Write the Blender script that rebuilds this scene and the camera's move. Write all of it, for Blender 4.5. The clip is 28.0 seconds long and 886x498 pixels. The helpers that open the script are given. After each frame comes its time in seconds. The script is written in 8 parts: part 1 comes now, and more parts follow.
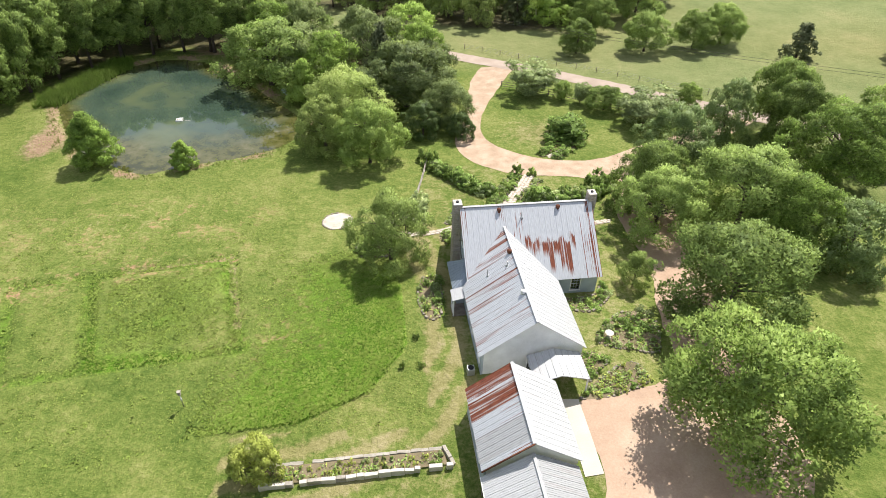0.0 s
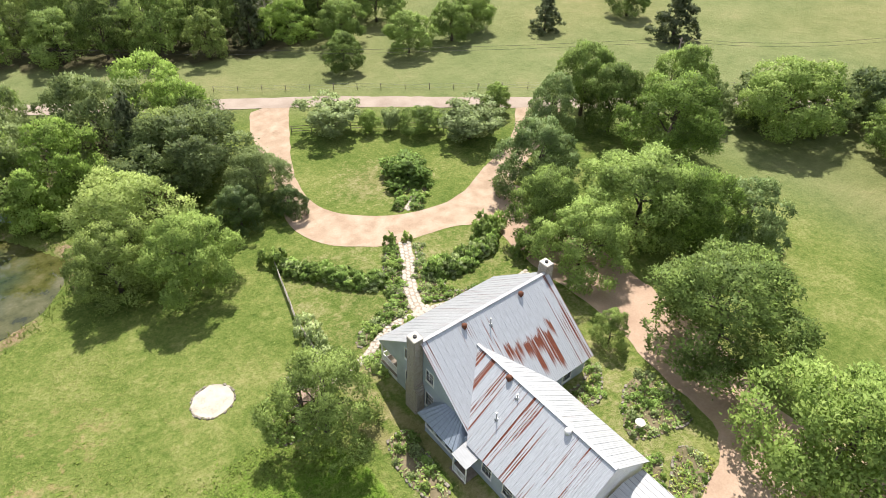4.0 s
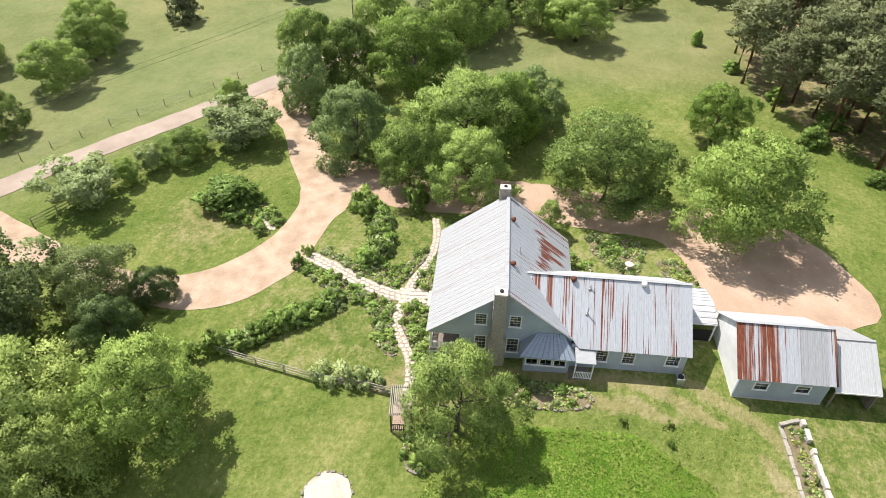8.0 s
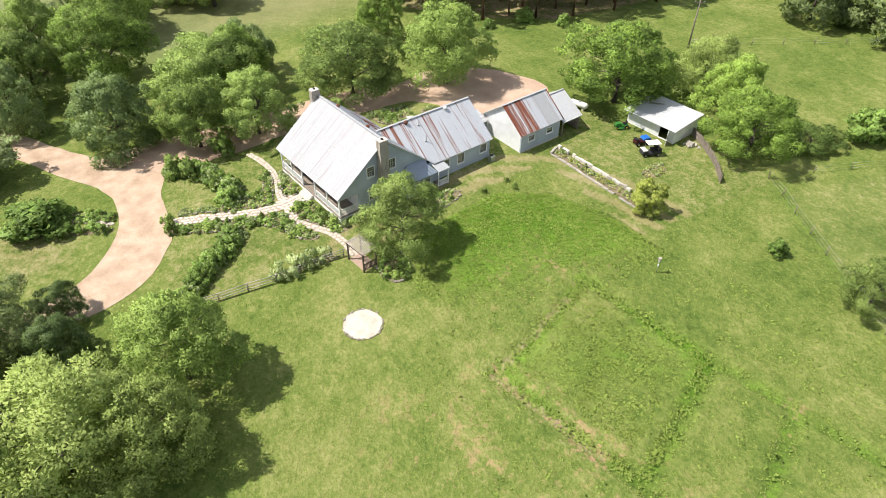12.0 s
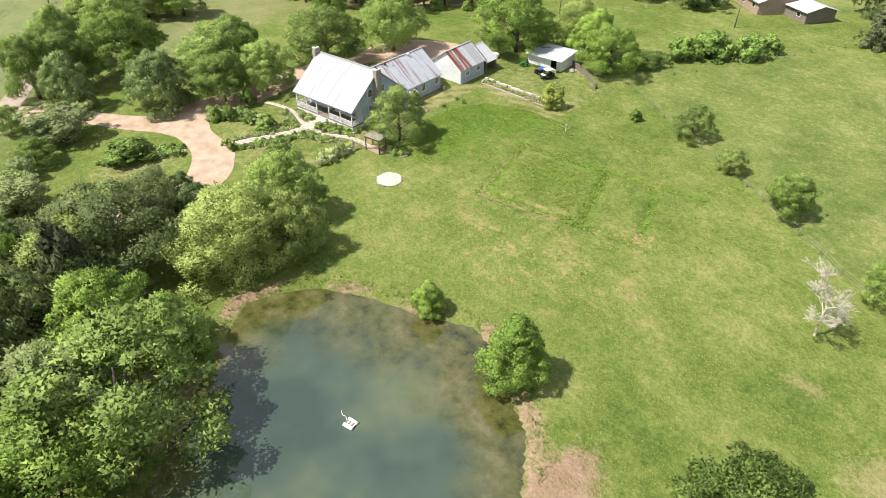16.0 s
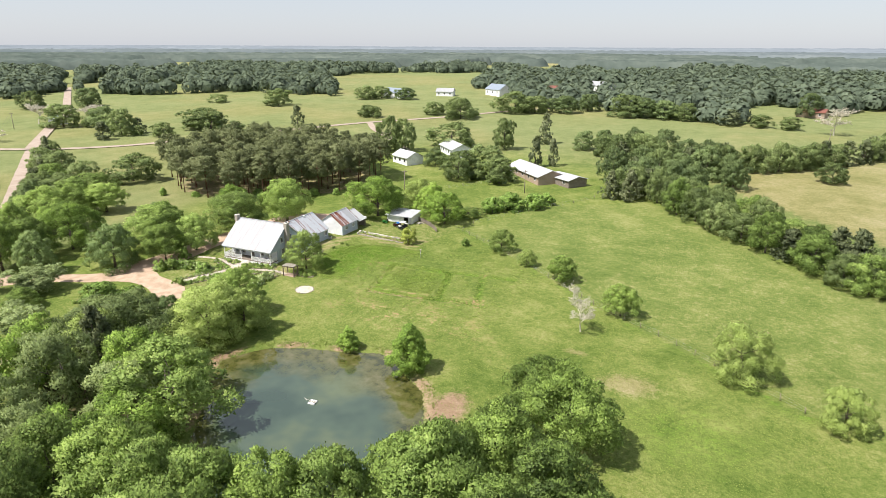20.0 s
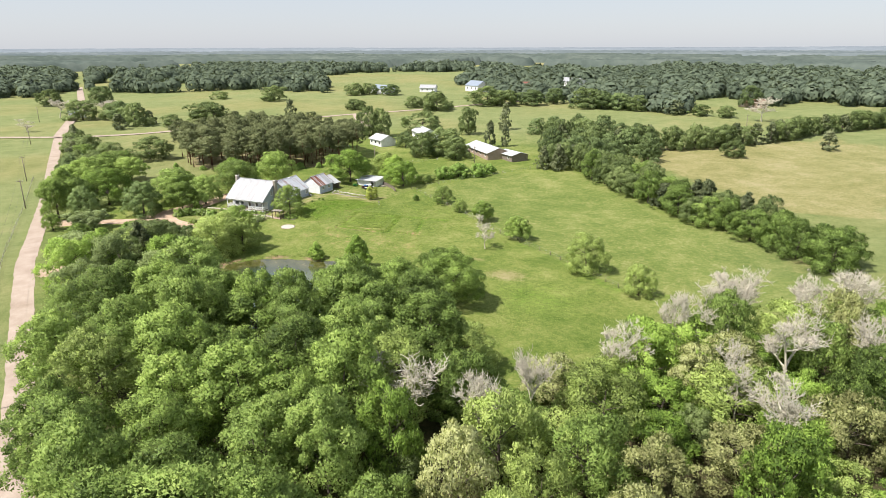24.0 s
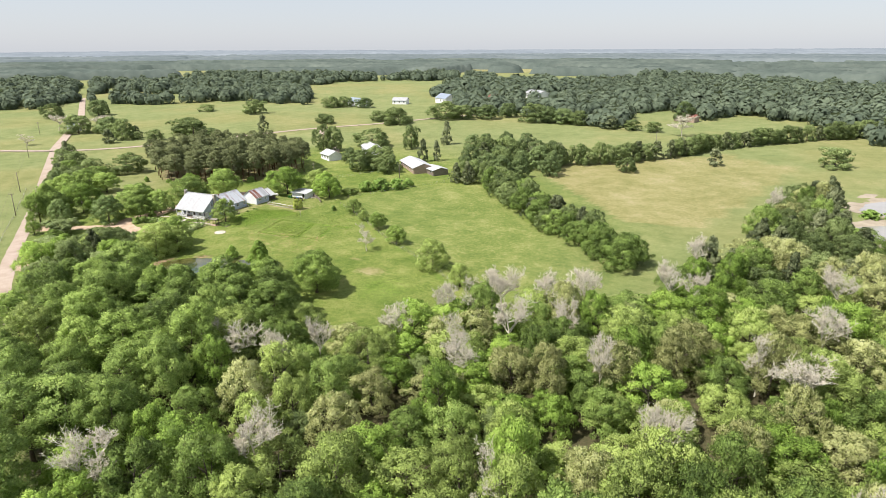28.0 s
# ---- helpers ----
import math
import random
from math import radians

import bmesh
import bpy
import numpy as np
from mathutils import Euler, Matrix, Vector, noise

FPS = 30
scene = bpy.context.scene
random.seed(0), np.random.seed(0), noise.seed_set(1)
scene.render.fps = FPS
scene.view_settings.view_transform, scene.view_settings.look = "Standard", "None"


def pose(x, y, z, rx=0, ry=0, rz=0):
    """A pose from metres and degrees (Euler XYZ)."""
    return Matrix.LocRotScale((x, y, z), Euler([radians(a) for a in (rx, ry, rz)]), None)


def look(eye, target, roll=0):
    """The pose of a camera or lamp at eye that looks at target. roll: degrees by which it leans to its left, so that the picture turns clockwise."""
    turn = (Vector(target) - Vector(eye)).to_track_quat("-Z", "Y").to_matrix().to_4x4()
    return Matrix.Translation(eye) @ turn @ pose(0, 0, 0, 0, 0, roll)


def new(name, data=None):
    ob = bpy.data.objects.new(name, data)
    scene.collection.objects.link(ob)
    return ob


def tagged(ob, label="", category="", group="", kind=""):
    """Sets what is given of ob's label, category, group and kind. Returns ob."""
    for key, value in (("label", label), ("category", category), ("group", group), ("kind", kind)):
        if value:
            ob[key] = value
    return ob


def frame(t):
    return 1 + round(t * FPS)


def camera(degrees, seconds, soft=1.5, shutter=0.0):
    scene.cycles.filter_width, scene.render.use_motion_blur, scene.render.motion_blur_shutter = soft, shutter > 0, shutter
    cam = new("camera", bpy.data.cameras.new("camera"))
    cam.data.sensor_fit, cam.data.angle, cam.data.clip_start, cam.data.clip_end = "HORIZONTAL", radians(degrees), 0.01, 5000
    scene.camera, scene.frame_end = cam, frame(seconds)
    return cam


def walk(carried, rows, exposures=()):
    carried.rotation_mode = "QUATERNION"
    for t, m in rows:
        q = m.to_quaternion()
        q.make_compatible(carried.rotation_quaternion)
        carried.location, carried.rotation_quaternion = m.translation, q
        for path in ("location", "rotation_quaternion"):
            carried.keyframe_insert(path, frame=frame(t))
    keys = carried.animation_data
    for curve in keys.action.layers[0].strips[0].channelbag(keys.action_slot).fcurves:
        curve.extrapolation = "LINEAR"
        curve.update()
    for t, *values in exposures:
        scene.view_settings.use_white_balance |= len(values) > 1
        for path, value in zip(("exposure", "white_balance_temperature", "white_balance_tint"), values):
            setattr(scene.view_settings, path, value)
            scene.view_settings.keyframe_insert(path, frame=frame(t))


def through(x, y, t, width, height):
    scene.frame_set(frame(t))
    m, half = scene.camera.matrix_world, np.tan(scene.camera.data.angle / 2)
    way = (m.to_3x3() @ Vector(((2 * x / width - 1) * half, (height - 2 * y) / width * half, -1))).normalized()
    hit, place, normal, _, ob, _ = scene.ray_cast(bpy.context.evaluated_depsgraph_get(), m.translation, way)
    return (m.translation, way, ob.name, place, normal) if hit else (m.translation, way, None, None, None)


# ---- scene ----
cam = camera(70.7, 28.0, 0.35)
METRES, EYE, TILT, LEAN, TURN = 300.0, 47.0, -37.6, -1.0, -7.35
ROWS = [
    (0.0, 0.0, 0.0, 0.0, 0.0, 0.0, -0.0),
    (0.5, -0.0001, 0.0105, 0.0083, -0.05, -0.04, -0.02),
    (1.0, -0.0013, 0.0212, 0.0172, -0.65, -0.02, 0.33),
    (1.5, -0.0064, 0.0304, 0.0244, -1.79, -0.06, 1.16),
    (2.0, -0.0139, 0.0382, 0.0301, -5.26, -0.3, 3.82),
    (2.5, -0.0221, 0.0456, 0.0355, -11.97, -1.07, 8.72),
    (3.0, -0.0306, 0.0529, 0.0409, -16.71, -2.07, 11.89),
    (3.5, -0.0392, 0.0602, 0.0465, -21.24, -3.83, 14.93),
    (5.5, -0.0756, 0.094, 0.0711, -40.89, -12.73, 25.85),
    (6.0, -0.0845, 0.1032, 0.0781, -46.37, -15.57, 28.23),
    (6.5, -0.0933, 0.1126, 0.0854, -52.34, -18.8, 30.43),
    (7.0, -0.1015, 0.1221, 0.0926, -59.09, -22.63, 32.47),
    (7.5, -0.1096, 0.1316, 0.0998, -66.6, -26.98, 34.27),
    (8.0, -0.1173, 0.141, 0.1067, -74.41, -31.52, 35.63),
    (8.5, -0.1247, 0.1505, 0.1139, -82.15, -36.18, 36.3),
    (9.0, -0.1321, 0.16, 0.1208, -89.66, -40.7, 36.51),
    (9.5, -0.1393, 0.1696, 0.1282, -97.12, -45.2, 36.3),
    (10.0, -0.1465, 0.1791, 0.1354, -104.23, -49.45, 35.65),
    (10.5, -0.1538, 0.1888, 0.1425, -111.08, -53.45, 34.6),
    (11.0, -0.161, 0.1987, 0.1501, -117.53, -57.15, 33.14),
    (11.5, -0.1684, 0.2086, 0.1579, -122.89, -60.1, 31.65),
    (12.0, -0.1759, 0.2191, 0.1657, -127.63, -62.54, 30.13),
    (12.5, -0.1833, 0.2296, 0.1737, -130.51, -63.94, 29.12),
    (14.5, -0.2217, 0.2727, 0.2128, -136.02, -66.71, 26.94),
    (15.0, -0.2329, 0.2831, 0.2234, -137.46, -67.38, 26.33),
    (15.5, -0.2442, 0.2937, 0.2341, -138.69, -66.93, 25.74),
    (16.0, -0.2559, 0.3046, 0.2446, -140.06, -65.37, 25.12),
    (16.5, -0.2676, 0.316, 0.2551, -141.78, -63.28, 24.29),
    (17.0, -0.2792, 0.3276, 0.266, -143.62, -61.19, 23.31),
    (17.5, -0.2908, 0.3393, 0.2774, -145.42, -59.09, 22.23),
    (18.0, -0.3026, 0.3516, 0.2877, -147.32, -56.81, 21.32),
    (18.5, -0.3138, 0.3643, 0.2989, -149.02, -54.64, 20.37),
    (19.0, -0.3245, 0.3772, 0.3101, -150.66, -52.46, 19.42),
    (19.5, -0.3349, 0.3905, 0.3211, -152.23, -51.29, 18.54),
    (20.0, -0.345, 0.4041, 0.3322, -153.32, -51.61, 17.85),
    (20.5, -0.3553, 0.4178, 0.3432, -153.3, -51.61, 17.86),
    (22.5, -0.4129, 0.4644, 0.3779, -153.39, -51.55, 18.03),
    (23.0, -0.4309, 0.4743, 0.3853, -153.49, -51.6, 18.11),
    (23.5, -0.4502, 0.483, 0.3919, -153.55, -51.6, 18.14),
    (24.0, -0.4707, 0.4909, 0.3978, -153.61, -51.61, 18.15),
    (24.5, -0.4921, 0.4967, 0.4046, -153.65, -51.62, 18.13),
    (25.0, -0.5142, 0.5012, 0.4116, -153.71, -51.63, 18.12),
    (25.5, -0.5371, 0.5041, 0.4193, -153.75, -51.64, 18.13),
    (26.0, -0.5607, 0.5047, 0.4286, -153.65, -51.62, 18.16),
    (26.5, -0.5843, 0.5035, 0.4389, -153.4, -51.54, 18.37),
    (27.0, -0.608, 0.5021, 0.4485, -153.27, -51.5, 18.51),
    (27.5, -0.6316, 0.5004, 0.4576, -153.01, -51.42, 18.64),
    (28.0, -0.6549, 0.4984, 0.4666, -152.72, -51.32, 18.81),
]
walk(cam, [(t, pose(-16.7, -55.1, EYE, TILT, LEAN, TURN) @ pose(METRES * x, METRES * y, METRES * z, 90 + pitch, roll, yaw)) for t, x, y, z, yaw, pitch, roll in ROWS])

# ---- sky and sun ----
SUN_AZ, SUN_EL = 53.0, 56.0
world = bpy.data.worlds.new("sky")
scene.world = world
world.use_nodes = True
wn = world.node_tree
sky = wn.nodes.new("ShaderNodeTexSky")
sky.sky_type, sky.sun_disc = "NISHITA", False
sky.sun_elevation, sky.sun_rotation = radians(SUN_EL), radians(90 - SUN_AZ)
sky.altitude, sky.air_density, sky.dust_density, sky.ozone_density = 100, 1.0, 0.8, 1.0
haze = wn.nodes.new("ShaderNodeMix")
haze.data_type = "RGBA"
haze.inputs[0].default_value = 0.78
haze.inputs[7].default_value = (3.75, 3.95, 4.45, 1)
wn.links.new(sky.outputs[0], haze.inputs[6])
wn.links.new(haze.outputs[2], wn.nodes["Background"].inputs[0])
wn.nodes["Background"].inputs[1].default_value = 0.120
sun_data = bpy.data.lights.new("sun", "SUN")
sun_data.energy, sun_data.angle, sun_data.color = 5.0, radians(0.6), (1.0, 0.94, 0.86)
sun = new("sun", sun_data)
sun.matrix_world = look((0, 0, 200), (-math.cos(radians(SUN_AZ)) * math.cos(radians(SUN_EL)), -math.sin(radians(SUN_AZ)) * math.cos(radians(SUN_EL)), 200 - math.sin(radians(SUN_EL))))
scene.view_settings.exposure = 0.52


# ---- materials ----
def mat(name, base, rough=0.8, metal=0.0, spec=0.3):
    m = bpy.data.materials.new(name)
    m.use_nodes = True
    b = m.node_tree.nodes["Principled BSDF"]
    b.inputs["Base Color"].default_value = (*base, 1)
    b.inputs["Roughness"].default_value, b.inputs["Metallic"].default_value = rough, metal
    b.inputs["Specular IOR Level"].default_value = spec
    return m


def node(m, kind, **inputs):
    n = m.node_tree.nodes.new(kind)
    for k, v in inputs.items():
        n.inputs[k.replace("_", " ")].default_value = v
    return n


def link(m, a, b):
    m.node_tree.links.new(a, b)


def ramp(m, fac, stops):
    r = m.node_tree.nodes.new("ShaderNodeValToRGB")
    e = r.color_ramp.elements
    while len(e) < len(stops):
        e.new(0.5)
    for el, (pos, col) in zip(e, stops):
        el.position, el.color = pos, (*col, 1) if len(col) == 3 else col
    link(m, fac, r.inputs[0])
    return r.outputs[0]


def mixc(m, fac, a, b, mode="MIX"):
    n = m.node_tree.nodes.new("ShaderNodeMix")
    n.data_type, n.blend_type = "RGBA", mode
    for sock, v in ((n.inputs[0], fac), (n.inputs[6], a), (n.inputs[7], b)):
        if hasattr(v, "is_output"):
            link(m, v, sock)
        else:
            sock.default_value = (*v, 1) if isinstance(v, tuple) else v
    return n.outputs[2]


def coords(m, scale=(1, 1, 1), shift=None, kind="Object"):
    tc = m.node_tree.nodes.new("ShaderNodeTexCoord")
    mp = m.node_tree.nodes.new("ShaderNodeMapping")
    mp.inputs["Scale"].default_value = scale
    link(m, tc.outputs[kind], mp.inputs[0])
    if shift:
        info = m.node_tree.nodes.new("ShaderNodeObjectInfo")
        cb = m.node_tree.nodes.new("ShaderNodeCombineXYZ")
        mu = m.node_tree.nodes.new("ShaderNodeMath")
        mu.operation = "MULTIPLY"
        mu.inputs[1].default_value = shift
        link(m, info.outputs["Random"], mu.inputs[0])
        link(m, mu.outputs[0], cb.inputs[0])
        link(m, mu.outputs[0], cb.inputs[1])
        link(m, cb.outputs[0], mp.inputs[1])
    return mp.outputs[0]


def noise_tex(m, vec, scale, detail=4.0, rough=0.55, out="Fac"):
    n = node(m, "ShaderNodeTexNoise", Scale=scale, Detail=detail, Roughness=rough)
    link(m, vec, n.inputs["Vector"])
    return n.outputs[out]


def bsdf(m):
    return m.node_tree.nodes["Principled BSDF"]


def bump(m, height, strength=0.3, distance=0.05):
    b = node(m, "ShaderNodeBump", Strength=strength, Distance=distance)
    link(m, height, b.inputs["Height"])
    link(m, b.outputs[0], bsdf(m).inputs["Normal"])


def mathn(m, op, a, b=0.0):
    n = m.node_tree.nodes.new("ShaderNodeMath")
    n.operation = op
    for sock, v in zip(n.inputs, (a, b)):
        if hasattr(v, "is_output"):
            link(m, v, sock)
        else:
            sock.default_value = v
    return n.outputs[0]


def speckled(name, stops, scale=1.0, rough=0.9, fine=12.0, bumpy=0.3, kind="Object", shift=None, spec=0.2):
    """A matt surface with colour at two scales and a fine relief."""
    m = mat(name, stops[0][1], rough, 0, spec)
    v = coords(m, shift=shift, kind=kind)
    a, b = noise_tex(m, v, scale, 5), noise_tex(m, v, fine, 3, 0.7)
    f = mathn(m, "ADD", mathn(m, "MULTIPLY", a, 0.65), mathn(m, "MULTIPLY", b, 0.35))
    link(m, ramp(m, f, stops), bsdf(m).inputs["Base Color"])
    bump(m, b, bumpy, 0.04)
    return m


def leaf_mat(name, dark, mid, light, rough=0.55, through=0.36, spec=0.15, grain=0.45):
    """Foliage: tone by tree and by leaf, some light shining through."""
    m = mat(name, mid, rough, 0, spec)
    info = m.node_tree.nodes.new("ShaderNodeObjectInfo")
    geo = m.node_tree.nodes.new("ShaderNodeNewGeometry")
    v = coords(m, shift=40.0)
    n = noise_tex(m, v, grain, 2)
    f = mathn(m, "ADD", mathn(m, "MULTIPLY", geo.outputs["Random Per Island"], 0.22), mathn(m, "MULTIPLY", n, 0.64))
    f = mathn(m, "ADD", f, mathn(m, "MULTIPLY", mathn(m, "SUBTRACT", info.outputs["Random"], 0.5), 0.24))
    c = ramp(m, f, [(0.24, dark), (0.5, mid), (0.82, light)])
    link(m, c, bsdf(m).inputs["Base Color"])
    tr = m.node_tree.nodes.new("ShaderNodeBsdfTranslucent")
    link(m, mixc(m, 0.5, c, (0.40, 0.48, 0.17)), tr.inputs[0])
    mx = m.node_tree.nodes.new("ShaderNodeMixShader")
    mx.inputs[0].default_value = through
    link(m, bsdf(m).outputs[0], mx.inputs[1])
    link(m, tr.outputs[0], mx.inputs[2])
    link(m, mx.outputs[0], m.node_tree.nodes["Material Output"].inputs[0])
    return m


def roof_mat(name, rust_from, rust_to, grey=(0.50, 0.51, 0.52), rough=0.45, metal=0.35, band=None):
    """Galvanised sheet: dull zinc, with rust running down the slope (the sheet's own y)."""
    m = mat(name, grey, rough, metal, 0.4)
    streak = noise_tex(m, coords(m, (7.0, 0.05, 1), 97.0), 1.0, 3, 0.5)
    blotch = noise_tex(m, coords(m, (1.1, 0.12, 1), 31.0), 1.0, 3, 0.6)
    fine = noise_tex(m, coords(m, (9, 1.2, 1), 11.0), 1.5, 3, 0.6)
    f = mathn(m, "ADD", mathn(m, "MULTIPLY", streak, 0.6), mathn(m, "MULTIPLY", blotch, 0.4))
    zinc = ramp(m, fine, [(0.3, tuple(c * 0.86 for c in grey)), (0.7, tuple(min(1, c * 1.1) for c in grey))])
    rust = ramp(m, fine, [(0.3, (0.10, 0.028, 0.016)), (0.6, (0.22, 0.065, 0.035)), (0.8, (0.33, 0.15, 0.09))])
    rand = m.node_tree.nodes.new("ShaderNodeObjectInfo").outputs["Random"]
    f = mathn(m, "ADD", f, mathn(m, "MULTIPLY", mathn(m, "SUBTRACT", rand, 0.5), 0.07))
    k = ramp(m, f, [(rust_from, (0, 0, 0)), (rust_to, (1, 1, 1))])
    if band:
        sp = m.node_tree.nodes.new("ShaderNodeSeparateXYZ")
        link(m, m.node_tree.nodes.new("ShaderNodeTexCoord").outputs["Object"], sp.inputs[0])
        wob = mathn(m, "ADD", mathn(m, "ADD", sp.outputs[1], mathn(m, "MULTIPLY", streak, 2.4)), mathn(m, "MULTIPLY", rand, 1.2))
        k = mathn(m, "MULTIPLY", k, ramp(m, mathn(m, "MULTIPLY", wob, -0.1), [(band[0], (0, 0, 0)), (band[0] + 0.02, (1, 1, 1)), (band[1], (1, 1, 1)), (band[1] + 0.08, (0, 0, 0))]))
    link(m, mixc(m, k, zinc, rust), bsdf(m).inputs["Base Color"])
    inv = mathn(m, "SUBTRACT", 1.0, k)
    link(m, mathn(m, "MULTIPLY", inv, metal), bsdf(m).inputs["Metallic"])
    link(m, mathn(m, "ADD", mathn(m, "MULTIPLY", k, 0.4), rough), bsdf(m).inputs["Roughness"])
    bump(m, fine, 0.08, 0.01)
    return m


def boards_mat(name, base, pitch=0.16, rough=0.6):
    """Painted lap siding: fine horizontal laps, weathered."""
    m = mat(name, base, rough, 0, 0.3)
    v = coords(m, kind="Object")
    w = node(m, "ShaderNodeTexWave", Scale=1.0 / pitch / 6.2832 * 3.1416, Distortion=0.15, Detail=1.0)
    w.wave_type, w.bands_direction, w.wave_profile = "BANDS", "Z", "SAW"
    link(m, v, w.inputs["Vector"])
    n = noise_tex(m, v, 0.7, 5)
    c = ramp(m, n, [(0.3, tuple(c * 0.86 for c in base)), (0.7, tuple(min(1, c * 1.08) for c in base))])
    link(m, c, bsdf(m).inputs["Base Color"])
    bump(m, w.outputs["Fac"], 0.5, 0.02)
    return m


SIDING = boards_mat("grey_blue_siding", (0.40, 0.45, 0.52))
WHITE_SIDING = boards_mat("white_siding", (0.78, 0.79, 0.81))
WHITE = speckled("white_paint", [(0.3, (0.70, 0.70, 0.69)), (0.7, (0.82, 0.82, 0.81))], 1.5, 0.5, 20, 0.05)
ROOF_PLAIN = roof_mat("zinc_roof", 0.60, 0.70, (0.53, 0.55, 0.58))
ROOF_STREAK = roof_mat("streaked_zinc_roof", 0.545, 0.575, (0.54, 0.56, 0.59))
ROOF_RUST = roof_mat("rusted_roof", 0.36, 0.46)
ROOF_RUST_LOW = roof_mat("patch_rusted_roof", 0.40, 0.50, (0.52, 0.54, 0.57), band=(0.22, 0.32))
ROOF_RUST_DEEP = roof_mat("run_rusted_roof", 0.42, 0.50, (0.52, 0.54, 0.57), band=(0.20, 0.50))
# sunlit glare is put into this zinc's base colour, chiefly for east slopes
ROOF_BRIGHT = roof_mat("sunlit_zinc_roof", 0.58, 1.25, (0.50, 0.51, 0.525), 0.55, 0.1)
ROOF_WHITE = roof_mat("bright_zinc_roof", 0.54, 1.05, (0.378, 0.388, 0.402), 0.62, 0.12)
ROOF_BLUE = roof_mat("blue_grey_roof", 0.70, 0.90, (0.30, 0.35, 0.42), 0.45, 0.3)
GLASS = mat("window_glass", (0.9, 0.95, 1.0), 0.03, 0, 0.5)
bsdf(GLASS).inputs["Transmission Weight"].default_value = 1.0
STONE = speckled("chimney_stone", [(0.3, (0.24, 0.21, 0.17)), (0.5, (0.38, 0.34, 0.29)), (0.7, (0.52, 0.48, 0.42))], 2.5, 0.9, 9, 0.6, shift=20)
PALE_STONE = speckled("pale_limestone", [(0.25, (0.40, 0.36, 0.31)), (0.5, (0.58, 0.54, 0.48)), (0.75, (0.70, 0.67, 0.62))], 1.5, 0.9, 8, 0.5, shift=20)
WOOD = speckled("grey_weathered_wood", [(0.3, (0.14, 0.11, 0.09)), (0.7, (0.30, 0.26, 0.22))], 2.0, 0.85, 14, 0.4, shift=20)
SILVER_WOOD = speckled("silvery_weathered_wood", [(0.3, (0.26, 0.23, 0.20)), (0.7, (0.46, 0.42, 0.37))], 2.0, 0.85, 14, 0.4, shift=20)
BARK = speckled("bark", [(0.3, (0.07, 0.055, 0.045)), (0.7, (0.17, 0.14, 0.12))], 2.0, 0.95, 9, 0.6, shift=20)
PINE_BARK = speckled("pine_bark", [(0.3, (0.10, 0.05, 0.03)), (0.7, (0.25, 0.14, 0.09))], 2.0, 0.95, 9, 0.6, shift=20)
DEAD_BARK = speckled("bleached_dead_wood", [(0.3, (0.46, 0.42, 0.345)), (0.7, (0.74, 0.685, 0.57))], 1.0, 0.9, 7, 0.4, shift=20)
GRAVEL = speckled("tan_gravel", [(0.30, (0.29, 0.203, 0.138)), (0.5, (0.425, 0.315, 0.228)), (0.70, (0.52, 0.41, 0.315))], 0.5, 0.95, 5, 0.4)
ROAD = speckled("pale_road_gravel", [(0.25, (0.27, 0.208, 0.165)), (0.5, (0.37, 0.298, 0.245)), (0.75, (0.46, 0.385, 0.325))], 0.3, 0.95, 5, 0.3)
RED_DIRT = speckled("red_brown_dirt", [(0.25, (0.30, 0.200, 0.142)), (0.5, (0.44, 0.315, 0.232)), (0.75, (0.55, 0.425, 0.33))], 0.22, 0.95, 5, 0.4)
SAND = speckled("white_sand", [(0.30, (0.34, 0.28, 0.215)), (0.5, (0.50, 0.445, 0.375)), (0.70, (0.60, 0.55, 0.48))], 1.1, 0.95, 12, 0.3)
RIM_SAND = speckled("beige_sand", [(0.3, (0.24, 0.20, 0.15)), (0.7, (0.40, 0.345, 0.27))], 0.3, 0.95, 3, 0.3)
SOIL = speckled("bed_soil", [(0.25, (0.10, 0.095, 0.045)), (0.5, (0.19, 0.155, 0.095)), (0.75, (0.29, 0.235, 0.16))], 0.8, 0.95, 8, 0.5)
CONCRETE = speckled("concrete", [(0.25, (0.46, 0.42, 0.36)), (0.75, (0.60, 0.56, 0.49))], 0.5, 0.9, 9, 0.2)
DARK = mat("dark_plastic", (0.02, 0.02, 0.022), 0.6)
RUBBER = mat("black_rubber", (0.015, 0.015, 0.016), 0.9)
GREEN_PAINT = mat("green_paint", (0.03, 0.16, 0.03), 0.35)
BLUE_PAINT = mat("blue_paint", (0.02, 0.12, 0.42), 0.35)
BLACK_PAINT = mat("black_body_paint", (0.03, 0.03, 0.033), 0.35)
CREAM_PAINT = mat("cream_body_paint", (0.68, 0.66, 0.60), 0.35)
YELLOW_PAINT = mat("yellow_paint", (0.6, 0.45, 0.03), 0.4)
TANK_PAINT = speckled("white_tank_paint", [(0.3, (0.66, 0.65, 0.62)), (0.7, (0.78, 0.77, 0.74))], 1.0, 0.4, 10, 0.02)
STEEL = mat("galvanised_steel", (0.45, 0.46, 0.47), 0.4, 0.7)
ROPE = mat("pale_rope", (0.6, 0.58, 0.52), 0.9)

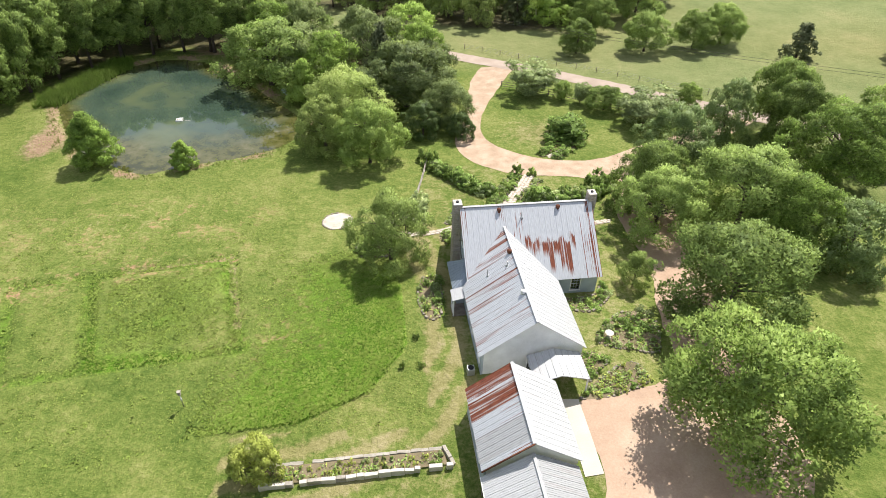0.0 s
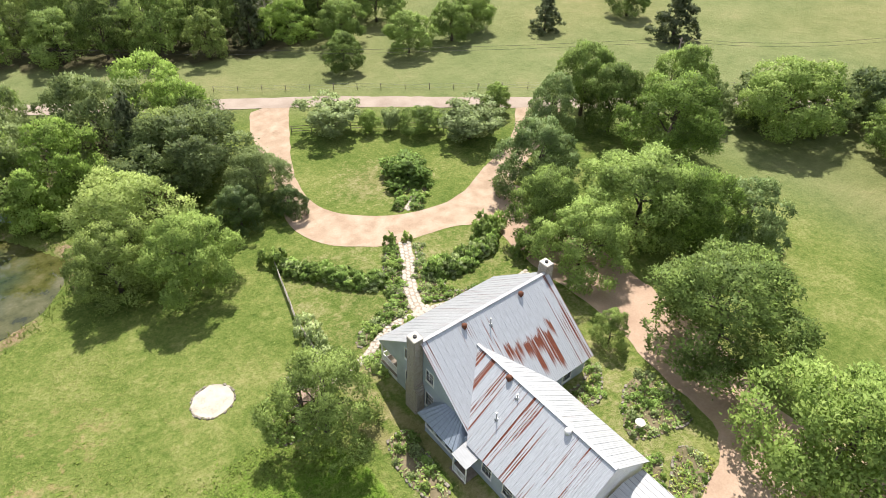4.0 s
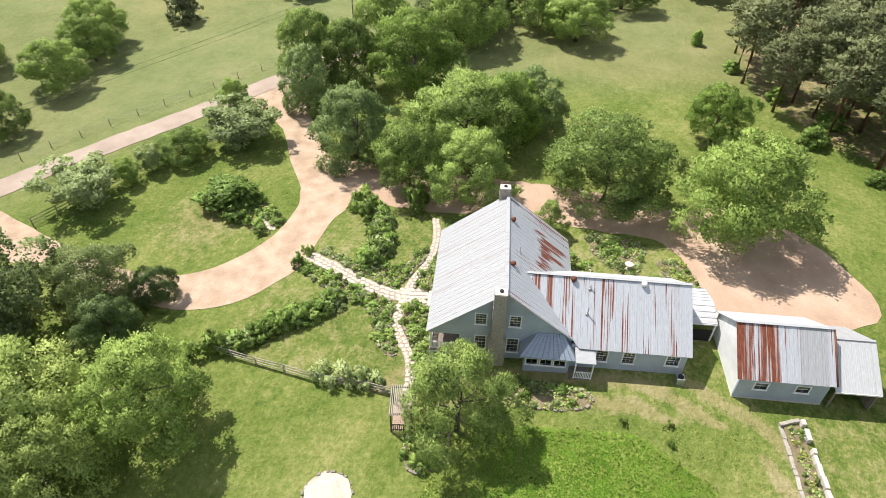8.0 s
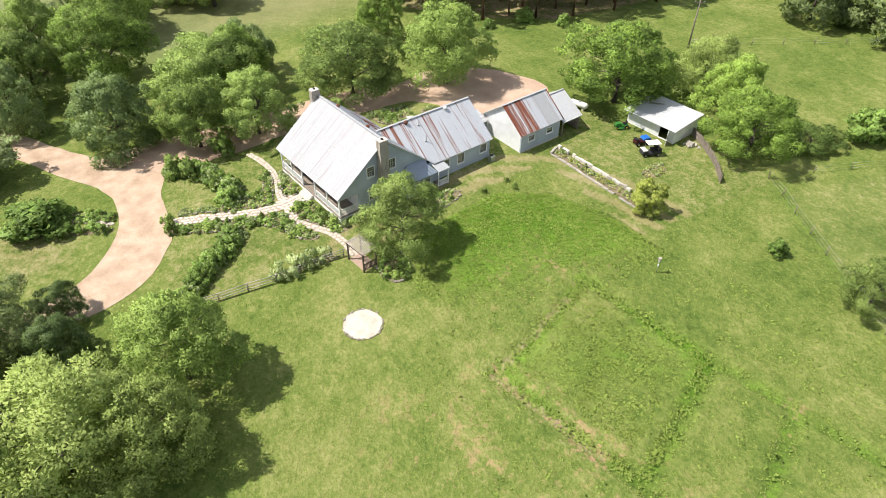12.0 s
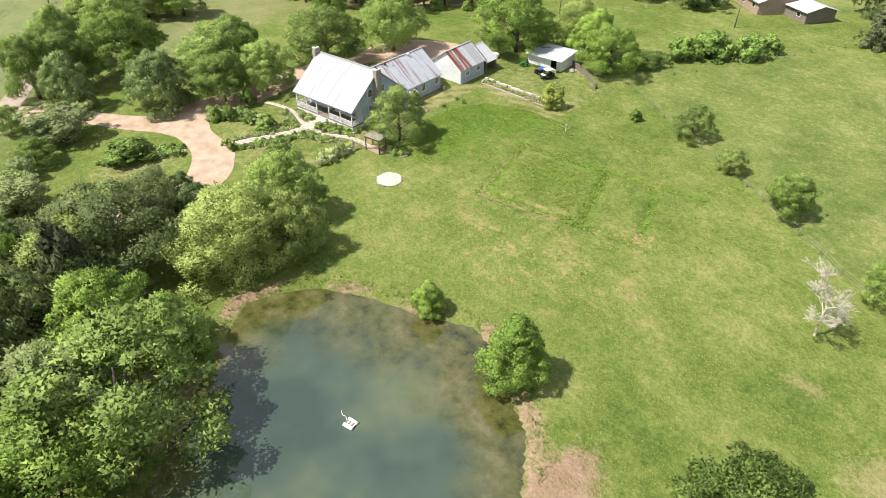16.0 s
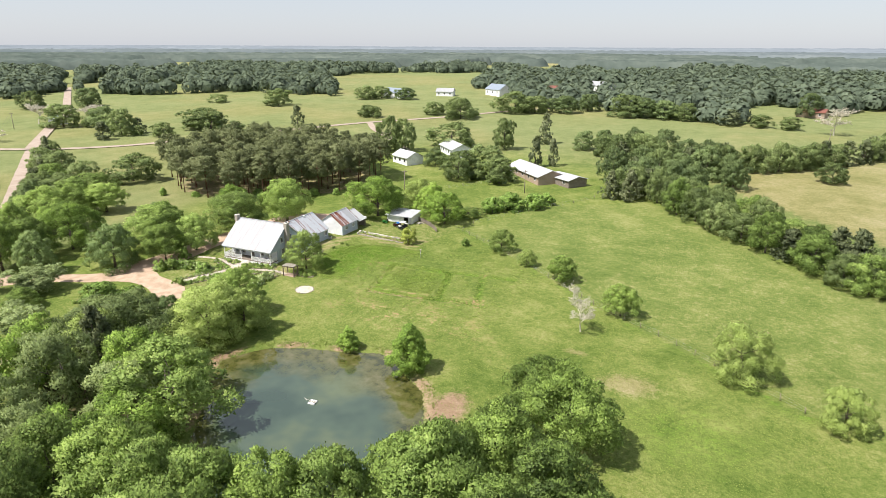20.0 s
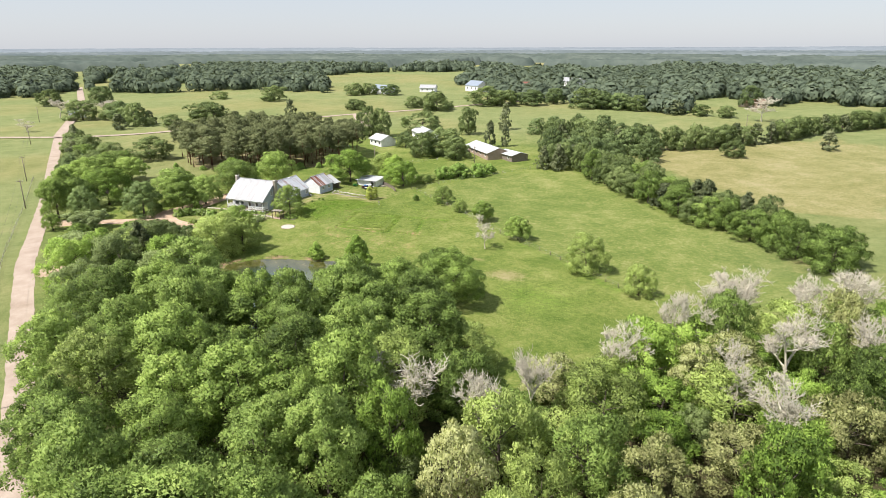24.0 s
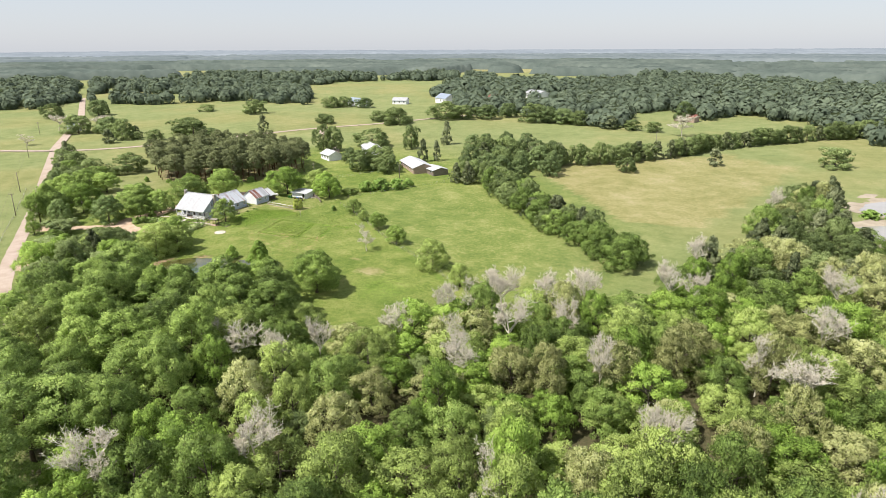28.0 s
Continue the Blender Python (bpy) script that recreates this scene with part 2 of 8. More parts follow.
OAK = leaf_mat("oak_leaves", (0.075, 0.125, 0.030), (0.320, 0.448, 0.108), (0.620, 0.750, 0.235))
PECAN = leaf_mat("pecan_leaves", (0.082, 0.145, 0.026), (0.340, 0.500, 0.098), (0.620, 0.780, 0.205))
LIGHT = leaf_mat("elm_leaves", (0.150, 0.200, 0.056), (0.430, 0.540, 0.158), (0.680, 0.770, 0.270))
DARK_OAK = leaf_mat("live_oak_leaves", (0.078, 0.112, 0.044), (0.250, 0.320, 0.122), (0.480, 0.560, 0.255))
PALE_OAK = leaf_mat("pale_oak_leaves", (0.115, 0.176, 0.046), (0.405, 0.545, 0.148), (0.660, 0.790, 0.270))
MAGNOLIA = leaf_mat("dark_glossy_leaves", (0.070, 0.118, 0.040), (0.200, 0.290, 0.095), (0.440, 0.540, 0.230), 0.5, 0.30, 0.25)
CYPRESS = leaf_mat("cypress_leaves", (0.149, 0.248, 0.046), (0.391, 0.560, 0.118), (0.624, 0.752, 0.227))
CEDAR = leaf_mat("cedar_leaves", (0.056, 0.073, 0.037), (0.186, 0.216, 0.111), (0.364, 0.381, 0.225), 0.7, 0.2)
PINE = leaf_mat("pine_needles", (0.098, 0.114, 0.054), (0.196, 0.220, 0.106), (0.312, 0.336, 0.174), 0.7, 0.2)
WISPY = leaf_mat("mesquite_leaves", (0.105, 0.155, 0.042), (0.325, 0.430, 0.120), (0.590, 0.690, 0.240))
YELLOW = leaf_mat("yellow_green_leaves", (0.300, 0.350, 0.070), (0.540, 0.600, 0.150), (0.740, 0.770, 0.270))
MYRTLE = leaf_mat("grey_green_leaves", (0.186, 0.235, 0.105), (0.448, 0.543, 0.239), (0.725, 0.800, 0.417))
BROWN_OAK = leaf_mat("flowering_oak_leaves", (0.200, 0.205, 0.085), (0.520, 0.545, 0.240), (0.740, 0.745, 0.420))
FAR_GREEN = leaf_mat("dull_far_leaves", (0.080, 0.115, 0.050), (0.215, 0.290, 0.120), (0.400, 0.480, 0.220))
WOOD_GREEN = leaf_mat("deep_wood_leaves", (0.056, 0.092, 0.024), (0.262, 0.375, 0.096), (0.570, 0.690, 0.215))
SHRUB = leaf_mat("shrub_leaves", (0.104, 0.167, 0.040), (0.312, 0.466, 0.113), (0.533, 0.698, 0.223))
TUFT = leaf_mat("rough_grass", (0.170, 0.215, 0.048), (0.245, 0.295, 0.075), (0.340, 0.365, 0.125), 0.9, 0.3, 0.1)
WEED = leaf_mat("meadow_weeds", (0.170, 0.232, 0.046), (0.265, 0.345, 0.078), (0.400, 0.455, 0.130), 0.9, 0.3, 0.1, grain=0.3)
REED = leaf_mat("reeds", (0.095, 0.165, 0.022), (0.19, 0.3, 0.046), (0.29, 0.4, 0.085), 0.9, 0.3, 0.1)
# distant woods: haze is put into the base colours, greyer and bluer ring by ring
WOODS_NEAR = leaf_mat("woods_leaves", (0.082, 0.108, 0.076), (0.150, 0.188, 0.126), (0.235, 0.278, 0.180), 0.9, 0.15, 0.1, grain=0.09)
WOODS_HAZED = speckled("dim_woods", [(0.35, (0.070, 0.090, 0.080)), (0.5, (0.098, 0.120, 0.106)), (0.65, (0.135, 0.158, 0.136))], 0.012, 1.0, 0.06, 0.0, spec=0.0)
WOODS_HAZIER = speckled("grey_haze_woods", [(0.35, (0.110, 0.134, 0.140)), (0.5, (0.135, 0.160, 0.168)), (0.65, (0.172, 0.197, 0.202))], 0.006, 1.0, 0.03, 0.0, spec=0.0)
WOODS_HORIZON_HAZE = speckled("blue_haze_woods", [(0.35, (0.165, 0.192, 0.218)), (0.5, (0.188, 0.216, 0.244)), (0.65, (0.222, 0.250, 0.276))], 0.003, 1.0, 0.012, 0.0, spec=0.0)


# ---- building helpers ----
def mesh_np(name, verts, faces, material=None, smooth=False):
    """A mesh from arrays of corners and of faces with three or four corners each."""
    verts, faces = np.asarray(verts, np.float32), np.asarray(faces, np.int32)
    me = bpy.data.meshes.new(name)
    n, k = faces.shape
    me.vertices.add(len(verts))
    me.vertices.foreach_set("co", verts.ravel())
    me.loops.add(n * k)
    me.loops.foreach_set("vertex_index", faces.ravel())
    me.polygons.add(n)
    me.polygons.foreach_set("loop_start", np.arange(0, n * k, k, dtype=np.int32))
    if smooth:
        me.polygons.foreach_set("use_smooth", np.ones(n, bool))
    me.update(calc_edges=True)
    if material:
        me.materials.append(material)
    return me


def hold(ob, parent):
    if parent:
        ob.parent = parent
        ob.matrix_parent_inverse = parent.matrix_basis.inverted()
        if parent.parent:
            ob.matrix_parent_inverse = parent.matrix_basis.inverted() @ parent.matrix_parent_inverse.inverted() @ parent.parent.matrix_basis.inverted()
    return ob


def part(name, bm, material, parent=None, label=""):
    if isinstance(bm, bmesh.types.BMesh):
        me = bpy.data.meshes.new(name)
        bm.normal_update()
        bm.to_mesh(me)
        bm.free()
    else:
        me = bm
    if material and not me.materials:
        me.materials.append(material)
    ob = hold(new(name, me), parent)
    return tagged(ob, label) if label else ob


def thing(name, at, label, category, group="", kind="", turn=0):
    ob = new(name)
    ob.empty_display_size = 0.3
    ob.matrix_basis = pose(*at, 0, 0, turn)
    return tagged(ob, label, category, group, kind)


def box(bm, x0, x1, y0, y1, z0, z1, m=None, bevel=0.0):
    made = bmesh.ops.create_cube(bm, size=1)["verts"]
    for v in made:
        v.co = Vector((x0 + (v.co.x + 0.5) * (x1 - x0), y0 + (v.co.y + 0.5) * (y1 - y0), z0 + (v.co.z + 0.5) * (z1 - z0)))
    if bevel:
        edges = list({e for v in made for e in v.link_edges})
        made = list({v for f in bmesh.ops.bevel(bm, geom=edges, offset=bevel, segments=1, affect="EDGES")["faces"] for v in f.verts} | {v for v in made if v.is_valid})
    if m is not None:
        for v in made:
            v.co = m @ v.co
        if m.determinant() < 0:
            bmesh.ops.reverse_faces(bm, faces=list({f for v in made for f in v.link_faces}))
    return bm


def bx(*a, **k):
    return box(bmesh.new(), *a, **k)


def tube(bm, pts, radii, sides=6, cap=True):
    """A tapered tube along a line of points."""
    rings = []
    pts = [Vector(p) for p in pts]
    for i, (p, r) in enumerate(zip(pts, radii)):
        d = (pts[min(i + 1, len(pts) - 1)] - pts[max(i - 1, 0)]).normalized()
        q = d.to_track_quat("Z", "Y")
        rings.append([bm.verts.new(p + q @ Vector((r * math.cos(a), r * math.sin(a), 0))) for a in (2 * math.pi * k / sides for k in range(sides))])
    for a, b in zip(rings, rings[1:]):
        for k in range(sides):
            f = bm.faces.new((a[k], a[(k + 1) % sides], b[(k + 1) % sides], b[k]))
            f.smooth = True
    if cap:
        bm.faces.new(rings[-1])
        bm.faces.new(rings[0][::-1])
    return bm


def slab(outer, holes, thick, m):
    """A wall from an outline in its own plane with openings through it; the plane's normal gets the thickness."""
    from mathutils.geometry import tessellate_polygon
    loops = [list(outer)] + [list(h) for h in holes]
    flat = [p for l in loops for p in l]
    bm = bmesh.new()
    a = [bm.verts.new(m @ Vector((u, v, 0))) for u, v in flat]
    b = [bm.verts.new(m @ Vector((u, v, -thick))) for u, v in flat]
    for tri in tessellate_polygon([[Vector((u, v, 0)) for u, v in l] for l in loops]):
        for vs in (a, b):
            try:
                bm.faces.new([vs[i] for i in tri])
            except ValueError:
                pass
    k = 0
    for l in loops:
        n = len(l)
        for i in range(n):
            j = (i + 1) % n
            bm.faces.new((a[k + i], a[k + j], b[k + j], b[k + i]))
        k += n
    bmesh.ops.recalc_face_normals(bm, faces=bm.faces)
    return bm


def rect(u, v, w, h):
    return [(u - w / 2, v - h / 2), (u + w / 2, v - h / 2), (u + w / 2, v + h / 2), (u - w / 2, v + h / 2)]


def plane_x(x, sign=-1):
    """A wall's plane at x: u runs along y, v up; it faces -x or +x."""
    return Matrix(((0, 0, sign, x), (1, 0, 0, 0), (0, 1, 0, 0), (0, 0, 0, 1)))


def plane_y(y, sign=1):
    return Matrix(((1, 0, 0, 0), (0, 0, sign, y), (0, 1, 0, 0), (0, 0, 0, 1)))


# ---- the lie of the land ----
def seg_dist(X, Y, pts, closed=False):
    """Distance of points to a line of segments."""
    best = np.full(np.shape(X), 1e9)
    line = list(pts) + ([pts[0]] if closed else [])
    for (ax, ay), (bx_, by_) in zip(line, line[1:]):
        dx, dy = bx_ - ax, by_ - ay
        s = np.clip(((X - ax) * dx + (Y - ay) * dy) / (dx * dx + dy * dy + 1e-9), 0, 1)
        best = np.minimum(best, np.hypot(X - ax - s * dx, Y - ay - s * dy))
    return best


def inside(X, Y, poly):
    r = np.zeros(np.shape(X), bool)
    for (ax, ay), (bx_, by_) in zip(poly, list(poly[1:]) + [poly[0]]):
        cross = ((ay > Y) != (by_ > Y)) & (X < (bx_ - ax) * (Y - ay) / (by_ - ay + 1e-12) + ax)
        r ^= cross
    return r


def step(e0, e1, v):
    s = np.clip((v - e0) / (e1 - e0), 0, 1)
    return s * s * (3 - 2 * s)


POND = [(-24.8, 42.5), (-27.2, 37.5), (-30.2, 34.2), (-36.4, 31.6), (-43, 30.2), (-49.2, 27.8), (-53, 29.5), (-57, 33), (-62, 36.5), (-64.5, 41), (-67.5, 47),
        (-71, 55), (-70.5, 62), (-65, 71), (-56, 76.5), (-48, 74.5), (-40, 66), (-34, 57), (-28.5, 49)]
WATER = -1.0
WATER2 = 0.9
POND2 = [(-223, -84), (-228, -68), (-243, -58), (-298, -58), (-305, -97), (-242, -97), (-231, -91)]
POND3 = [(-229, -113), (-238, -106), (-300, -105), (-312, -142), (-247, -142), (-234, -129)]


def ground(x, y):
    """The ground's height: a slope up to the north, a rise under the house, the pond's hollow."""
    X, Y = np.asarray(x, float), np.asarray(y, float)
    z = 0.45 + 0.008 * np.clip(X, -150, 150) - 0.025 * np.clip(Y, -480, 130) + 1.6 * np.exp(-((X - 2) / 22) ** 2 - ((Y + 8) / 26) ** 2)
    for outline, level, (x0, x1, y0, y1) in ((POND, WATER, (-110, 10, -10, 115)), (POND2, WATER2, (-330, -180, -150, -20)), (POND3, WATER2, (-340, -190, -170, -80))):
        near = (X > x0) & (X < x1) & (Y > y0) & (Y < y1)
        if np.any(near):
            d = seg_dist(X, Y, outline, True)
            s = np.where(inside(X, Y, outline), -d, d)
            bank = level + 0.28
            z = np.where(near & (s < 9) & (s > 0), bank + (z - bank) * step(0.5, 9, s), z)
            z = np.where(near & (s <= 0), bank - 0.28 * step(0, 0.8, -s) - 0.8 * step(0.5, 7, -s), z)
    return z


def gz(x, y):
    return float(ground(x, y))


def drape(name, loop, material, lift=0.03, spacing=1.0, rough_edge=0.15, fixed=None, seed=1):
    """A sheet over an outline, laid on the ground, with an uneven edge."""
    from mathutils.geometry import delaunay_2d_cdt
    rnd = random.Random(seed)
    pts = []
    n = len(loop)
    for i in range(n):
        a, b = Vector(loop[i]), Vector(loop[(i + 1) % n])
        k = max(1, int((b - a).length / min(spacing, 1.2)))
        nrm = Vector((b.y - a.y, a.x - b.x)).normalized()
        for j in range(k):
            pts.append(a.lerp(b, j / k) + nrm * rnd.uniform(-rough_edge, rough_edge))
    m = len(pts)
    xs, ys = [p.x for p in pts], [p.y for p in pts]
    gx, gy = np.meshgrid(np.arange(min(xs), max(xs), spacing), np.arange(min(ys), max(ys), spacing))
    lp = [(p.x, p.y) for p in pts]
    ok = inside(gx, gy, lp) & (seg_dist(gx, gy, lp, True) > spacing * 0.45)
    pts += [Vector((a, b)) for a, b in zip(gx[ok], gy[ok])]
    vs, _, fs, *_ = delaunay_2d_cdt(pts, [], [list(range(m))], 1, 1e-4)
    X, Y = np.array([v.x for v in vs]), np.array([v.y for v in vs])
    Z = (ground(X, Y) if fixed is None else np.full(len(X), fixed)) + lift
    fs = [f for f in fs if len(f) == 3]
    me = mesh_np(name, np.stack([X, Y, Z], 1), fs, material, True)
    return new(name, me)


def ribbon(line, width, jitter=0.0, seed=0):
    """The outline of a band along a line."""
    rnd = random.Random(seed)
    left, right = [], []
    for i, p in enumerate(line):
        a, b = Vector(line[max(i - 1, 0)]), Vector(line[min(i + 1, len(line) - 1)])
        d = (b - a).normalized()
        nrm = Vector((-d.y, d.x)) * (width[i] if isinstance(width, (list, tuple)) else width) / 2
        left.append(tuple(Vector(p) + nrm * (1 + rnd.uniform(-jitter, jitter))))
        right.append(tuple(Vector(p) - nrm * (1 + rnd.uniform(-jitter, jitter))))
    return left + right[::-1]


def smooth_line(pts, n=4):
    """A Catmull-Rom line through points."""
    out = []
    P = [Vector(p) for p in pts]
    for i in range(len(P) - 1):
        p0, p1, p2, p3 = P[max(i - 1, 0)], P[i], P[i + 1], P[min(i + 2, len(P) - 1)]
        for k in range(n):
            s = k / n
            out.append(tuple(0.5 * ((2 * p1) + (p2 - p0) * s + (2 * p0 - 5 * p1 + 4 * p2 - p3) * s * s + (3 * p1 - p0 - 3 * p2 + p3) * s ** 3)))
    return out + [tuple(P[-1])]


# ---- ground ----
ROADLINE = [(-160, 187), (-68, 121.5), (10.6, 68.2), (26.6, 56.4), (43, 43.2), (73, 19.6), (87, 9), (194, -71), (325, -184), (553, -352), (1200, -830), (2600, -1850)]
LANE = [(300, -28), (238, -56), (194, -73), (169, -90), (151, -113), (123, -164), (99, -207), (65, -250), (20, -318), (-80, -420), (-240, -560)]
LANE_DRIVE = [(96, -212), (80, -190), (62, -172), (40, -148), (28, -132)]
LUSH = [(-15.5, 3.5), (-14.0, -3), (-14.2, -12), (-18, -17.2), (-24, -19.5), (-34, -20), (-32, -8), (-30, 2), (-24, 7)]
PLOT = [(-30.6, -9.6), (-45.3, -10.6), (-49.0, 4.6), (-33.6, 6.4)]
PLOT_LINES = [[(-33.6, 6.4), (-41, 5.6), (-49.0, 4.6), (-57, 3.4)], [(-30.6, -9.6), (-33.6, 6.4)], [(-30.6, -9.6), (-45.3, -10.6), (-53, -11.4), (-60, -12)], [(-45.3, -10.6), (-49.0, 4.6)], [(-53, -11.2), (-57, 3.4)]]
YARD = [(-13, -22), (-30, -20), (-34, -42), (-26, -46), (-8, -38), (2, -34), (3, -20), (10, -17), (15, 0), (16, 18), (-4, 26), (-9, 24), (-12, 8), (-13, 0)]
FARM = [(-36, -41), (-63, -19.5), (-79, -5.5), (-96, 6), (-115, 20), (-131, 19), (-157, -12), (-135, -30), (-117, -44), (-97, -77), (-78, -92), (-50, -75)]

FOREST = [(3, 60), (-20, 81), (-46, 100), (-76, 121), (-106, 142), (-150, 126), (-240, 92), (-275, 50), (-275, -10), (-268, -45), (-230, -48), (-222, -60), (-222, -100), (-228, -126), (-212, -110), (-202, -86), (-197, -56), (-192, -32), (-184, -17), (-178, -1), (-170, 16),
        (-160, 24), (-146, 36), (-133, 48), (-125, 58), (-121, 66), (-112, 65), (-109, 71), (-112, 80), (-100, 74), (-92, 56), (-80, 55), (-77, 62), (-66, 76), (-56, 82), (-46, 80), (-37, 70), (-31, 61), (-20, 54), (-4, 52)]
NORTH_WOOD = [(-28, 116), (-12, 105), (8, 93), (22, 88), (32, 91), (44, 99), (66, 108), (50, 140), (-5, 150)]


def ticks(lo, hi, dense0, dense1, fine, grow):
    c = list(np.arange(dense0, dense1 + 0.01, fine))
    s = fine
    while c[-1] < hi:
        s *= grow
        c.append(c[-1] + s)
    s = fine
    while c[0] > lo:
        s *= grow
        c.insert(0, c[0] - s)
    return np.array(c)


def grass_mat():
    m = mat("grass", (0.2, 0.28, 0.05), 0.95, 0, 0.1)
    v = coords(m)
    at = m.node_tree.nodes.new("ShaderNodeAttribute")
    at.attribute_name = "cover"
    sep = m.node_tree.nodes.new("ShaderNodeSeparateColor")
    link(m, at.outputs["Color"], sep.inputs[0])
    big, patch, mid, fine = noise_tex(m, v, 0.035, 4), noise_tex(m, v, 0.14, 4, 0.6), noise_tex(m, v, 0.8, 5, 0.72), noise_tex(m, v, 2.6, 4, 0.8)
    f = mathn(m, "ADD", mathn(m, "ADD", mathn(m, "MULTIPLY", big, 0.20), mathn(m, "MULTIPLY", patch, 0.20)), mathn(m, "ADD", mathn(m, "MULTIPLY", mid, 0.27), mathn(m, "MULTIPLY", fine, 0.33)))
    green = ramp(m, f, [(0.40, (0.072, 0.118, 0.022)), (0.47, (0.123, 0.170, 0.036)), (0.53, (0.177, 0.214, 0.056)), (0.60, (0.268, 0.276, 0.099))])
    lush = ramp(m, f, [(0.38, (0.052, 0.116, 0.010)), (0.5, (0.108, 0.212, 0.021)), (0.62, (0.196, 0.308, 0.046))])
    dry = ramp(m, f, [(0.40, (0.176, 0.176, 0.063)), (0.5, (0.252, 0.234, 0.099)), (0.60, (0.342, 0.302, 0.167))])
    bare = ramp(m, f, [(0.38, (0.20, 0.125, 0.075)), (0.5, (0.31, 0.215, 0.14)), (0.62, (0.41, 0.31, 0.215))])

    def weight(ch):
        w = mathn(m, "ADD", ch, mathn(m, "MULTIPLY", mathn(m, "SUBTRACT", mid, 0.5), 1.1))
        w = mathn(m, "ADD", w, mathn(m, "MULTIPLY", mathn(m, "SUBTRACT", fine, 0.5), 0.8))
        return ramp(m, w, [(0.32, (0, 0, 0)), (0.72, (1, 1, 1))])
    c = mixc(m, weight(sep.outputs[1]), green, lush)
    pas = m.node_tree.nodes.new("ShaderNodeAttribute")
    pas.attribute_name = "pasture"
    soft_f = mathn(m, "ADD", mathn(m, "MULTIPLY", big, 0.25), mathn(m, "ADD", mathn(m, "MULTIPLY", patch, 0.25), mathn(m, "ADD", mathn(m, "MULTIPLY", mid, 0.25), mathn(m, "MULTIPLY", fine, 0.25))))
    field = noise_tex(m, v, 0.011, 2)
    # outlying pasture: field tones greyed and blued to take in some distance haze
    pasture = mixc(m, ramp(m, field, [(0.46, (0, 0, 0)), (0.64, (1, 1, 1))]), ramp(m, soft_f, [(0.38, (0.146, 0.178, 0.070)), (0.5, (0.195, 0.222, 0.094)), (0.62, (0.244, 0.254, 0.120))]), ramp(m, soft_f, [(0.38, (0.176, 0.188, 0.072)), (0.5, (0.228, 0.226, 0.096)), (0.62, (0.282, 0.260, 0.128))]))
    c = mixc(m, pas.outputs["Fac"], c, pasture)
    c = mixc(m, weight(sep.outputs[0]), c, dry)
    fleck = mathn(m, "MULTIPLY", at.outputs["Alpha"], ramp(m, mathn(m, "ADD", mathn(m, "MULTIPLY", noise_tex(m, v, 1.1, 3, 0.7), 0.6), mathn(m, "MULTIPLY", patch, 0.4)), [(0.53, (0, 0, 0)), (0.61, (1, 1, 1))]))
    c = mixc(m, fleck, c, (0.42, 0.27, 0.16))
    c = mixc(m, weight(sep.outputs[2]), c, bare)
    # leaf litter, coloured near black to deepen the shade between crowns
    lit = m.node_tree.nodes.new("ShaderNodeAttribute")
    lit.attribute_name = "litter_shade"
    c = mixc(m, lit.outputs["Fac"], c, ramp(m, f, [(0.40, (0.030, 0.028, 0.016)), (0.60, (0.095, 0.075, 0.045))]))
    link(m, c, bsdf(m).inputs["Base Color"])
    h = mathn(m, "ADD", mid, mathn(m, "MULTIPLY", fine, 0.5))
    bump(m, h, 1.0, 0.35)
    return m


GRASS = grass_mat()
gxs, gys = ticks(-5200, 5200, -100, 30, 0.6, 1.07), ticks(-5200, 5200, -50, 62, 0.6, 1.07)
GX, GY = np.meshgrid(gxs, gys, indexing="ij")
GZ = ground(GX, GY)
roll = np.clip((np.hypot(GX, GY) - 500) / 1500, 0, 1)
GZ = GZ + roll * (9 * np.sin(GX / 1500 + 1) * np.cos(GY / 1900))
line_d = np.min([seg_dist(GX, GY, L) for L in PLOT_LINES], axis=0)
GZ = GZ - 0.34 * np.exp(-(line_d / 0.6) ** 2) + 0.10 * np.exp(-((line_d - 1.4) / 0.6) ** 2)
GZ = GZ + 0.22 * inside(GX, GY, LUSH) * np.exp(-seg_dist(GX, GY, LUSH[:6]) / 6) * step(0, 6, seg_dist(GX, GY, LUSH[5:] + LUSH[:1])) * step(0, 0.7, seg_dist(GX, GY, LUSH[:6]))
nx, ny = GX.shape
idx = np.arange(nx * ny).reshape(nx, ny)
quads = np.stack([idx[:-1, :-1], idx[1:, :-1], idx[1:, 1:], idx[:-1, 1:]], -1).reshape(-1, 4)
gme = mesh_np("ground", np.stack([GX, GY, GZ], -1).reshape(-1, 3), quads, GRASS, True)
cov = np.zeros((nx, ny, 4), np.float32)
lush_fade = step(0, 6, seg_dist(GX, GY, LUSH[5:] + LUSH[:1]))
lush_w = np.where(inside(GX, GY, LUSH), (0.28 + 0.80 * np.exp(-seg_dist(GX, GY, LUSH[:6]) / 7.5)) * lush_fade, 0.3 * (1 - step(0, 0.8, seg_dist(GX, GY, LUSH[:5]))))
plot_w = 0.50 * np.exp(-(line_d / 1.2) ** 2) + 0.40 * inside(GX, GY, PLOT) * (0.5 + 0.5 * np.sin(GX * 0.3 - GY * 0.2))
low = 0.42 * np.exp(-((GX + 100) / 16) ** 2 - ((GY - 32) / 14) ** 2)
fence_side = 0.45 * np.exp(-seg_dist(GX, GY, FARM[:6]) / 2.5) * ~inside(GX, GY, FARM)
cov[..., 1] = np.clip(lush_w + plot_w + low + fence_side, 0, 1)
yard = inside(GX, GY, YARD)
farm = inside(GX, GY, FARM)
edge_d = seg_dist(GX, GY, LUSH[:6])
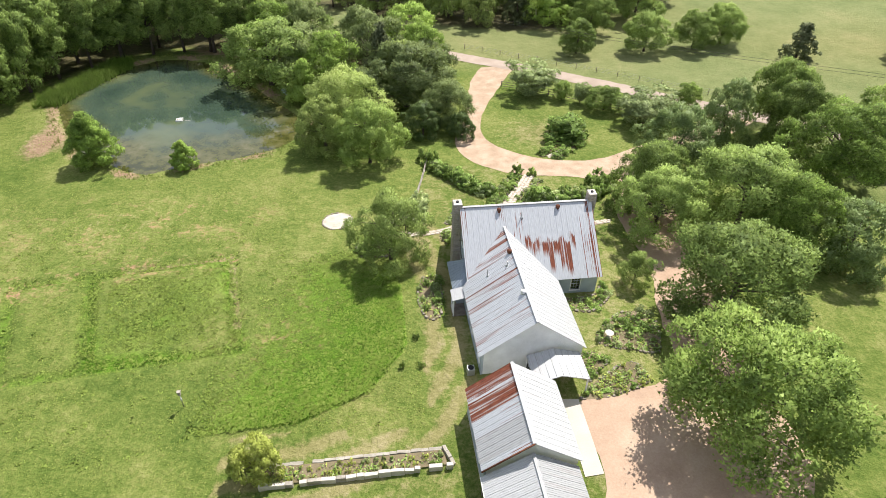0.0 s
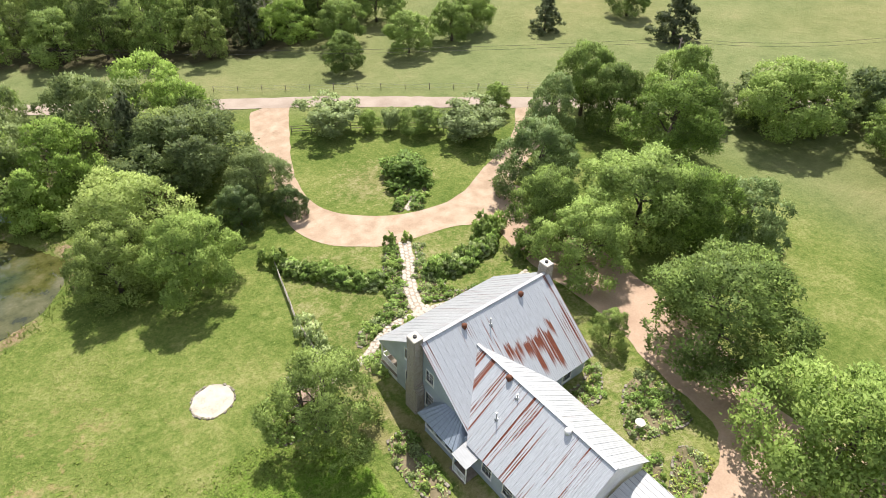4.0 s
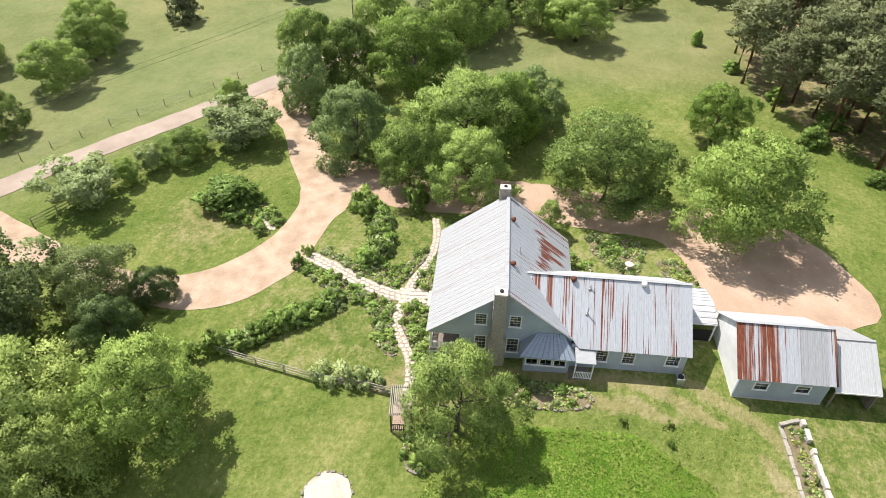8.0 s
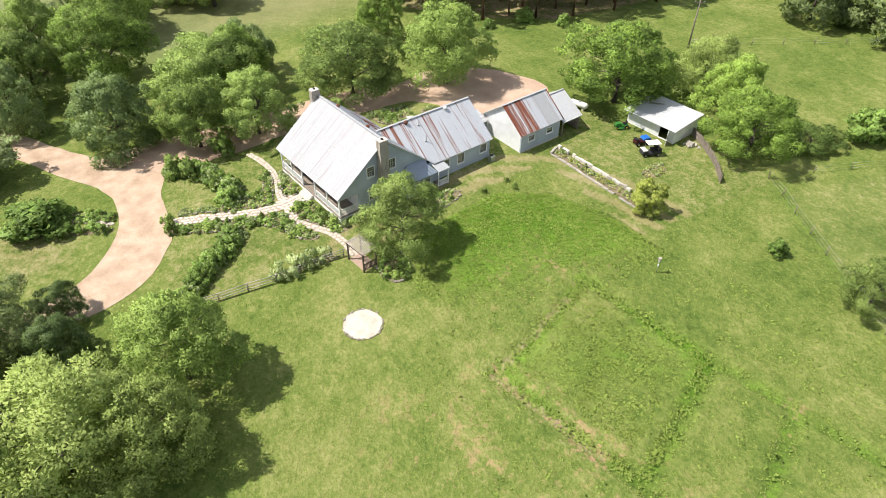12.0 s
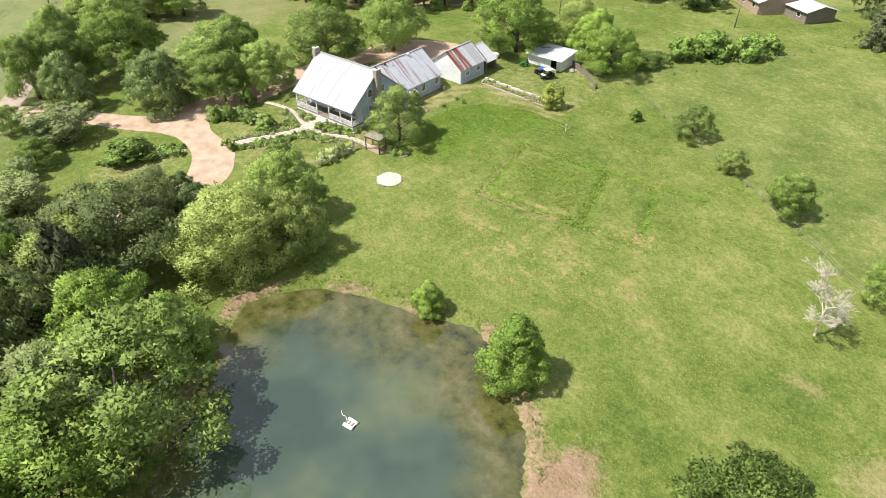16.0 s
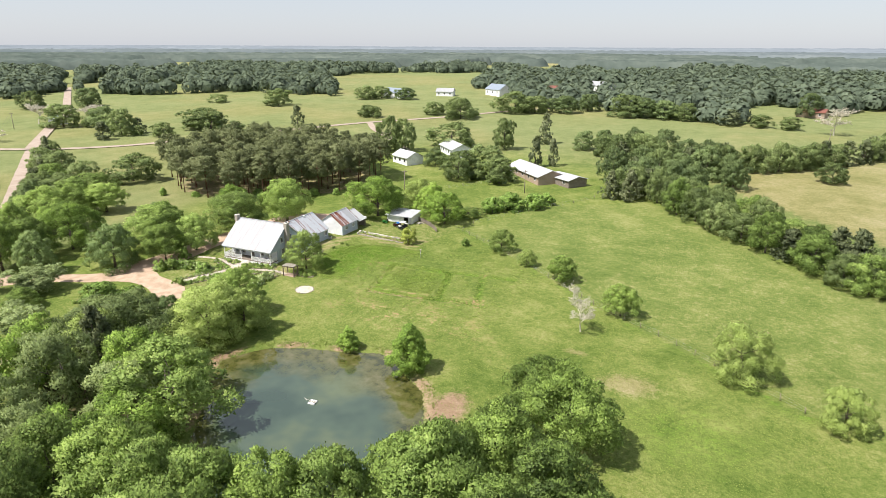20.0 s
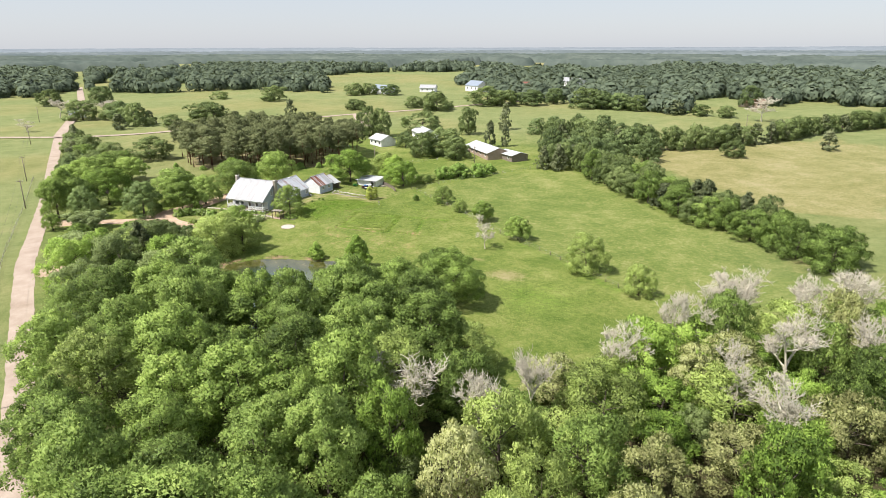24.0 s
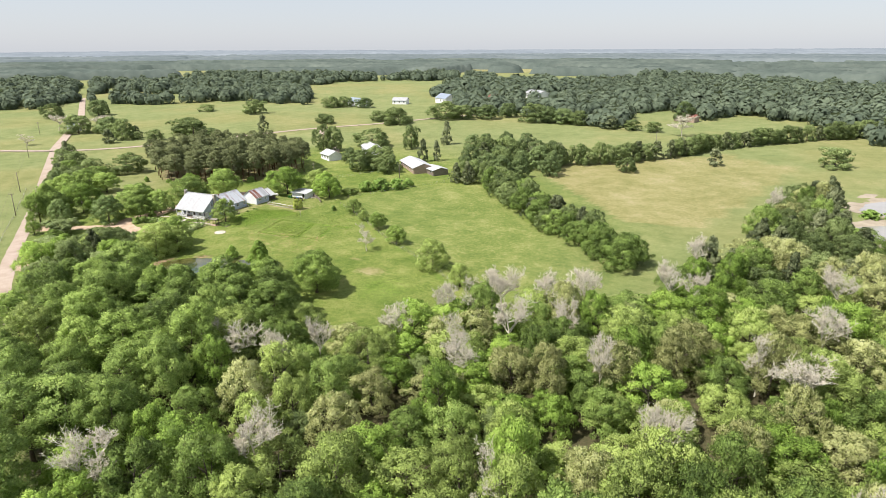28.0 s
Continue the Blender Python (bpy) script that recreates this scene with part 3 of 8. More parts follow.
stripe = (0.20 + 0.34 * np.sin(edge_d * 2.6)) * (GX < -8) * (edge_d < 9)
scar = 0.9 * np.exp(-((GX + 90) / 5.5) ** 2 - ((GY - 22) / 3.5) ** 2) + 0.7 * np.exp(-((GX + 80) / 3.0) ** 2 - ((GY - 15) / 1.2) ** 2)
far_dry = 0.45 * step(700, 1100, np.hypot(GX, GY)) + np.where(np.hypot(GX, GY) > 150, 0.16 + 0.20 * np.sin(GX / 95 + 2.0) * np.cos(GY / 120 + 0.6), 0)
east = 0.48 * inside(GX, GY, [(-100, -125), (-150, -60), (-178, -62), (-215, -185), (-180, -215), (-105, -165)])
cov[..., 0] = np.clip(yard * (0.40 + stripe) + farm * 0.27 + scar + far_dry + east + 0.60 * np.exp(-((GX - 12) / 9) ** 2 - ((GY - 35) / 8) ** 2) + 0.30 * (1 - step(0.6, 3.0, seg_dist(GX, GY, PLOT_LINES[0]))) + 0.28 * np.exp(-((GX + 48) / 16) ** 2 - ((GY - 15) / 6) ** 2), 0, 1)
cov[..., 3] = np.clip(0.85 * np.exp(-(seg_dist(GX, GY, PLOT_LINES[0]) / 2.2) ** 2) + 0.7 * np.exp(-(seg_dist(GX, GY, PLOT_LINES[4]) / 1.3) ** 2) + 0.75 * np.exp(-((GX + 46) / 16) ** 2 - ((GY - 15) / 6) ** 2) + 0.5 * np.exp(-((GX + 25) / 6) ** 2 - ((GY + 9) / 9) ** 2) + 0.04, 0, 1)
sdp = np.where(inside(GX, GY, POND), -1, 1) * seg_dist(GX, GY, POND, True)
bank_w = (1 - step(0.3, 2.2, np.abs(sdp)))
beach = 1.1 * np.exp(-((GX + 67) / 3) ** 2 - ((GY - 40) / 5) ** 2) + 0.9 * np.exp(-((GX + 46) / 5) ** 2 - ((GY - 80) / 4) ** 2)
plot_bare = 0.5 * (1 - step(0.3, 0.9, seg_dist(GX, GY, [(-31.2, -6), (-33.6, 6.4), (-45, 5.2)])))
grove_floor = 0.7 * np.exp(-((GX + 13) / 6) ** 2 - ((GY - 52) / 6) ** 2)
brush = inside(GX, GY, [(22, -60), (36, -46), (52, -40), (70, -42), (92, -60), (98, -90), (66, -106), (30, -100), (16, -84)])
wood_floor = inside(GX, GY, FOREST)
sd2 = np.minimum(seg_dist(GX, GY, POND2, True), seg_dist(GX, GY, POND3, True))
cov[..., 2] = np.clip(0.35 * (1 - step(3, 9, sd2)) + 0.75 * bank_w * (0.6 + 0.4 * np.sin(GX * 0.7)) + beach + grove_floor + plot_bare + 0.5 * brush + 0.3 * wood_floor, 0, 1)
# the shade-darkened litter lies under both woods
shade_litter = gme.attributes.new("litter_shade", "FLOAT", "POINT")
shade_litter.data.foreach_set("value", (0.85 * (wood_floor * step(0, 5, seg_dist(GX, GY, FOREST, True)) + inside(GX, GY, NORTH_WOOD))).astype(np.float32).reshape(-1))
past = gme.attributes.new("pasture", "FLOAT", "POINT")
past.data.foreach_set("value", np.clip(0.12 * farm + 0.85 * np.maximum(step(120, 190, np.hypot(GX, GY)), step(44, 62, GX) + step(50, 74, GY + 0.72 * GX - 10)).clip(0, 1), 0, 1).astype(np.float32).reshape(-1))
att = gme.color_attributes.new("cover", "FLOAT_COLOR", "POINT")
att.data.foreach_set("color", cov.reshape(-1))
tagged(new("ground", gme), "rolling green pasture and mown lawn with dry patches", "ground", kind="structure")

# water: murky green grey, still
WATER_MAT = mat("pond_water", (0.03, 0.05, 0.045), 0.03, 0, 0.9)
bsdf(WATER_MAT).inputs["IOR"].default_value = 1.5
wv = coords(WATER_MAT)
wcol = ramp(WATER_MAT, noise_tex(WATER_MAT, wv, 0.085, 3), [(0.38, (0.036, 0.060, 0.044)), (0.50, (0.056, 0.084, 0.058)), (0.62, (0.098, 0.122, 0.066))])
weed = ramp(WATER_MAT, noise_tex(WATER_MAT, wv, 0.4, 5, 0.7), [(0.32, (0.024, 0.029, 0.010)), (0.46, (0.072, 0.074, 0.020)), (0.56, (0.098, 0.096, 0.034)), (0.68, (0.140, 0.128, 0.062))])
wat = WATER_MAT.node_tree.nodes.new("ShaderNodeAttribute")
wat.attribute_name = "shallow"
rag = mathn(WATER_MAT, "ADD", wat.outputs["Fac"], mathn(WATER_MAT, "MULTIPLY", mathn(WATER_MAT, "SUBTRACT", noise_tex(WATER_MAT, wv, 0.22, 4), 0.5), 0.9))
link(WATER_MAT, mixc(WATER_MAT, ramp(WATER_MAT, rag, [(0.22, (0, 0, 0)), (0.75, (1, 1, 1))]), wcol, weed), bsdf(WATER_MAT).inputs["Base Color"])
bump(WATER_MAT, noise_tex(WATER_MAT, wv, 1.6, 3), 0.02, 0.05)
MUDDY = speckled("muddy_pond_water", [(0.35, (0.30, 0.28, 0.25)), (0.65, (0.36, 0.34, 0.31))], 0.05, 0.08, 0.4, 0.02, spec=0.5)
for outline in (POND2, POND3):
    rim = smooth_line(outline + outline[:1], 3)
    tagged(drape("sand_rim", ribbon(rim, 6.0), RIM_SAND, 0.10, 3.0, 0.2), "pale sandy rim of the far pond", "sand", kind="structure")
for k, (outline, level) in enumerate(((POND, WATER), (POND2, WATER2), (POND3, WATER2))):
    w = drape("pond_water", outline, WATER_MAT if k == 0 else MUDDY, 0, 1.0 if k == 0 else 4.0, 0.1, level)
    co = np.empty(len(w.data.vertices) * 3, np.float32)
    w.data.vertices.foreach_get("co", co)
    co = co.reshape(-1, 3)
    sh = w.data.attributes.new("shallow", "FLOAT", "POINT")
    sh.data.foreach_set("value", (np.clip(1 - seg_dist(co[:, 0], co[:, 1], outline, True) / (7 + 11 * step(52, 36, co[:, 1])), 0, 1)).astype(np.float32))
    tagged(w, "still murky grey-green pond water with brown shallows" if k == 0 else "far pale pond behind trees", "pond", kind="structure")

tagged(drape("road", ribbon(smooth_line(ROADLINE[:8], 14), 4.2, 0.03), ROAD, 0.06, 2.0, 0.12), "straight pale gravel country road", "road", kind="structure")
tagged(drape("road", ribbon(ROADLINE[7:], 5.5), ROAD, 0.5, 30, 0), "far stretch of pale gravel country road", "road", kind="structure")
tagged(drape("road", ribbon(smooth_line(LANE, 6), 4.5), ROAD, 0.25, 8, 0.1), "pale gravel lane across the pasture", "road", kind="structure")
tagged(drape("road", ribbon(smooth_line(LANE_DRIVE, 4), 3.5), ROAD, 0.22, 8, 0.1), "gravel drive to a neighbouring house", "road", kind="structure")
LOOP = [(7.5, 66), (4, 58), (1.5, 46.3), (-1.6, 38), (-2.6, 31), (-0.6, 25.6), (5, 21.2), (12, 20.0), (17.5, 18.0), (24, 21.5), (33, 26.4), (41, 30), (48.5, 34.5), (50.5, 38.5), (45.5, 41.5), (39, 35.5), (32.9, 31.2), (26, 28.4), (19.7, 25.4), (14.8, 24.7), (8.6, 26.5), (4, 30.8), (2.2, 36), (3.6, 43), (6.6, 50), (11.5, 60), (14, 66)]
tagged(drape("driveway", smooth_line(LOOP + LOOP[:1], 4)[:-1], GRAVEL, 0.035, 1.0, 0.12), "curved tan gravel driveway loop", "driveway", kind="structure")
DIRT = [(18, 18.5), (15.6, 10), (15.0, 3), (14.6, -3.4), (12.6, -11), (11.6, -17.2), (8.3, -19.9), (3.4, -21.0), (0.9, -21.2), (0.7, -28.3), (-0.6, -32.5), (2.4, -38.4), (9, -37.5), (15, -34), (19, -27), (18, -20), (21, -12), (22.5, -4), (24, 6), (26, 16), (26, 22.5)]
tagged(drape("dirt_yard", smooth_line(DIRT + DIRT[:1], 4)[:-1], RED_DIRT, 0.03, 1.0, 0.18, seed=5), "red-brown dirt yard under the trees", "dirt yard", kind="structure")
tagged(drape("concrete_apron", [(-0.9, -20.6), (0.8, -20.8), (0.7, -28.2), (-0.9, -28.3)], CONCRETE, 0.06, 1.0, 0.02), "pale concrete apron beside the garage", "concrete", kind="structure")


# ---- trees ----
def leaf_tris(c, nrm, size, rng, slim=0.7):
    """Small pointed leaf sprays, one triangle each."""
    t = rng.normal(size=c.shape)
    t -= nrm * (t * nrm).sum(1, keepdims=True)
    t /= np.linalg.norm(t, axis=1, keepdims=True) + 1e-9
    b = np.cross(nrm, t)
    s = size[:, None]
    return np.stack([c - t * s * 0.4 + b * s * slim * 0.5, c - t * s * 0.4 - b * s * slim * 0.5, c + t * s * 0.6], 1).reshape(-1, 3)


def shade_as(me, normals, per=3):
    """Lets leaf sprays take the light as the mass of foliage that they belong to."""
    me.normals_split_custom_set_from_vertices(np.repeat(normals, per, axis=0).tolist())
    return me


def unit(v):
    return v / (np.linalg.norm(v, axis=1, keepdims=True) + 1e-9)


def crown_mesh(name, seed, material, prof, z0, z1, clumps, per, size, clump_r=1.3, inner=0.3, up=0.45, slim=0.55, loose=0.2):
    """A crown of leaf sprays on the boughs' clumps, large and small; prof gives the reach at each relative height."""
    rng = np.random.default_rng(seed)
    cs = []
    for i in range(clumps):
        h = (i + rng.uniform(0, 1)) / clumps
        a = i * 2.39996 + rng.normal() * 0.5
        far = prof(h) * (rng.uniform(0.66, 1.04) if rng.uniform() > inner * 0.8 else rng.uniform(0.1, 0.66))
        far *= 1 + 0.16 * math.sin(3 * a + seed) + rng.normal() * 0.07
        cs.append((far * math.cos(a), far * math.sin(a), z0 + h * (z1 - z0) + rng.normal() * 0.25))
    cs = np.array(cs)
    rad = clump_r * (0.5 + 0.95 * rng.uniform(0, 1, clumps) ** 1.6)
    share = rad ** 2 / (rad ** 2).sum()
    k = np.repeat(np.arange(clumps), np.maximum(4, (share * clumps * per).astype(int)))
    out = cs[k] * np.array([1, 1, 0.25])
    out = unit(out - np.array([0, 0, 0.25 * (z0 + z1) / 2]))
    d = unit(rng.normal(size=(len(k), 3)) + 0.75 * out + np.array([0, 0, up + 0.3]))
    sprig = rng.uniform(0, 1, len(k)) < 0.10 + 0.25 * loose
    reach = np.where(sprig, rng.uniform(1.0, 1.32, len(k)), 1.0 - 0.30 * rng.uniform(0, 1, len(k)) ** 2)
    reach *= 1 + 0.13 * np.sin(d[:, 0] * 7 + k) * np.sin(d[:, 1] * 7 + 2.3 * k) + 0.10 * np.sin(d[:, 2] * 9 + 1.7 * k)
    p = cs[k] + d * (rad[k] * reach)[:, None] * np.array([1, 1, 0.78])
    # the sprays stand out from the clump and reach for the light
    t = unit(0.55 * d + np.array([0, 0, 0.35]) + rng.normal(size=d.shape) * 0.55)
    nrm = np.cross(t, unit(rng.normal(size=d.shape)))
    nrm = unit(nrm * np.sign((nrm * (d + np.array([0, 0, 0.4]))).sum(1, keepdims=True) + 1e-9))
    b = np.cross(nrm, t)
    sz = (size * rng.uniform(0.6, 1.4, len(k)))[:, None]
    w = slim * 1.4 * 0.5
    v = np.stack([p - t * sz * 0.4 + b * sz * w, p - t * sz * 0.4 - b * sz * w, p + t * sz * 0.6], 1).reshape(-1, 3)
    mass = unit(0.95 * d + 0.3 * out + 0.4 * nrm + np.array([0, 0, 0.14]))
    return shade_as(mesh_np(name, v, np.arange(len(v)).reshape(-1, 3), material, True), mass)


def trunk_mesh(name, seed, material, r, top, reach, limbs=6, lean=0.06, first=0.3):
    rnd = random.Random(seed)
    bm = bmesh.new()
    pts = [(0, 0, -0.3), (rnd.uniform(-1, 1) * lean * top * 0.3, rnd.uniform(-1, 1) * lean * top * 0.3, top * 0.35), (rnd.uniform(-1, 1) * lean * top, rnd.uniform(-1, 1) * lean * top, top * 0.7), (rnd.uniform(-1, 1) * lean * top, rnd.uniform(-1, 1) * lean * top, top)]
    tube(bm, pts, [r * 1.25, r * 0.8, r * 0.45, r * 0.12], 7)
    for i in range(limbs):
        a = i * 2.4 + rnd.uniform(-0.4, 0.4)
        z = top * rnd.uniform(first, 0.75)
        L = reach * rnd.uniform(0.6, 0.9)
        mid = Vector((math.cos(a) * L * 0.5, math.sin(a) * L * 0.5, z + L * 0.38))
        end = Vector((math.cos(a + 0.2) * L, math.sin(a + 0.2) * L, z + L * 0.6))
        tube(bm, [(0, 0, z), mid, end], [r * 0.4, r * 0.25, r * 0.06], 5)
        tube(bm, [mid, mid + Vector((math.cos(a - 0.7), math.sin(a - 0.7), 0.7)) * L * 0.4], [r * 0.18, r * 0.05], 4)
    me = bpy.data.meshes.new(name)
    bm.to_mesh(me)
    bm.free()
    me.materials.append(material)
    return me


def bare_mesh(name, seed, material, height, r, spread=0.55, depth=4, kids=4):
    """A leafless tree: limbs that fork again and again."""
    rnd = random.Random(seed)
    bm = bmesh.new()

    def grow(p, d, length, rad, level):
        pts, way = [p], d
        for i in range(3):
            way = (way + Vector((rnd.uniform(-1, 1), rnd.uniform(-1, 1), rnd.uniform(-0.5, 0.7))) * (0.16 if level == 0 else 0.34)).normalized()
            pts.append(pts[-1] + way * length / 3)
        tube(bm, pts, [rad, rad * 0.84, rad * 0.68, rad * 0.5], 5 if level < 2 else 3, False)
        if level >= depth:
            return
        turn = rnd.uniform(0, 6.28)
        for i in range(kids + (2 if level == 0 else 0)):
            turn += 2.4 + rnd.uniform(-0.5, 0.5)
            side = Vector((math.cos(turn), math.sin(turn), rnd.uniform(-0.25, 0.55)))
            nd = (way * rnd.uniform(0.5, 1.0) + side * spread * rnd.uniform(1.0, 1.9)).normalized()
            q = rnd.uniform(0.9, 2.95) if level else rnd.uniform(1.2, 2.95)
            start = pts[int(q)].lerp(pts[int(q) + 1], q % 1)
            grow(start, nd, length * rnd.uniform(0.45, 0.74), max(0.03, rad * rnd.uniform(0.42, 0.58)), level + 1)
    grow(Vector((0, 0, -0.2)), Vector((0, 0, 1)), height * 0.5, r, 0)
    top, reach = max(v.co.z for v in bm.verts), sorted(math.hypot(v.co.x, v.co.y) for v in bm.verts)[int(len(bm.verts) * 0.97)]
    for v in bm.verts:
        v.co = Vector((v.co.x * 4.2 / reach, v.co.y * 4.2 / reach, v.co.z * height / top))
    me = bpy.data.meshes.new(name)
    bm.to_mesh(me)
    bm.free()
    me.materials.append(material)
    return me


def dome(h):
    return 5.0 * math.sqrt(max(0.02, 1 - (abs(h - 0.32) / 0.69) ** 2.0))


def wide(h):
    return 5.0 * math.sqrt(max(0.03, 1 - (abs(h - 0.3) / 0.72) ** 2))


def cone(h):
    return 5.0 * (0.35 + 0.65 * min(1, h / 0.15)) * (1.02 - h) ** 0.8


def vase(h):
    return 5.0 * (0.45 + 0.55 * h) * (1 if h < 0.8 else 0.9)


def tuftop(h):
    return 2.6 * math.sqrt(max(0.05, 1 - (abs(h - 0.45) / 0.6) ** 2))


# each kind: its nominal reach and height, and a few trunks and crowns to draw from
KINDS = {}


def kind(name, reach, height, trunk_args, crown_args, count=3, bark=BARK):
    KINDS[name] = (reach, height, [(trunk_mesh("trunk", 10 * i + len(KINDS), bark, *trunk_args), crown_mesh("crown", 100 * i + 7 + len(KINDS), *crown_args)) for i in range(count)])


kind("oak", 5.4, 10, (0.32, 7.5, 4.2), (OAK, dome, 2.0, 9.2, 110, 290, 0.225, 1.15), 4)
kind("pecan", 5.4, 10, (0.32, 7.5, 4.2), (PECAN, dome, 1.9, 9.2, 112, 290, 0.22, 1.12), 4)
kind("pale_oak", 5.4, 10, (0.32, 7.5, 4.2), (PALE_OAK, dome, 1.8, 9.2, 100, 320, 0.215, 1.15), 3)
kind("dark_oak", 5.4, 10, (0.32, 7.5, 4.2), (DARK_OAK, dome, 1.6, 9.2, 110, 260, 0.24, 1.15), 3)
kind("elm", 5.4, 10, (0.3, 7.5, 4.2), (LIGHT, wide, 1.0, 9.2, 112, 270, 0.22, 1.1, 0.3, 0.4, 0.5, 0.5), 3)
kind("magnolia", 5.4, 10, (0.3, 7, 4), (MAGNOLIA, wide, 0.6, 9.2, 112, 220, 0.26, 1.1), 2)
kind("cypress", 5.4, 10, (0.3, 9, 2.5), (CYPRESS, cone, 0.5, 9.6, 125, 210, 0.28, 0.95, 0.3, 0.3), 2)
kind("cedar", 5.2, 10, (0.3, 9, 2.2), (CEDAR, cone, 0.3, 9.8, 90, 60, 0.52, 0.9), 3)
kind("mesquite", 5.4, 10, (0.26, 8, 4.5, 9), (WISPY, wide, 1.2, 9.6, 100, 240, 0.24, 1.0, 0.35, 0.35, 0.45, 0.9), 2)
kind("yellow_shrub_tree", 5.4, 10, (0.3, 7, 4), (YELLOW, wide, 1.0, 9.4, 70, 120, 0.5, 1.2, 0.3, 0.45, 0.55, 0.6), 1)
kind("myrtle", 5.4, 10, (0.25, 7, 4.5, 8, 0.06, 0.1), (MYRTLE, vase, 2.6, 9.3, 105, 90, 0.42, 1.15, 0.4, 0.6), 3)
kind("pine", 2.9, 16, (0.2, 14.5, 2.2, 5, 0.02, 0.6), (PINE, tuftop, 7.0, 15.6, 60, 70, 0.42, 0.9, 0.3, 0.3, 0.4, 0.8), 4, PINE_BARK)
kind("shrub", 5.4, 10, (0.4, 5, 4), (SHRUB, wide, 0.0, 9.0, 44, 56, 1.05, 1.6), 3)
kind("wood_oak", 5.4, 10, (0.3, 7.5, 4.2, 4), (WOOD_GREEN, dome, 1.6, 9.5, 68, 200, 0.30, 1.3, 0.2), 5)
kind("wood_dark", 5.4, 10, (0.3, 7.5, 4.2, 4), (DARK_OAK, dome, 1.2, 9.5, 72, 190, 0.30, 1.25, 0.2), 3)
kind("wood_pecan", 5.4, 10, (0.3, 7.5, 4.2, 4), (PECAN, dome, 1.6, 9.5, 70, 190, 0.30, 1.25, 0.2), 4)
kind("wood_elm", 5.4, 10, (0.3, 7.5, 4.2, 5), (LIGHT, dome, 1.6, 9.5, 68, 190, 0.28, 1.2, 0.25, 0.45, 0.55, 0.4), 4)
kind("wood_flowering_oak", 5.4, 10, (0.3, 7.5, 4.2, 6), (BROWN_OAK, dome, 1.8, 9.5, 76, 170, 0.28, 1.1, 0.25, 0.45, 0.55, 0.6), 3)
kind("tall_oak", 5.4, 16, (0.32, 13, 4.2, 6, 0.06, 0.4), (WOOD_GREEN, dome, 5.0, 15.5, 100, 210, 0.30, 1.3, 0.2), 4)
kind("tall_pecan", 5.4, 16, (0.32, 13, 4.2, 6, 0.06, 0.4), (OAK, dome, 5.0, 15.5, 100, 210, 0.30, 1.25, 0.2), 3)
kind("tall_elm", 5.4, 16, (0.32, 13, 4.2, 6, 0.06, 0.4), (LIGHT, dome, 5.5, 15.5, 96, 190, 0.29, 1.2, 0.25, 0.45, 0.55, 0.4), 2)
kind("far_oak", 5.4, 10, (0.3, 7, 3, 2), (DARK_OAK, dome, 0.8, 9.6, 60, 110, 0.5, 1.3, 0.2), 4)
kind("far_elm", 5.4, 10, (0.3, 7, 3, 2), (FAR_GREEN, dome, 0.8, 9.6, 60, 110, 0.5, 1.3, 0.2), 3)
kind("far_cedar", 5.2, 10, (0.3, 7, 2, 2), (CEDAR, cone, 0.2, 9.8, 36, 26, 1.0, 1.1), 2)
DEAD = [bare_mesh("branches", s, DEAD_BARK, 9, 0.2, spread, 5, 4) for s, spread in ((3, 0.6), (8, 0.75), (15, 0.9), (22, 0.68), (31, 0.8))]
LABELS = {
    "tall_oak": ("tall dark green oak in the dense wood", "oak tree"), "tall_pecan": ("tall bright green tree in the dense wood", "broadleaf tree"), "tall_elm": ("tall light green elm in the dense wood", "elm tree"),
    "wood_dark": ("dull dark green live oak in the dense wood", "oak tree"),
    "pale_oak": ("broad grey-green oak with a fine leafy crown", "oak tree"),
    "dark_oak": ("broad dull dark green live oak", "oak tree"),
    "oak": ("broad green oak with a dense leafy crown", "oak tree"), "pecan": ("large pecan tree with a full bright green crown", "pecan tree"),
    "elm": ("light yellow-green elm with drooping leaves", "elm tree"), "magnolia": ("dense magnolia with dark glossy leaves", "magnolia tree"),
    "cypress": ("conical bright green bald cypress", "cypress tree"), "cedar": ("dark green cedar with a ragged cone", "cedar tree"),
    "mesquite": ("open wispy mesquite with thin foliage", "mesquite tree"), "yellow_shrub_tree": ("small yellow-leaved tree at the raised bed's end", "small tree"),
    "myrtle": ("grey-green crepe myrtle with several stems", "crepe myrtle"), "pine": ("tall slim pine with a high dull crown", "pine tree"),
    "shrub": ("leafy green garden shrub", "shrub"), "wood_oak": ("dark green oak in the dense wood", "oak tree"), "wood_pecan": ("bright green tree in the dense wood", "broadleaf tree"),
    "wood_elm": ("light green elm in the dense wood", "elm tree"), "wood_flowering_oak": ("olive-brown flowering oak in the wood", "oak tree"),
    "far_oak": ("distant round dark green oak", "oak tree"), "far_elm": ("distant round bright green tree", "broadleaf tree"), "far_cedar": ("distant dark green ragged cedar", "cedar tree"),
}
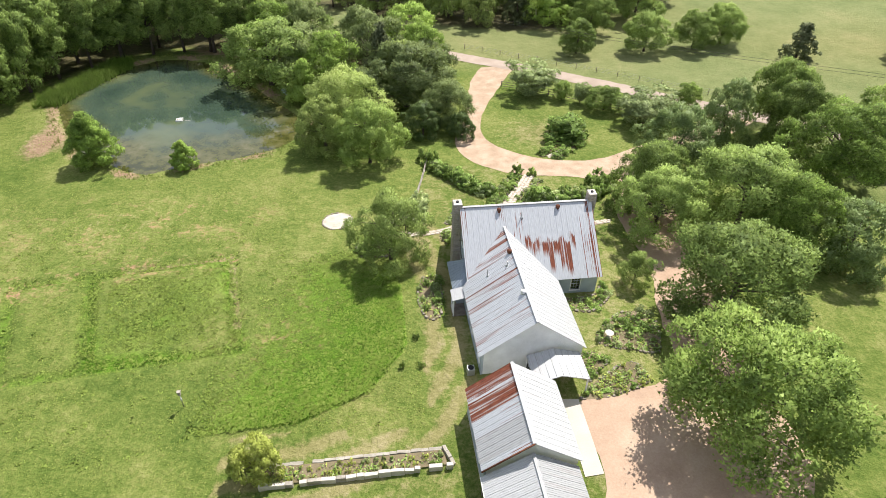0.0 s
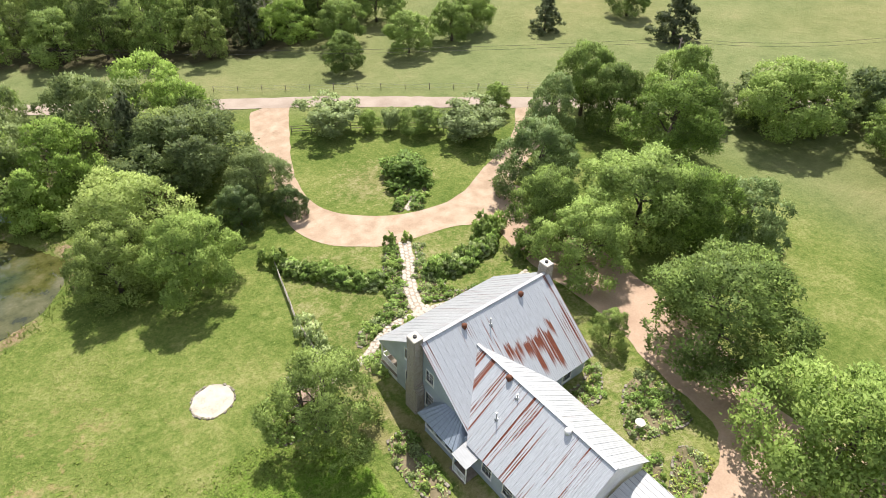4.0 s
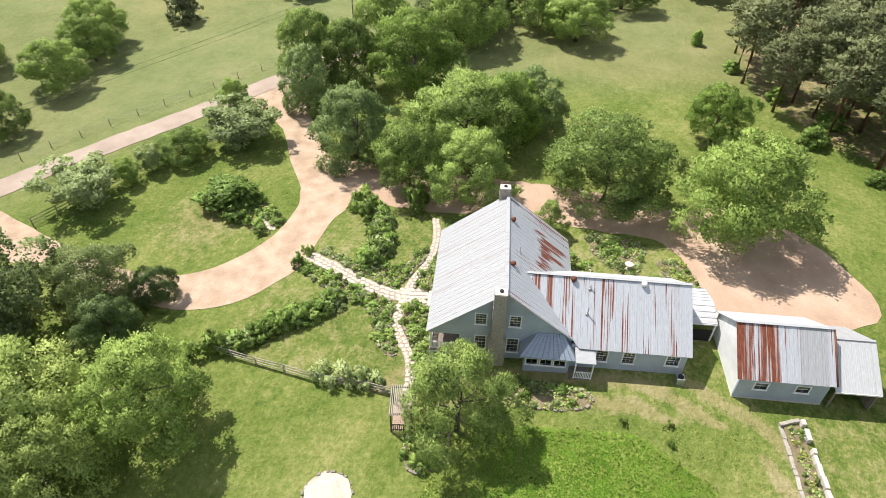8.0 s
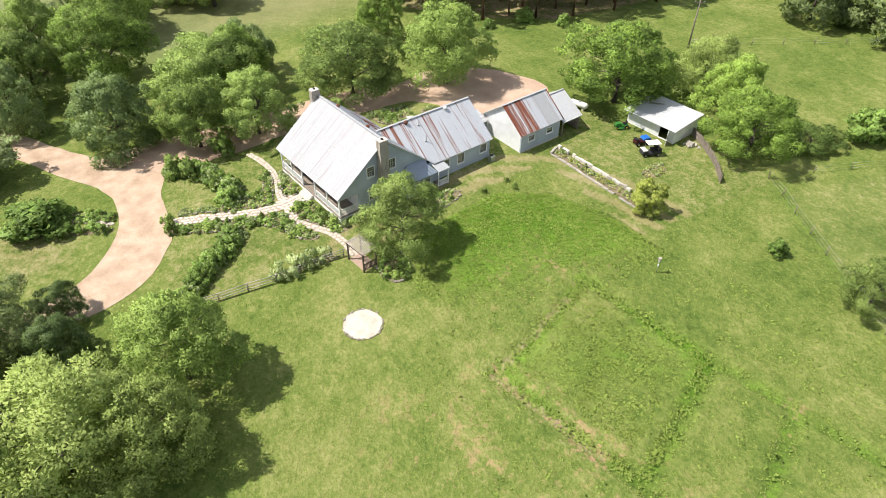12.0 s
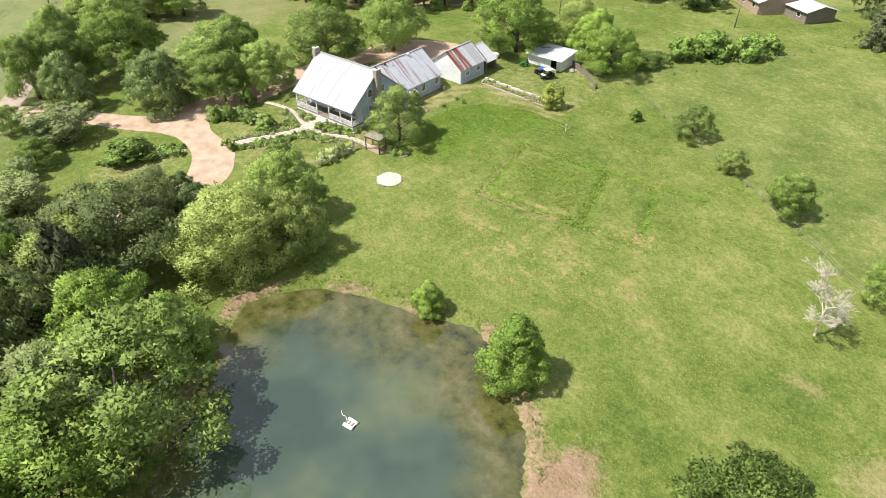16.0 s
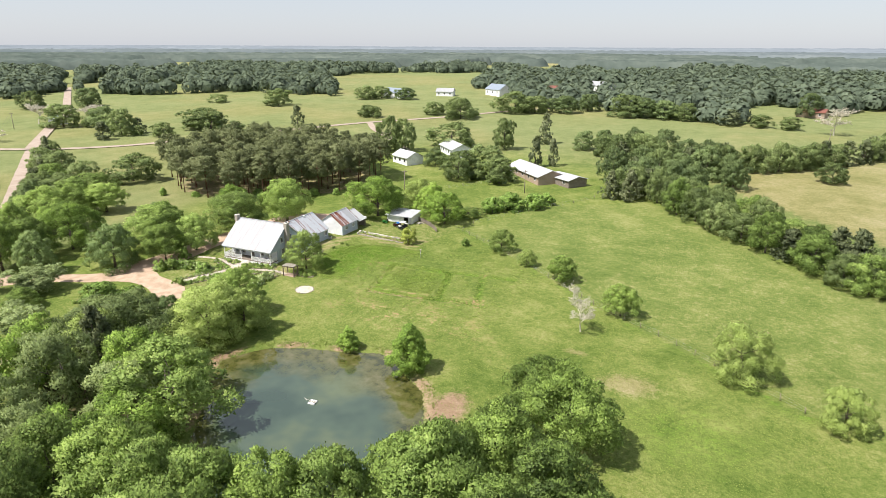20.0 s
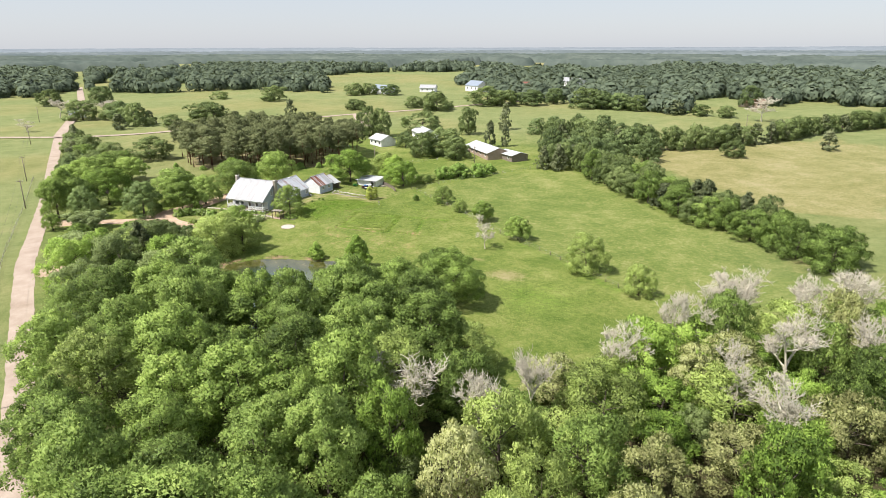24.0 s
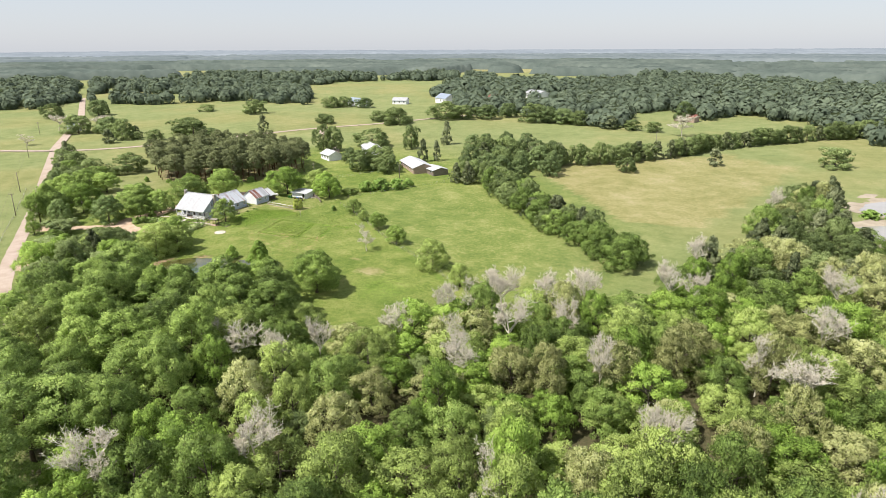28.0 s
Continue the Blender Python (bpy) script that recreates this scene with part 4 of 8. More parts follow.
NAMES = {"tall_oak": "oak_tree", "tall_pecan": "broadleaf_tree", "tall_elm": "elm_tree", "wood_dark": "oak_tree", "pale_oak": "oak_tree", "dark_oak": "oak_tree", "oak": "oak_tree", "pecan": "pecan_tree", "elm": "elm_tree", "magnolia": "magnolia_tree", "cypress": "cypress_tree", "cedar": "cedar_tree", "mesquite": "mesquite_tree", "yellow_shrub_tree": "yellow_tree",
         "myrtle": "crepe_myrtle", "pine": "pine_tree", "shrub": "shrub", "wood_oak": "oak_tree", "wood_pecan": "broadleaf_tree", "wood_elm": "elm_tree", "wood_flowering_oak": "oak_tree", "far_oak": "oak_tree",
         "far_elm": "broadleaf_tree", "far_cedar": "cedar_tree"}
trees = random.Random(11)


def tree(what, x, y, r, h, group="", label=""):
    reach, height, made = KINDS[what]
    trunk, crown = made[trees.randrange(len(made))]
    text, cat = LABELS[what]
    root = new(NAMES[what])
    root.empty_display_size = 0.5
    root.matrix_basis = Matrix.LocRotScale((x, y, gz(x, y)), Euler((0, 0, trees.uniform(0, 6.28))), (r / reach, r / reach, h / height))
    tagged(root, label or text, cat, group)
    for n, me in (("trunk", trunk), ("crown", crown)):
        new(n, me).parent = root
    return root


def dead_tree(x, y, r, h, group="dead trees in the wood", label="bleached leafless dead tree"):
    root = new("dead_tree", DEAD[trees.randrange(len(DEAD))])
    root.matrix_basis = Matrix.LocRotScale((x, y, gz(x, y)), Euler((0, 0, trees.uniform(0, 6.28))), (r / 4.2, r / 4.2, h / 9))
    return tagged(root, label, "dead tree", group)


YARD_TREES = [("oak", 13.2, -26.4, 7.1, 12), ("pale_oak", 18.9, -12.6, 7.4, 11), ("pale_oak", 29.9, 5, 7.2, 11), ("oak", 20.3, 11.3, 4.6, 9), ("pale_oak", 18, 3.6, 5.2, 9), ("pecan", 32.8, -0.5, 5.2, 10),
              ("magnolia", 38, -4, 4.6, 8.5), ("magnolia", 27.5, 19.6, 5.4, 10), ("oak", 50, 31.5, 4.8, 12), ("pecan", 49, 14.5, 7, 12), ("oak", 49, 25, 4.9, 11), ("oak", 61, 21.5, 5, 12)]
FAR_YARD = [("oak", 68.6, 7.6, 7.5, 12), ("oak", 71, -13, 6, 9), ("oak", 77, -7, 6, 9), ("magnolia", 40.4, 29.6, 3.8, 10), ("elm", 87, 2, 3.7, 7), ("mesquite", 11.7, -5.8, 1.8, 4), ("pecan", 36, -29.5, 4.2, 8), ("oak", 39.5, 40.7, 2.4, 5),
            ("myrtle", 14.3, 51, 5.2, 5.4), ("oak", 19.2, 47.9, 1.7, 3.6), ("myrtle", 22.1, 46.2, 1.8, 3.6), ("oak", 25.4, 43, 3.3, 4.2), ("myrtle", 30.2, 36.6, 5.8, 5.4), ("shrub", 15.8, 33.2, 3.5, 3.4)]
POND_TREES = [("elm", -19.3, 38.6, 6.8, 10.5), ("oak", -16.2, 28, 4.9, 9.6), ("elm", -22.8, 33.0, 4.6, 8.8), ("dark_oak", -9, 48.5, 8.2, 11), ("cypress", -26.6, 51.6, 4.0, 7.6), ("wood_oak", -33.5, 60, 8.2, 11.5), ("magnolia", -1.4, 34.6, 2.2, 4.4), ("cypress", -43.5, 30.1, 2.5, 4.2), ("cypress", -56.6, 32.4, 4.2, 8),
              ("yellow_shrub_tree", -27.2, -24.4, 2.0, 4), ("mesquite", -14.6, 2.8, 4.5, 8.4), ("dark_oak", -3, 40, 4.0, 7.5), ("dark_oak", -5, 56, 5, 9), ("cedar", -13, 55, 4.2, 12), ("magnolia", -7.4, 36.2, 3.0, 5.5)]
LINE_TREES = [("mesquite", -51.2, -28.5, 3.2, 5.5), ("mesquite", -60, -21.6, 2.1, 4), ("oak", -70, -15.7, 3.3, 6), ("oak", -84.8, -3.2, 3.3, 6.4), ("elm", -106.3, 12.7, 4.8, 8.8), ("elm", -119.5, 22.2, 3.2, 7), ("shrub", -41.2, -29.2, 1.0, 2),
              ("pecan", -7.2, -43.0, 8.2, 11.5), ("elm", -13.9, -55.6, 4.8, 9), ("pecan", -21, -52, 4.8, 9), ("pecan", -28.2, -44.8, 5.4, 9), ("oak", -80, 36.6, 5.4, 9.5), ("oak", -85, 42, 6.5, 11), ("tall_oak", -39, 80, 5.2, 15), ("tall_pecan", -47, 79.5, 5.0, 15.5), ("tall_oak", -53, 79.5, 4.8, 15.5), ("tall_oak", -59, 78.5, 4.6, 15.5), ("tall_pecan", -64.5, 76, 4.6, 15.5), ("tall_oak", -69.5, 73, 4.6, 15.5), ("tall_pecan", -74, 68, 4.6, 15), ("oak", -77, 62, 5.0, 14), ("oak", -81, 55.5, 5.4, 13), ("elm", -97.5, 66, 5.5, 9)]
FIELD_TREES = [("oak", 29.3, 72, 3.8, 7), ("oak", 44.5, 72, 5.2, 8), ("oak", 55.6, 72, 4.4, 8), ("oak", 63.5, 75, 5, 8.4), ("cedar", 75, 64, 4.2, 7), ("oak", 98, 60, 5, 8), ("cedar", 93, 44, 5.5, 9), ("oak", 36, 84, 5, 9), ("oak", 50, 92, 6, 10)]
for group, rows in (("trees in the yard", YARD_TREES), ("trees beyond the drive", FAR_YARD), ("trees by the pond", POND_TREES), ("trees along the field fence", LINE_TREES), ("trees in the pasture", FIELD_TREES)):
    for row in rows:
        tree(*row, group=group)
dead_tree(-79.2, 6.8, 3.1, 9.2, "trees along the field fence", "lone pale leafless tree in the meadow")


def scatter(poly, gap, seed, edge=0.0):
    """Places in an outline, no two nearer than the gap."""
    rnd = random.Random(seed)
    xs, ys = [p[0] for p in poly], [p[1] for p in poly]
    got, cells = [], {}
    area = (max(xs) - min(xs)) * (max(ys) - min(ys))
    for _ in range(int(area / gap / gap * 6)):
        x, y = rnd.uniform(min(xs), max(xs)), rnd.uniform(min(ys), max(ys))
        if not inside(np.array(x), np.array(y), poly):
            continue
        c = (int(x // gap), int(y // gap))
        if any(math.hypot(x - a, y - b) < gap for i in (-1, 0, 1) for j in (-1, 0, 1) for a, b in cells.get((c[0] + i, c[1] + j), ())):
            continue
        cells.setdefault(c, []).append((x, y))
        got.append((x, y))
    return got


CLEARING = [(-220, -66), (-223, -120), (-236, -150), (-300, -165), (-300, -50), (-236, -50)]
wood_rnd = random.Random(4)
for x, y in scatter(FOREST, 6.7, 21):
    if inside(np.array(x), np.array(y), CLEARING):
        continue
    tall = x > -98 and y > 52
    bright = max(step(-70, -125, x) * step(128, 80, y), step(-112, -140, x) * step(150, 118, y))
    p = wood_rnd.random()
    if p < 0.085 * bright * (1 if y > 5 else 0.6):
        dead_tree(x + 2.5, y + 1.5, wood_rnd.uniform(2.6, 4.6), wood_rnd.uniform(12, 16))
    q = wood_rnd.random()
    if bright > 0.4:
        k = "wood_pecan" if q < 0.25 else "wood_elm" if q < 0.58 else "wood_flowering_oak" if q < 0.86 else "wood_oak"
    else:
        k = "wood_oak" if q < 0.60 else "wood_pecan" if q < 0.93 else "wood_elm"
    if x < -168 and y < 2 and q < 0.6:
        k = "cedar" if q < 0.35 else "wood_dark"
    elif x > -45 and y < 80 and q < 0.5:
        k = "wood_dark"
    if tall and x > -36:
        tree(k, x, y, wood_rnd.uniform(4.4, 6.2), wood_rnd.uniform(9, 12.5), "trees of the wood")
    elif tall:
        tree(k.replace("wood_", "tall_") if k in ("wood_oak", "wood_pecan", "wood_elm") else k, x, y, wood_rnd.uniform(4.4, 6.4), wood_rnd.uniform(13.5, 17.5), "trees of the wood")
    else:
        tree(k, x, y, wood_rnd.uniform(3.6, 6.2), wood_rnd.uniform(6.5, 13.0), "trees of the wood")

for x, y in scatter(FOREST, 10.5, 33):
    if x < -90 and not inside(np.array(x), np.array(y), CLEARING):
        young = tree(wood_rnd.choice(["wood_oak", "wood_pecan", "wood_dark"]), x, y, wood_rnd.uniform(2.8, 4.2), wood_rnd.uniform(4.0, 6.5), "undergrowth of the wood", "low leafy young tree under the wood")
        young.name, young["category"] = "young_tree", "young tree"
for x, y in ((-167, 69), (-163, 64.5), (-170.5, 74)):
    tree("wood_oak", x, y, 4.4, 8.5, "trees of the wood")
for x, y, r in [(-129.5, 51.7, 2.7), (-137.4, 35.8, 4.0), (-145.6, 52.3, 3.8), (-155.9, 31.3, 4.4), (-108.4, 87.8, 2.8), (-156.1, 47.8, 2.5), (-112.0, 78.1, 2.5), (-138.2, 66.6, 2.7), (-136.3, 41.4, 3.4), (-149.3, 35.5, 3.4), (-181.3, 21.8, 2.7), (-199.5, 57.1, 5.5), (-104.1, 123.9, 3.8), (-97.1, 86.9, 4.6), (-182.0, 84.1, 3.5), (-179.0, 83.9, 2.5)]:
    dead_tree(x, y, r * 1.2, 14.5)
for x, y in scatter(NORTH_WOOD, 6.5, 23):
    tree(wood_rnd.choice(["wood_oak", "wood_oak", "wood_pecan", "wood_elm", "cedar"]), x, y, wood_rnd.uniform(3.8, 6.0), wood_rnd.uniform(9, 14), "trees of the wood beyond the road")
dead_tree(27, 98, 6, 14)

PINES = [(70, -40), (50, -38), (34, -45), (21, -60), (14, -84), (28, -102), (66, -108), (100, -90), (92, -58)]
for x, y in scatter(PINES, 4.6, 8):
    tree("pine", x, y, wood_rnd.uniform(2.8, 4.0), wood_rnd.uniform(12, 16.5), "pines of the grove")
for x, y in scatter([(75, -34), (34, -40), (20, -54), (12, -70), (22, -60), (40, -48)], 6, 9):
    tree("shrub", x, y, wood_rnd.uniform(1, 2), wood_rnd.uniform(1.5, 3.0), "bushes at the grove's edge")


def row_of_trees(line, gap, wide_, kinds_, r, h, group, seed):
    rnd = random.Random(seed)
    for a, b in zip(line, line[1:]):
        n = max(1, int(math.dist(a, b) / gap))
        for i in range(n):
            for side in range(max(1, int(wide_ / gap))):
                s = (i + rnd.uniform(-0.3, 0.3)) / n
                nx_, ny_ = -(b[1] - a[1]) / math.dist(a, b), (b[0] - a[0]) / math.dist(a, b)
                off = side * gap + rnd.uniform(-1.5, 1.5)
                tree(rnd.choice(kinds_), a[0] + (b[0] - a[0]) * s + nx_ * off, a[1] + (b[1] - a[1]) * s + ny_ * off, rnd.uniform(*r), rnd.uniform(*h), group)


row_of_trees([(-162, -6), (-152, -15), (-140, -27), (-122, -44), (-107, -62), (-94, -76), (-82, -92), (-66, -92)][::-1], 6.0, 13, ["wood_oak", "wood_dark", "wood_oak", "wood_dark", "cedar"], (3.5, 5.5), (7, 11), "trees of the hedgerow", 5)
row_of_trees([(-32, -52), (-38, -62), (-46, -71), (-56, -84)], 6.0, 6, ["wood_pecan", "wood_oak", "shrub"], (2.2, 4.2), (2.5, 5.5), "trees of the hedgerow", 6)
row_of_trees([(-100, -150), (-123, -166), (-150, -190), (-168, -222), (-200, -258), (-232, -286), (-300, -330)], 5.6, 11, ["far_oak", "far_cedar", "far_oak"], (4, 6), (8, 11), "trees of the far hedgerow", 7)
row_of_trees([(64, 16), (90, -4), (108, -17), (143, -43), (176, -67)], 8.0, 8, ["far_oak", "far_oak", "far_elm", "far_cedar"], (3.5, 5.5), (7, 10), "trees along the road", 8)
for x, y in scatter([(-45, -178), (-98, -168), (-108, -120), (-82, -98), (-62, -106), (-62, -140)], 8, 12):
    tree(wood_rnd.choice(["far_oak", "far_elm", "far_elm", "far_cedar"]), x, y, wood_rnd.uniform(4, 6), wood_rnd.uniform(8, 12), "trees by the neighbouring barn")
FAR_A = [("far_oak", 98, -46, 8.4, 9), ("far_oak", 170, -153, 12, 11), ("far_oak", 160, -150, 9, 10), ("far_elm", 142, -149, 4.6, 6), ("far_oak", 168, -124, 5.9, 7), ("far_oak", 182, -122, 3, 5), ("far_cedar", 188, -105, 5.7, 8), ("far_oak", 192, -119, 7.4, 13),
         ("far_oak", 250, -128, 9.8, 12), ("far_oak", 354, -179, 9, 12), ("far_elm", 332, -206, 9.5, 13), ("far_elm", 284, -150, 6, 9), ("far_oak", 232, -136, 7, 10), ("far_elm", 218, -130, 8, 12), ("far_cedar", 190, -128, 5, 8), ("far_oak", 110, -235, 6.5, 7), ("far_oak", 75, -259, 7, 8), ("far_oak", 52, -247, 8, 12), ("far_oak", 165, -322, 8, 10), ("far_oak", 156, -332, 8, 9), ("far_elm", 135, -333, 8, 9), ("far_oak", 203, -262, 10.3, 11), ("far_oak", 258, -261, 6.5, 6), ("far_cedar", 128, -185, 4.9, 11), ("far_oak", 105, -232, 5.3, 6), ("far_oak", 40, -136, 5.8, 15), ("far_oak", 34, -139, 5.2, 14)]
FAR_B = [("far_oak", 56, -257, 9.8, 9), ("far_oak", 31, -290, 13, 13), ("far_oak", 19, -295, 9.4, 10), ("far_elm", 1, -303, 9.4, 11), ("far_elm", -11, -319, 7.6, 11), ("far_oak", -40, -301, 10.7, 13), ("far_elm", -50, -300, 8.8, 12), ("far_elm", -62, -300, 8.7, 11),
         ("far_oak", -74, -297, 7.7, 10), ("far_cedar", -99, -288, 9.8, 8), ("far_oak", -115, -286, 6.4, 7), ("far_oak", -130, -283, 6.3, 7), ("far_elm", -144, -345, 7.1, 14), ("far_oak", 18, -156, 10.6, 11)]
FAR_C = [("far_oak", -10, -98, 7, 10), ("far_oak", -18, -106, 8, 11), ("far_oak", -26, -98, 6, 9), ("far_oak", -6, -162, 5.2, 14), ("far_cedar", -19, -184, 4.8, 13), ("far_elm", -39, -177, 5.2, 8), ("far_oak", -136, -147, 4.8, 7), ("far_cedar", -175, -179, 5.0, 8), ("far_oak", -230, -195, 8, 9.5), ("shrub", -233, -99, 3, 3.2), ("shrub", -241, -101, 3.4, 3.4), ("shrub", -250, -101, 3.6, 3.2), ("shrub", -260, -101, 3.2, 3), ("shrub", -271, -101, 3.4, 3.2),
         ("far_oak", -4, -112, 4, 7), ("far_elm", 8, -116, 4, 7), ("far_cedar", -30, -130, 4, 12), ("far_cedar", -36, -135, 3, 10), ("wood_oak", 89, -23.5, 6, 8), ("wood_dark", 92, -15, 6, 9), ("wood_oak", 84, -12, 5.5, 9.5), ("wood_dark", 104, -30, 6, 9), ("wood_oak", 112, -24, 5.5, 9), ("wood_dark", 128, -40, 6, 9.5)]
for rows in (FAR_A, FAR_B, FAR_C):
    for row in rows:
        tree(*row, group="distant trees in the pastures")
dead_tree(-150, -271, 9, 15, "distant trees in the pastures", "distant pale leafless tree")
for x, y, r, h in ((275, -130, 8, 13), (254, -136, 7, 11), (240, -142, 7, 12), (233, -80, 5, 8)):
    dead_tree(x, y, r, h, "distant trees in the pastures", "distant pale leafless tree")


def far_wood(name, places, size, sprays, material, seed, label):
    """Woods too far to count: crowns of coarse sprays in one mesh."""
    rng = np.random.default_rng(seed)
    P = np.array(places)
    n = len(P)
    R, H = rng.uniform(3.0, 7.2, n) * size, rng.uniform(5.5, 12.5, n) * size ** 0.5
    k = np.repeat(np.arange(n), sprays)
    d = unit(rng.normal(size=(len(k), 3)) + np.array([0, 0, 0.5]))
    Z = ground(P[:, 0], P[:, 1])
    rr = np.clip((np.hypot(P[:, 0], P[:, 1]) - 500) / 1500, 0, 1)
    Z = Z + rr * (9 * np.sin(P[:, 0] / 1500 + 1) * np.cos(P[:, 1] / 1900))
    lump = 1 + 0.20 * np.sin(d[:, 0] * 6 + k) * np.sin(d[:, 1] * 8 + 2 * k) + rng.normal(size=len(k)) * 0.05
    c = np.stack([P[k, 0] + d[:, 0] * R[k] * lump, P[k, 1] + d[:, 1] * R[k] * lump, Z[k] + H[k] * 0.45 + d[:, 2] * H[k] * 0.55 * lump], 1)
    v = leaf_tris(c, unit(d + rng.normal(size=d.shape) * 0.15), R[k] * rng.uniform(0.34, 0.58, len(k)), rng, 0.95)
    me = shade_as(mesh_np(name, v, np.arange(len(v)).reshape(-1, 3), material, True), unit(d + np.array([0, 0, 0.2])))
    return tagged(new(name, me), label, "woods", kind="stuff")


WEST_WOODS = [(469, -202), (439, -217), (445, -250), (446, -275), (396, -281), (341, -272), (350, -300), (326, -324), (289, -341), (226, -327), (197, -321), (225, -380), (279, -439), (384, -522), (474, -511), (549, -481), (616, -443), (718, -430), (900, -405), (900, -240), (560, -150)]
MID_WOODS = [(40, -330), (27, -326), (12, -316), (-15, -339), (-37, -314), (-61, -310), (-74, -295), (-96, -287), (-104, -308), (-101, -364), (-115, -377), (-130, -403), (-151, -384), (-169, -332), (-174, -392), (-191, -397), (-199, -364), (-226, -374), (-232, -305), (-244, -275),
             (-300, -267), (-420, -300), (-600, -400), (-500, -760), (-334, -747), (-271, -819), (-203, -838), (-131, -811), (-64, -738), (40, -690), (109, -656), (155, -573), (126, -450), (70, -400)]
BEYOND = [(279, -470), (384, -560), (474, -580), (640, -600), (900, -560), (900, -900), (200, -900), (-300, -900), (-280, -840), (-131, -830), (40, -710), (155, -590), (200, -560)]


def far_places(r0, r1, gap, seed, gate):
    rnd = random.Random(seed)
    out = []
    n = int(math.pi * (r1 * r1 - r0 * r0) * 0.42 / gap / gap)
    for _ in range(n):
        a, r = rnd.uniform(-2.6, 0.15), math.sqrt(rnd.uniform(r0 * r0, r1 * r1))
        x, y = r * math.cos(a), r * math.sin(a)
        X, Y = np.array(x), np.array(y)
        bushy = noise.noise(Vector((x / 230, y / 230, 3.0))) + 0.35 * noise.noise(Vector((x / 60, y / 60, 9.0)))
        if (bushy > gate and (inside(X, Y, WEST_WOODS) or inside(X, Y, MID_WOODS))) or (bushy > 0.05 and inside(X, Y, BEYOND)):
            if seg_dist(X, Y, ROADLINE) > 9 and seg_dist(X, Y, [(10, -467), (-8, -420)]) > 17 and seg_dist(X, Y, [(79, -392), (40, -420), (30, -390)]) > 16:
                out.append((x, y))
    return out


far_wood("distant_woods", far_places(280, 900, 11, 31, -0.30), 1.22, 190, WOODS_NEAR, 1, "dark green woods between distant pastures")


def canopy(name, r0, r1, step_r, turns, gate, high, material, seed, label):
    """Woods near the horizon: one closed, uneven canopy with gaps where fields lie."""
    R = [r0]
    while R[-1] < r1:
        R.append(R[-1] * step_r)
    A = np.linspace(-2.75, 0.3, turns)
    rr, aa = np.meshgrid(np.array(R), A, indexing="ij")
    x, y = rr * np.cos(aa), rr * np.sin(aa)
    rise = np.clip((rr - 500) / 1500, 0, 1)
    rnd = np.random.default_rng(seed)
    field = np.array([noise.noise(Vector((px_ / 330, py_ / 190, seed))) + 0.4 * noise.noise(Vector((px_ / 80, py_ / 80, 9.0))) for px_, py_ in zip(x.ravel(), y.ravel())]).reshape(x.shape)
    z = ground(x, y) + rise * (9 * np.sin(x / 1500 + 1) * np.cos(y / 1900))
    cut = step(gate, gate + 0.05, field)
    cut[:2] = cut[-2:] = 0
    z = z + 16 * step(2200, 4800, rr) - 3.0 + cut * (high + 3) * (1 + 0.16 * rnd.uniform(-1, 1, x.shape))
    i = np.arange(x.size).reshape(x.shape)
    q = np.stack([i[:-1, :-1], i[1:, :-1], i[1:, 1:], i[:-1, 1:]], -1).reshape(-1, 4)
    keep = (cut.ravel()[q].max(1) > 0)
    used, inv = np.unique(q[keep], return_inverse=True)
    v = np.stack([x, y, z], -1).reshape(-1, 3)[used]
    return tagged(new(name, mesh_np(name, v, inv.reshape(-1, 4), material, True)), label, "woods", kind="stuff")


# each ring outward has more distance haze in its colour
canopy("distant_woods", 900, 1700, 1.009, 420, -0.13, 12, WOODS_HAZED, 2, "dark hazy woods between far fields")
canopy("dim_woods", 1700, 2900, 1.010, 420, -0.18, 14, WOODS_HAZIER, 5, "hazy grey-green woods towards the horizon")
canopy("horizon_woods", 2900, 4900, 1.014, 300, -0.4, 16, WOODS_HORIZON_HAZE, 6, "haze-blue woods on the horizon")


# ---- the house ----
house = thing("farmhouse", (0, 0, gz(0, 0)), "grey-blue wooden farmhouse with steep rusty metal roofs", "house")
RIDGE_Y, RIDGE_Z, EAVE_F, EAVE_B, EAVE_Z = -0.55, 10.0, 6.15, -7.25, 4.7


def main_roof(y):
    return RIDGE_Z - (RIDGE_Z - EAVE_Z) * ((y - RIDGE_Y) / (EAVE_F - RIDGE_Y) if y > RIDGE_Y else (RIDGE_Y - y) / (RIDGE_Y - EAVE_B))


def sheet_mesh(name, w, l0, l1, thick=0.03):
    """One roof sheet in its own plane: x across, y down the slope (l0, l1: lengths at its two sides), with a raised seam at one side and two flutes."""
    bm = bmesh.new()
    prof = [(0, 0.0), (0.0, 0.036), (0.035, 0.036), (0.055, 0.012), (w * 0.34, 0.012), (w * 0.36, 0.022), (w * 0.40, 0.022), (w * 0.42, 0.012), (w * 0.66, 0.012), (w * 0.68, 0.022), (w * 0.72, 0.022), (w * 0.74, 0.012), (w, 0.012), (w, 0.0)]
    a = [bm.verts.new((x, 0, z)) for x, z in prof]
    b = [bm.verts.new((x, -(l0 + (l1 - l0) * x / w), z)) for x, z in prof]
    for i in range(len(prof) - 1):
        bm.faces.new((a[i], b[i], b[i + 1], a[i + 1]))
    bm.faces.new(b)
    bm.faces.new(a[::-1])
    me = bpy.data.meshes.new(name)
    bm.normal_update()
    bm.to_mesh(me)
    bm.free()
    return me


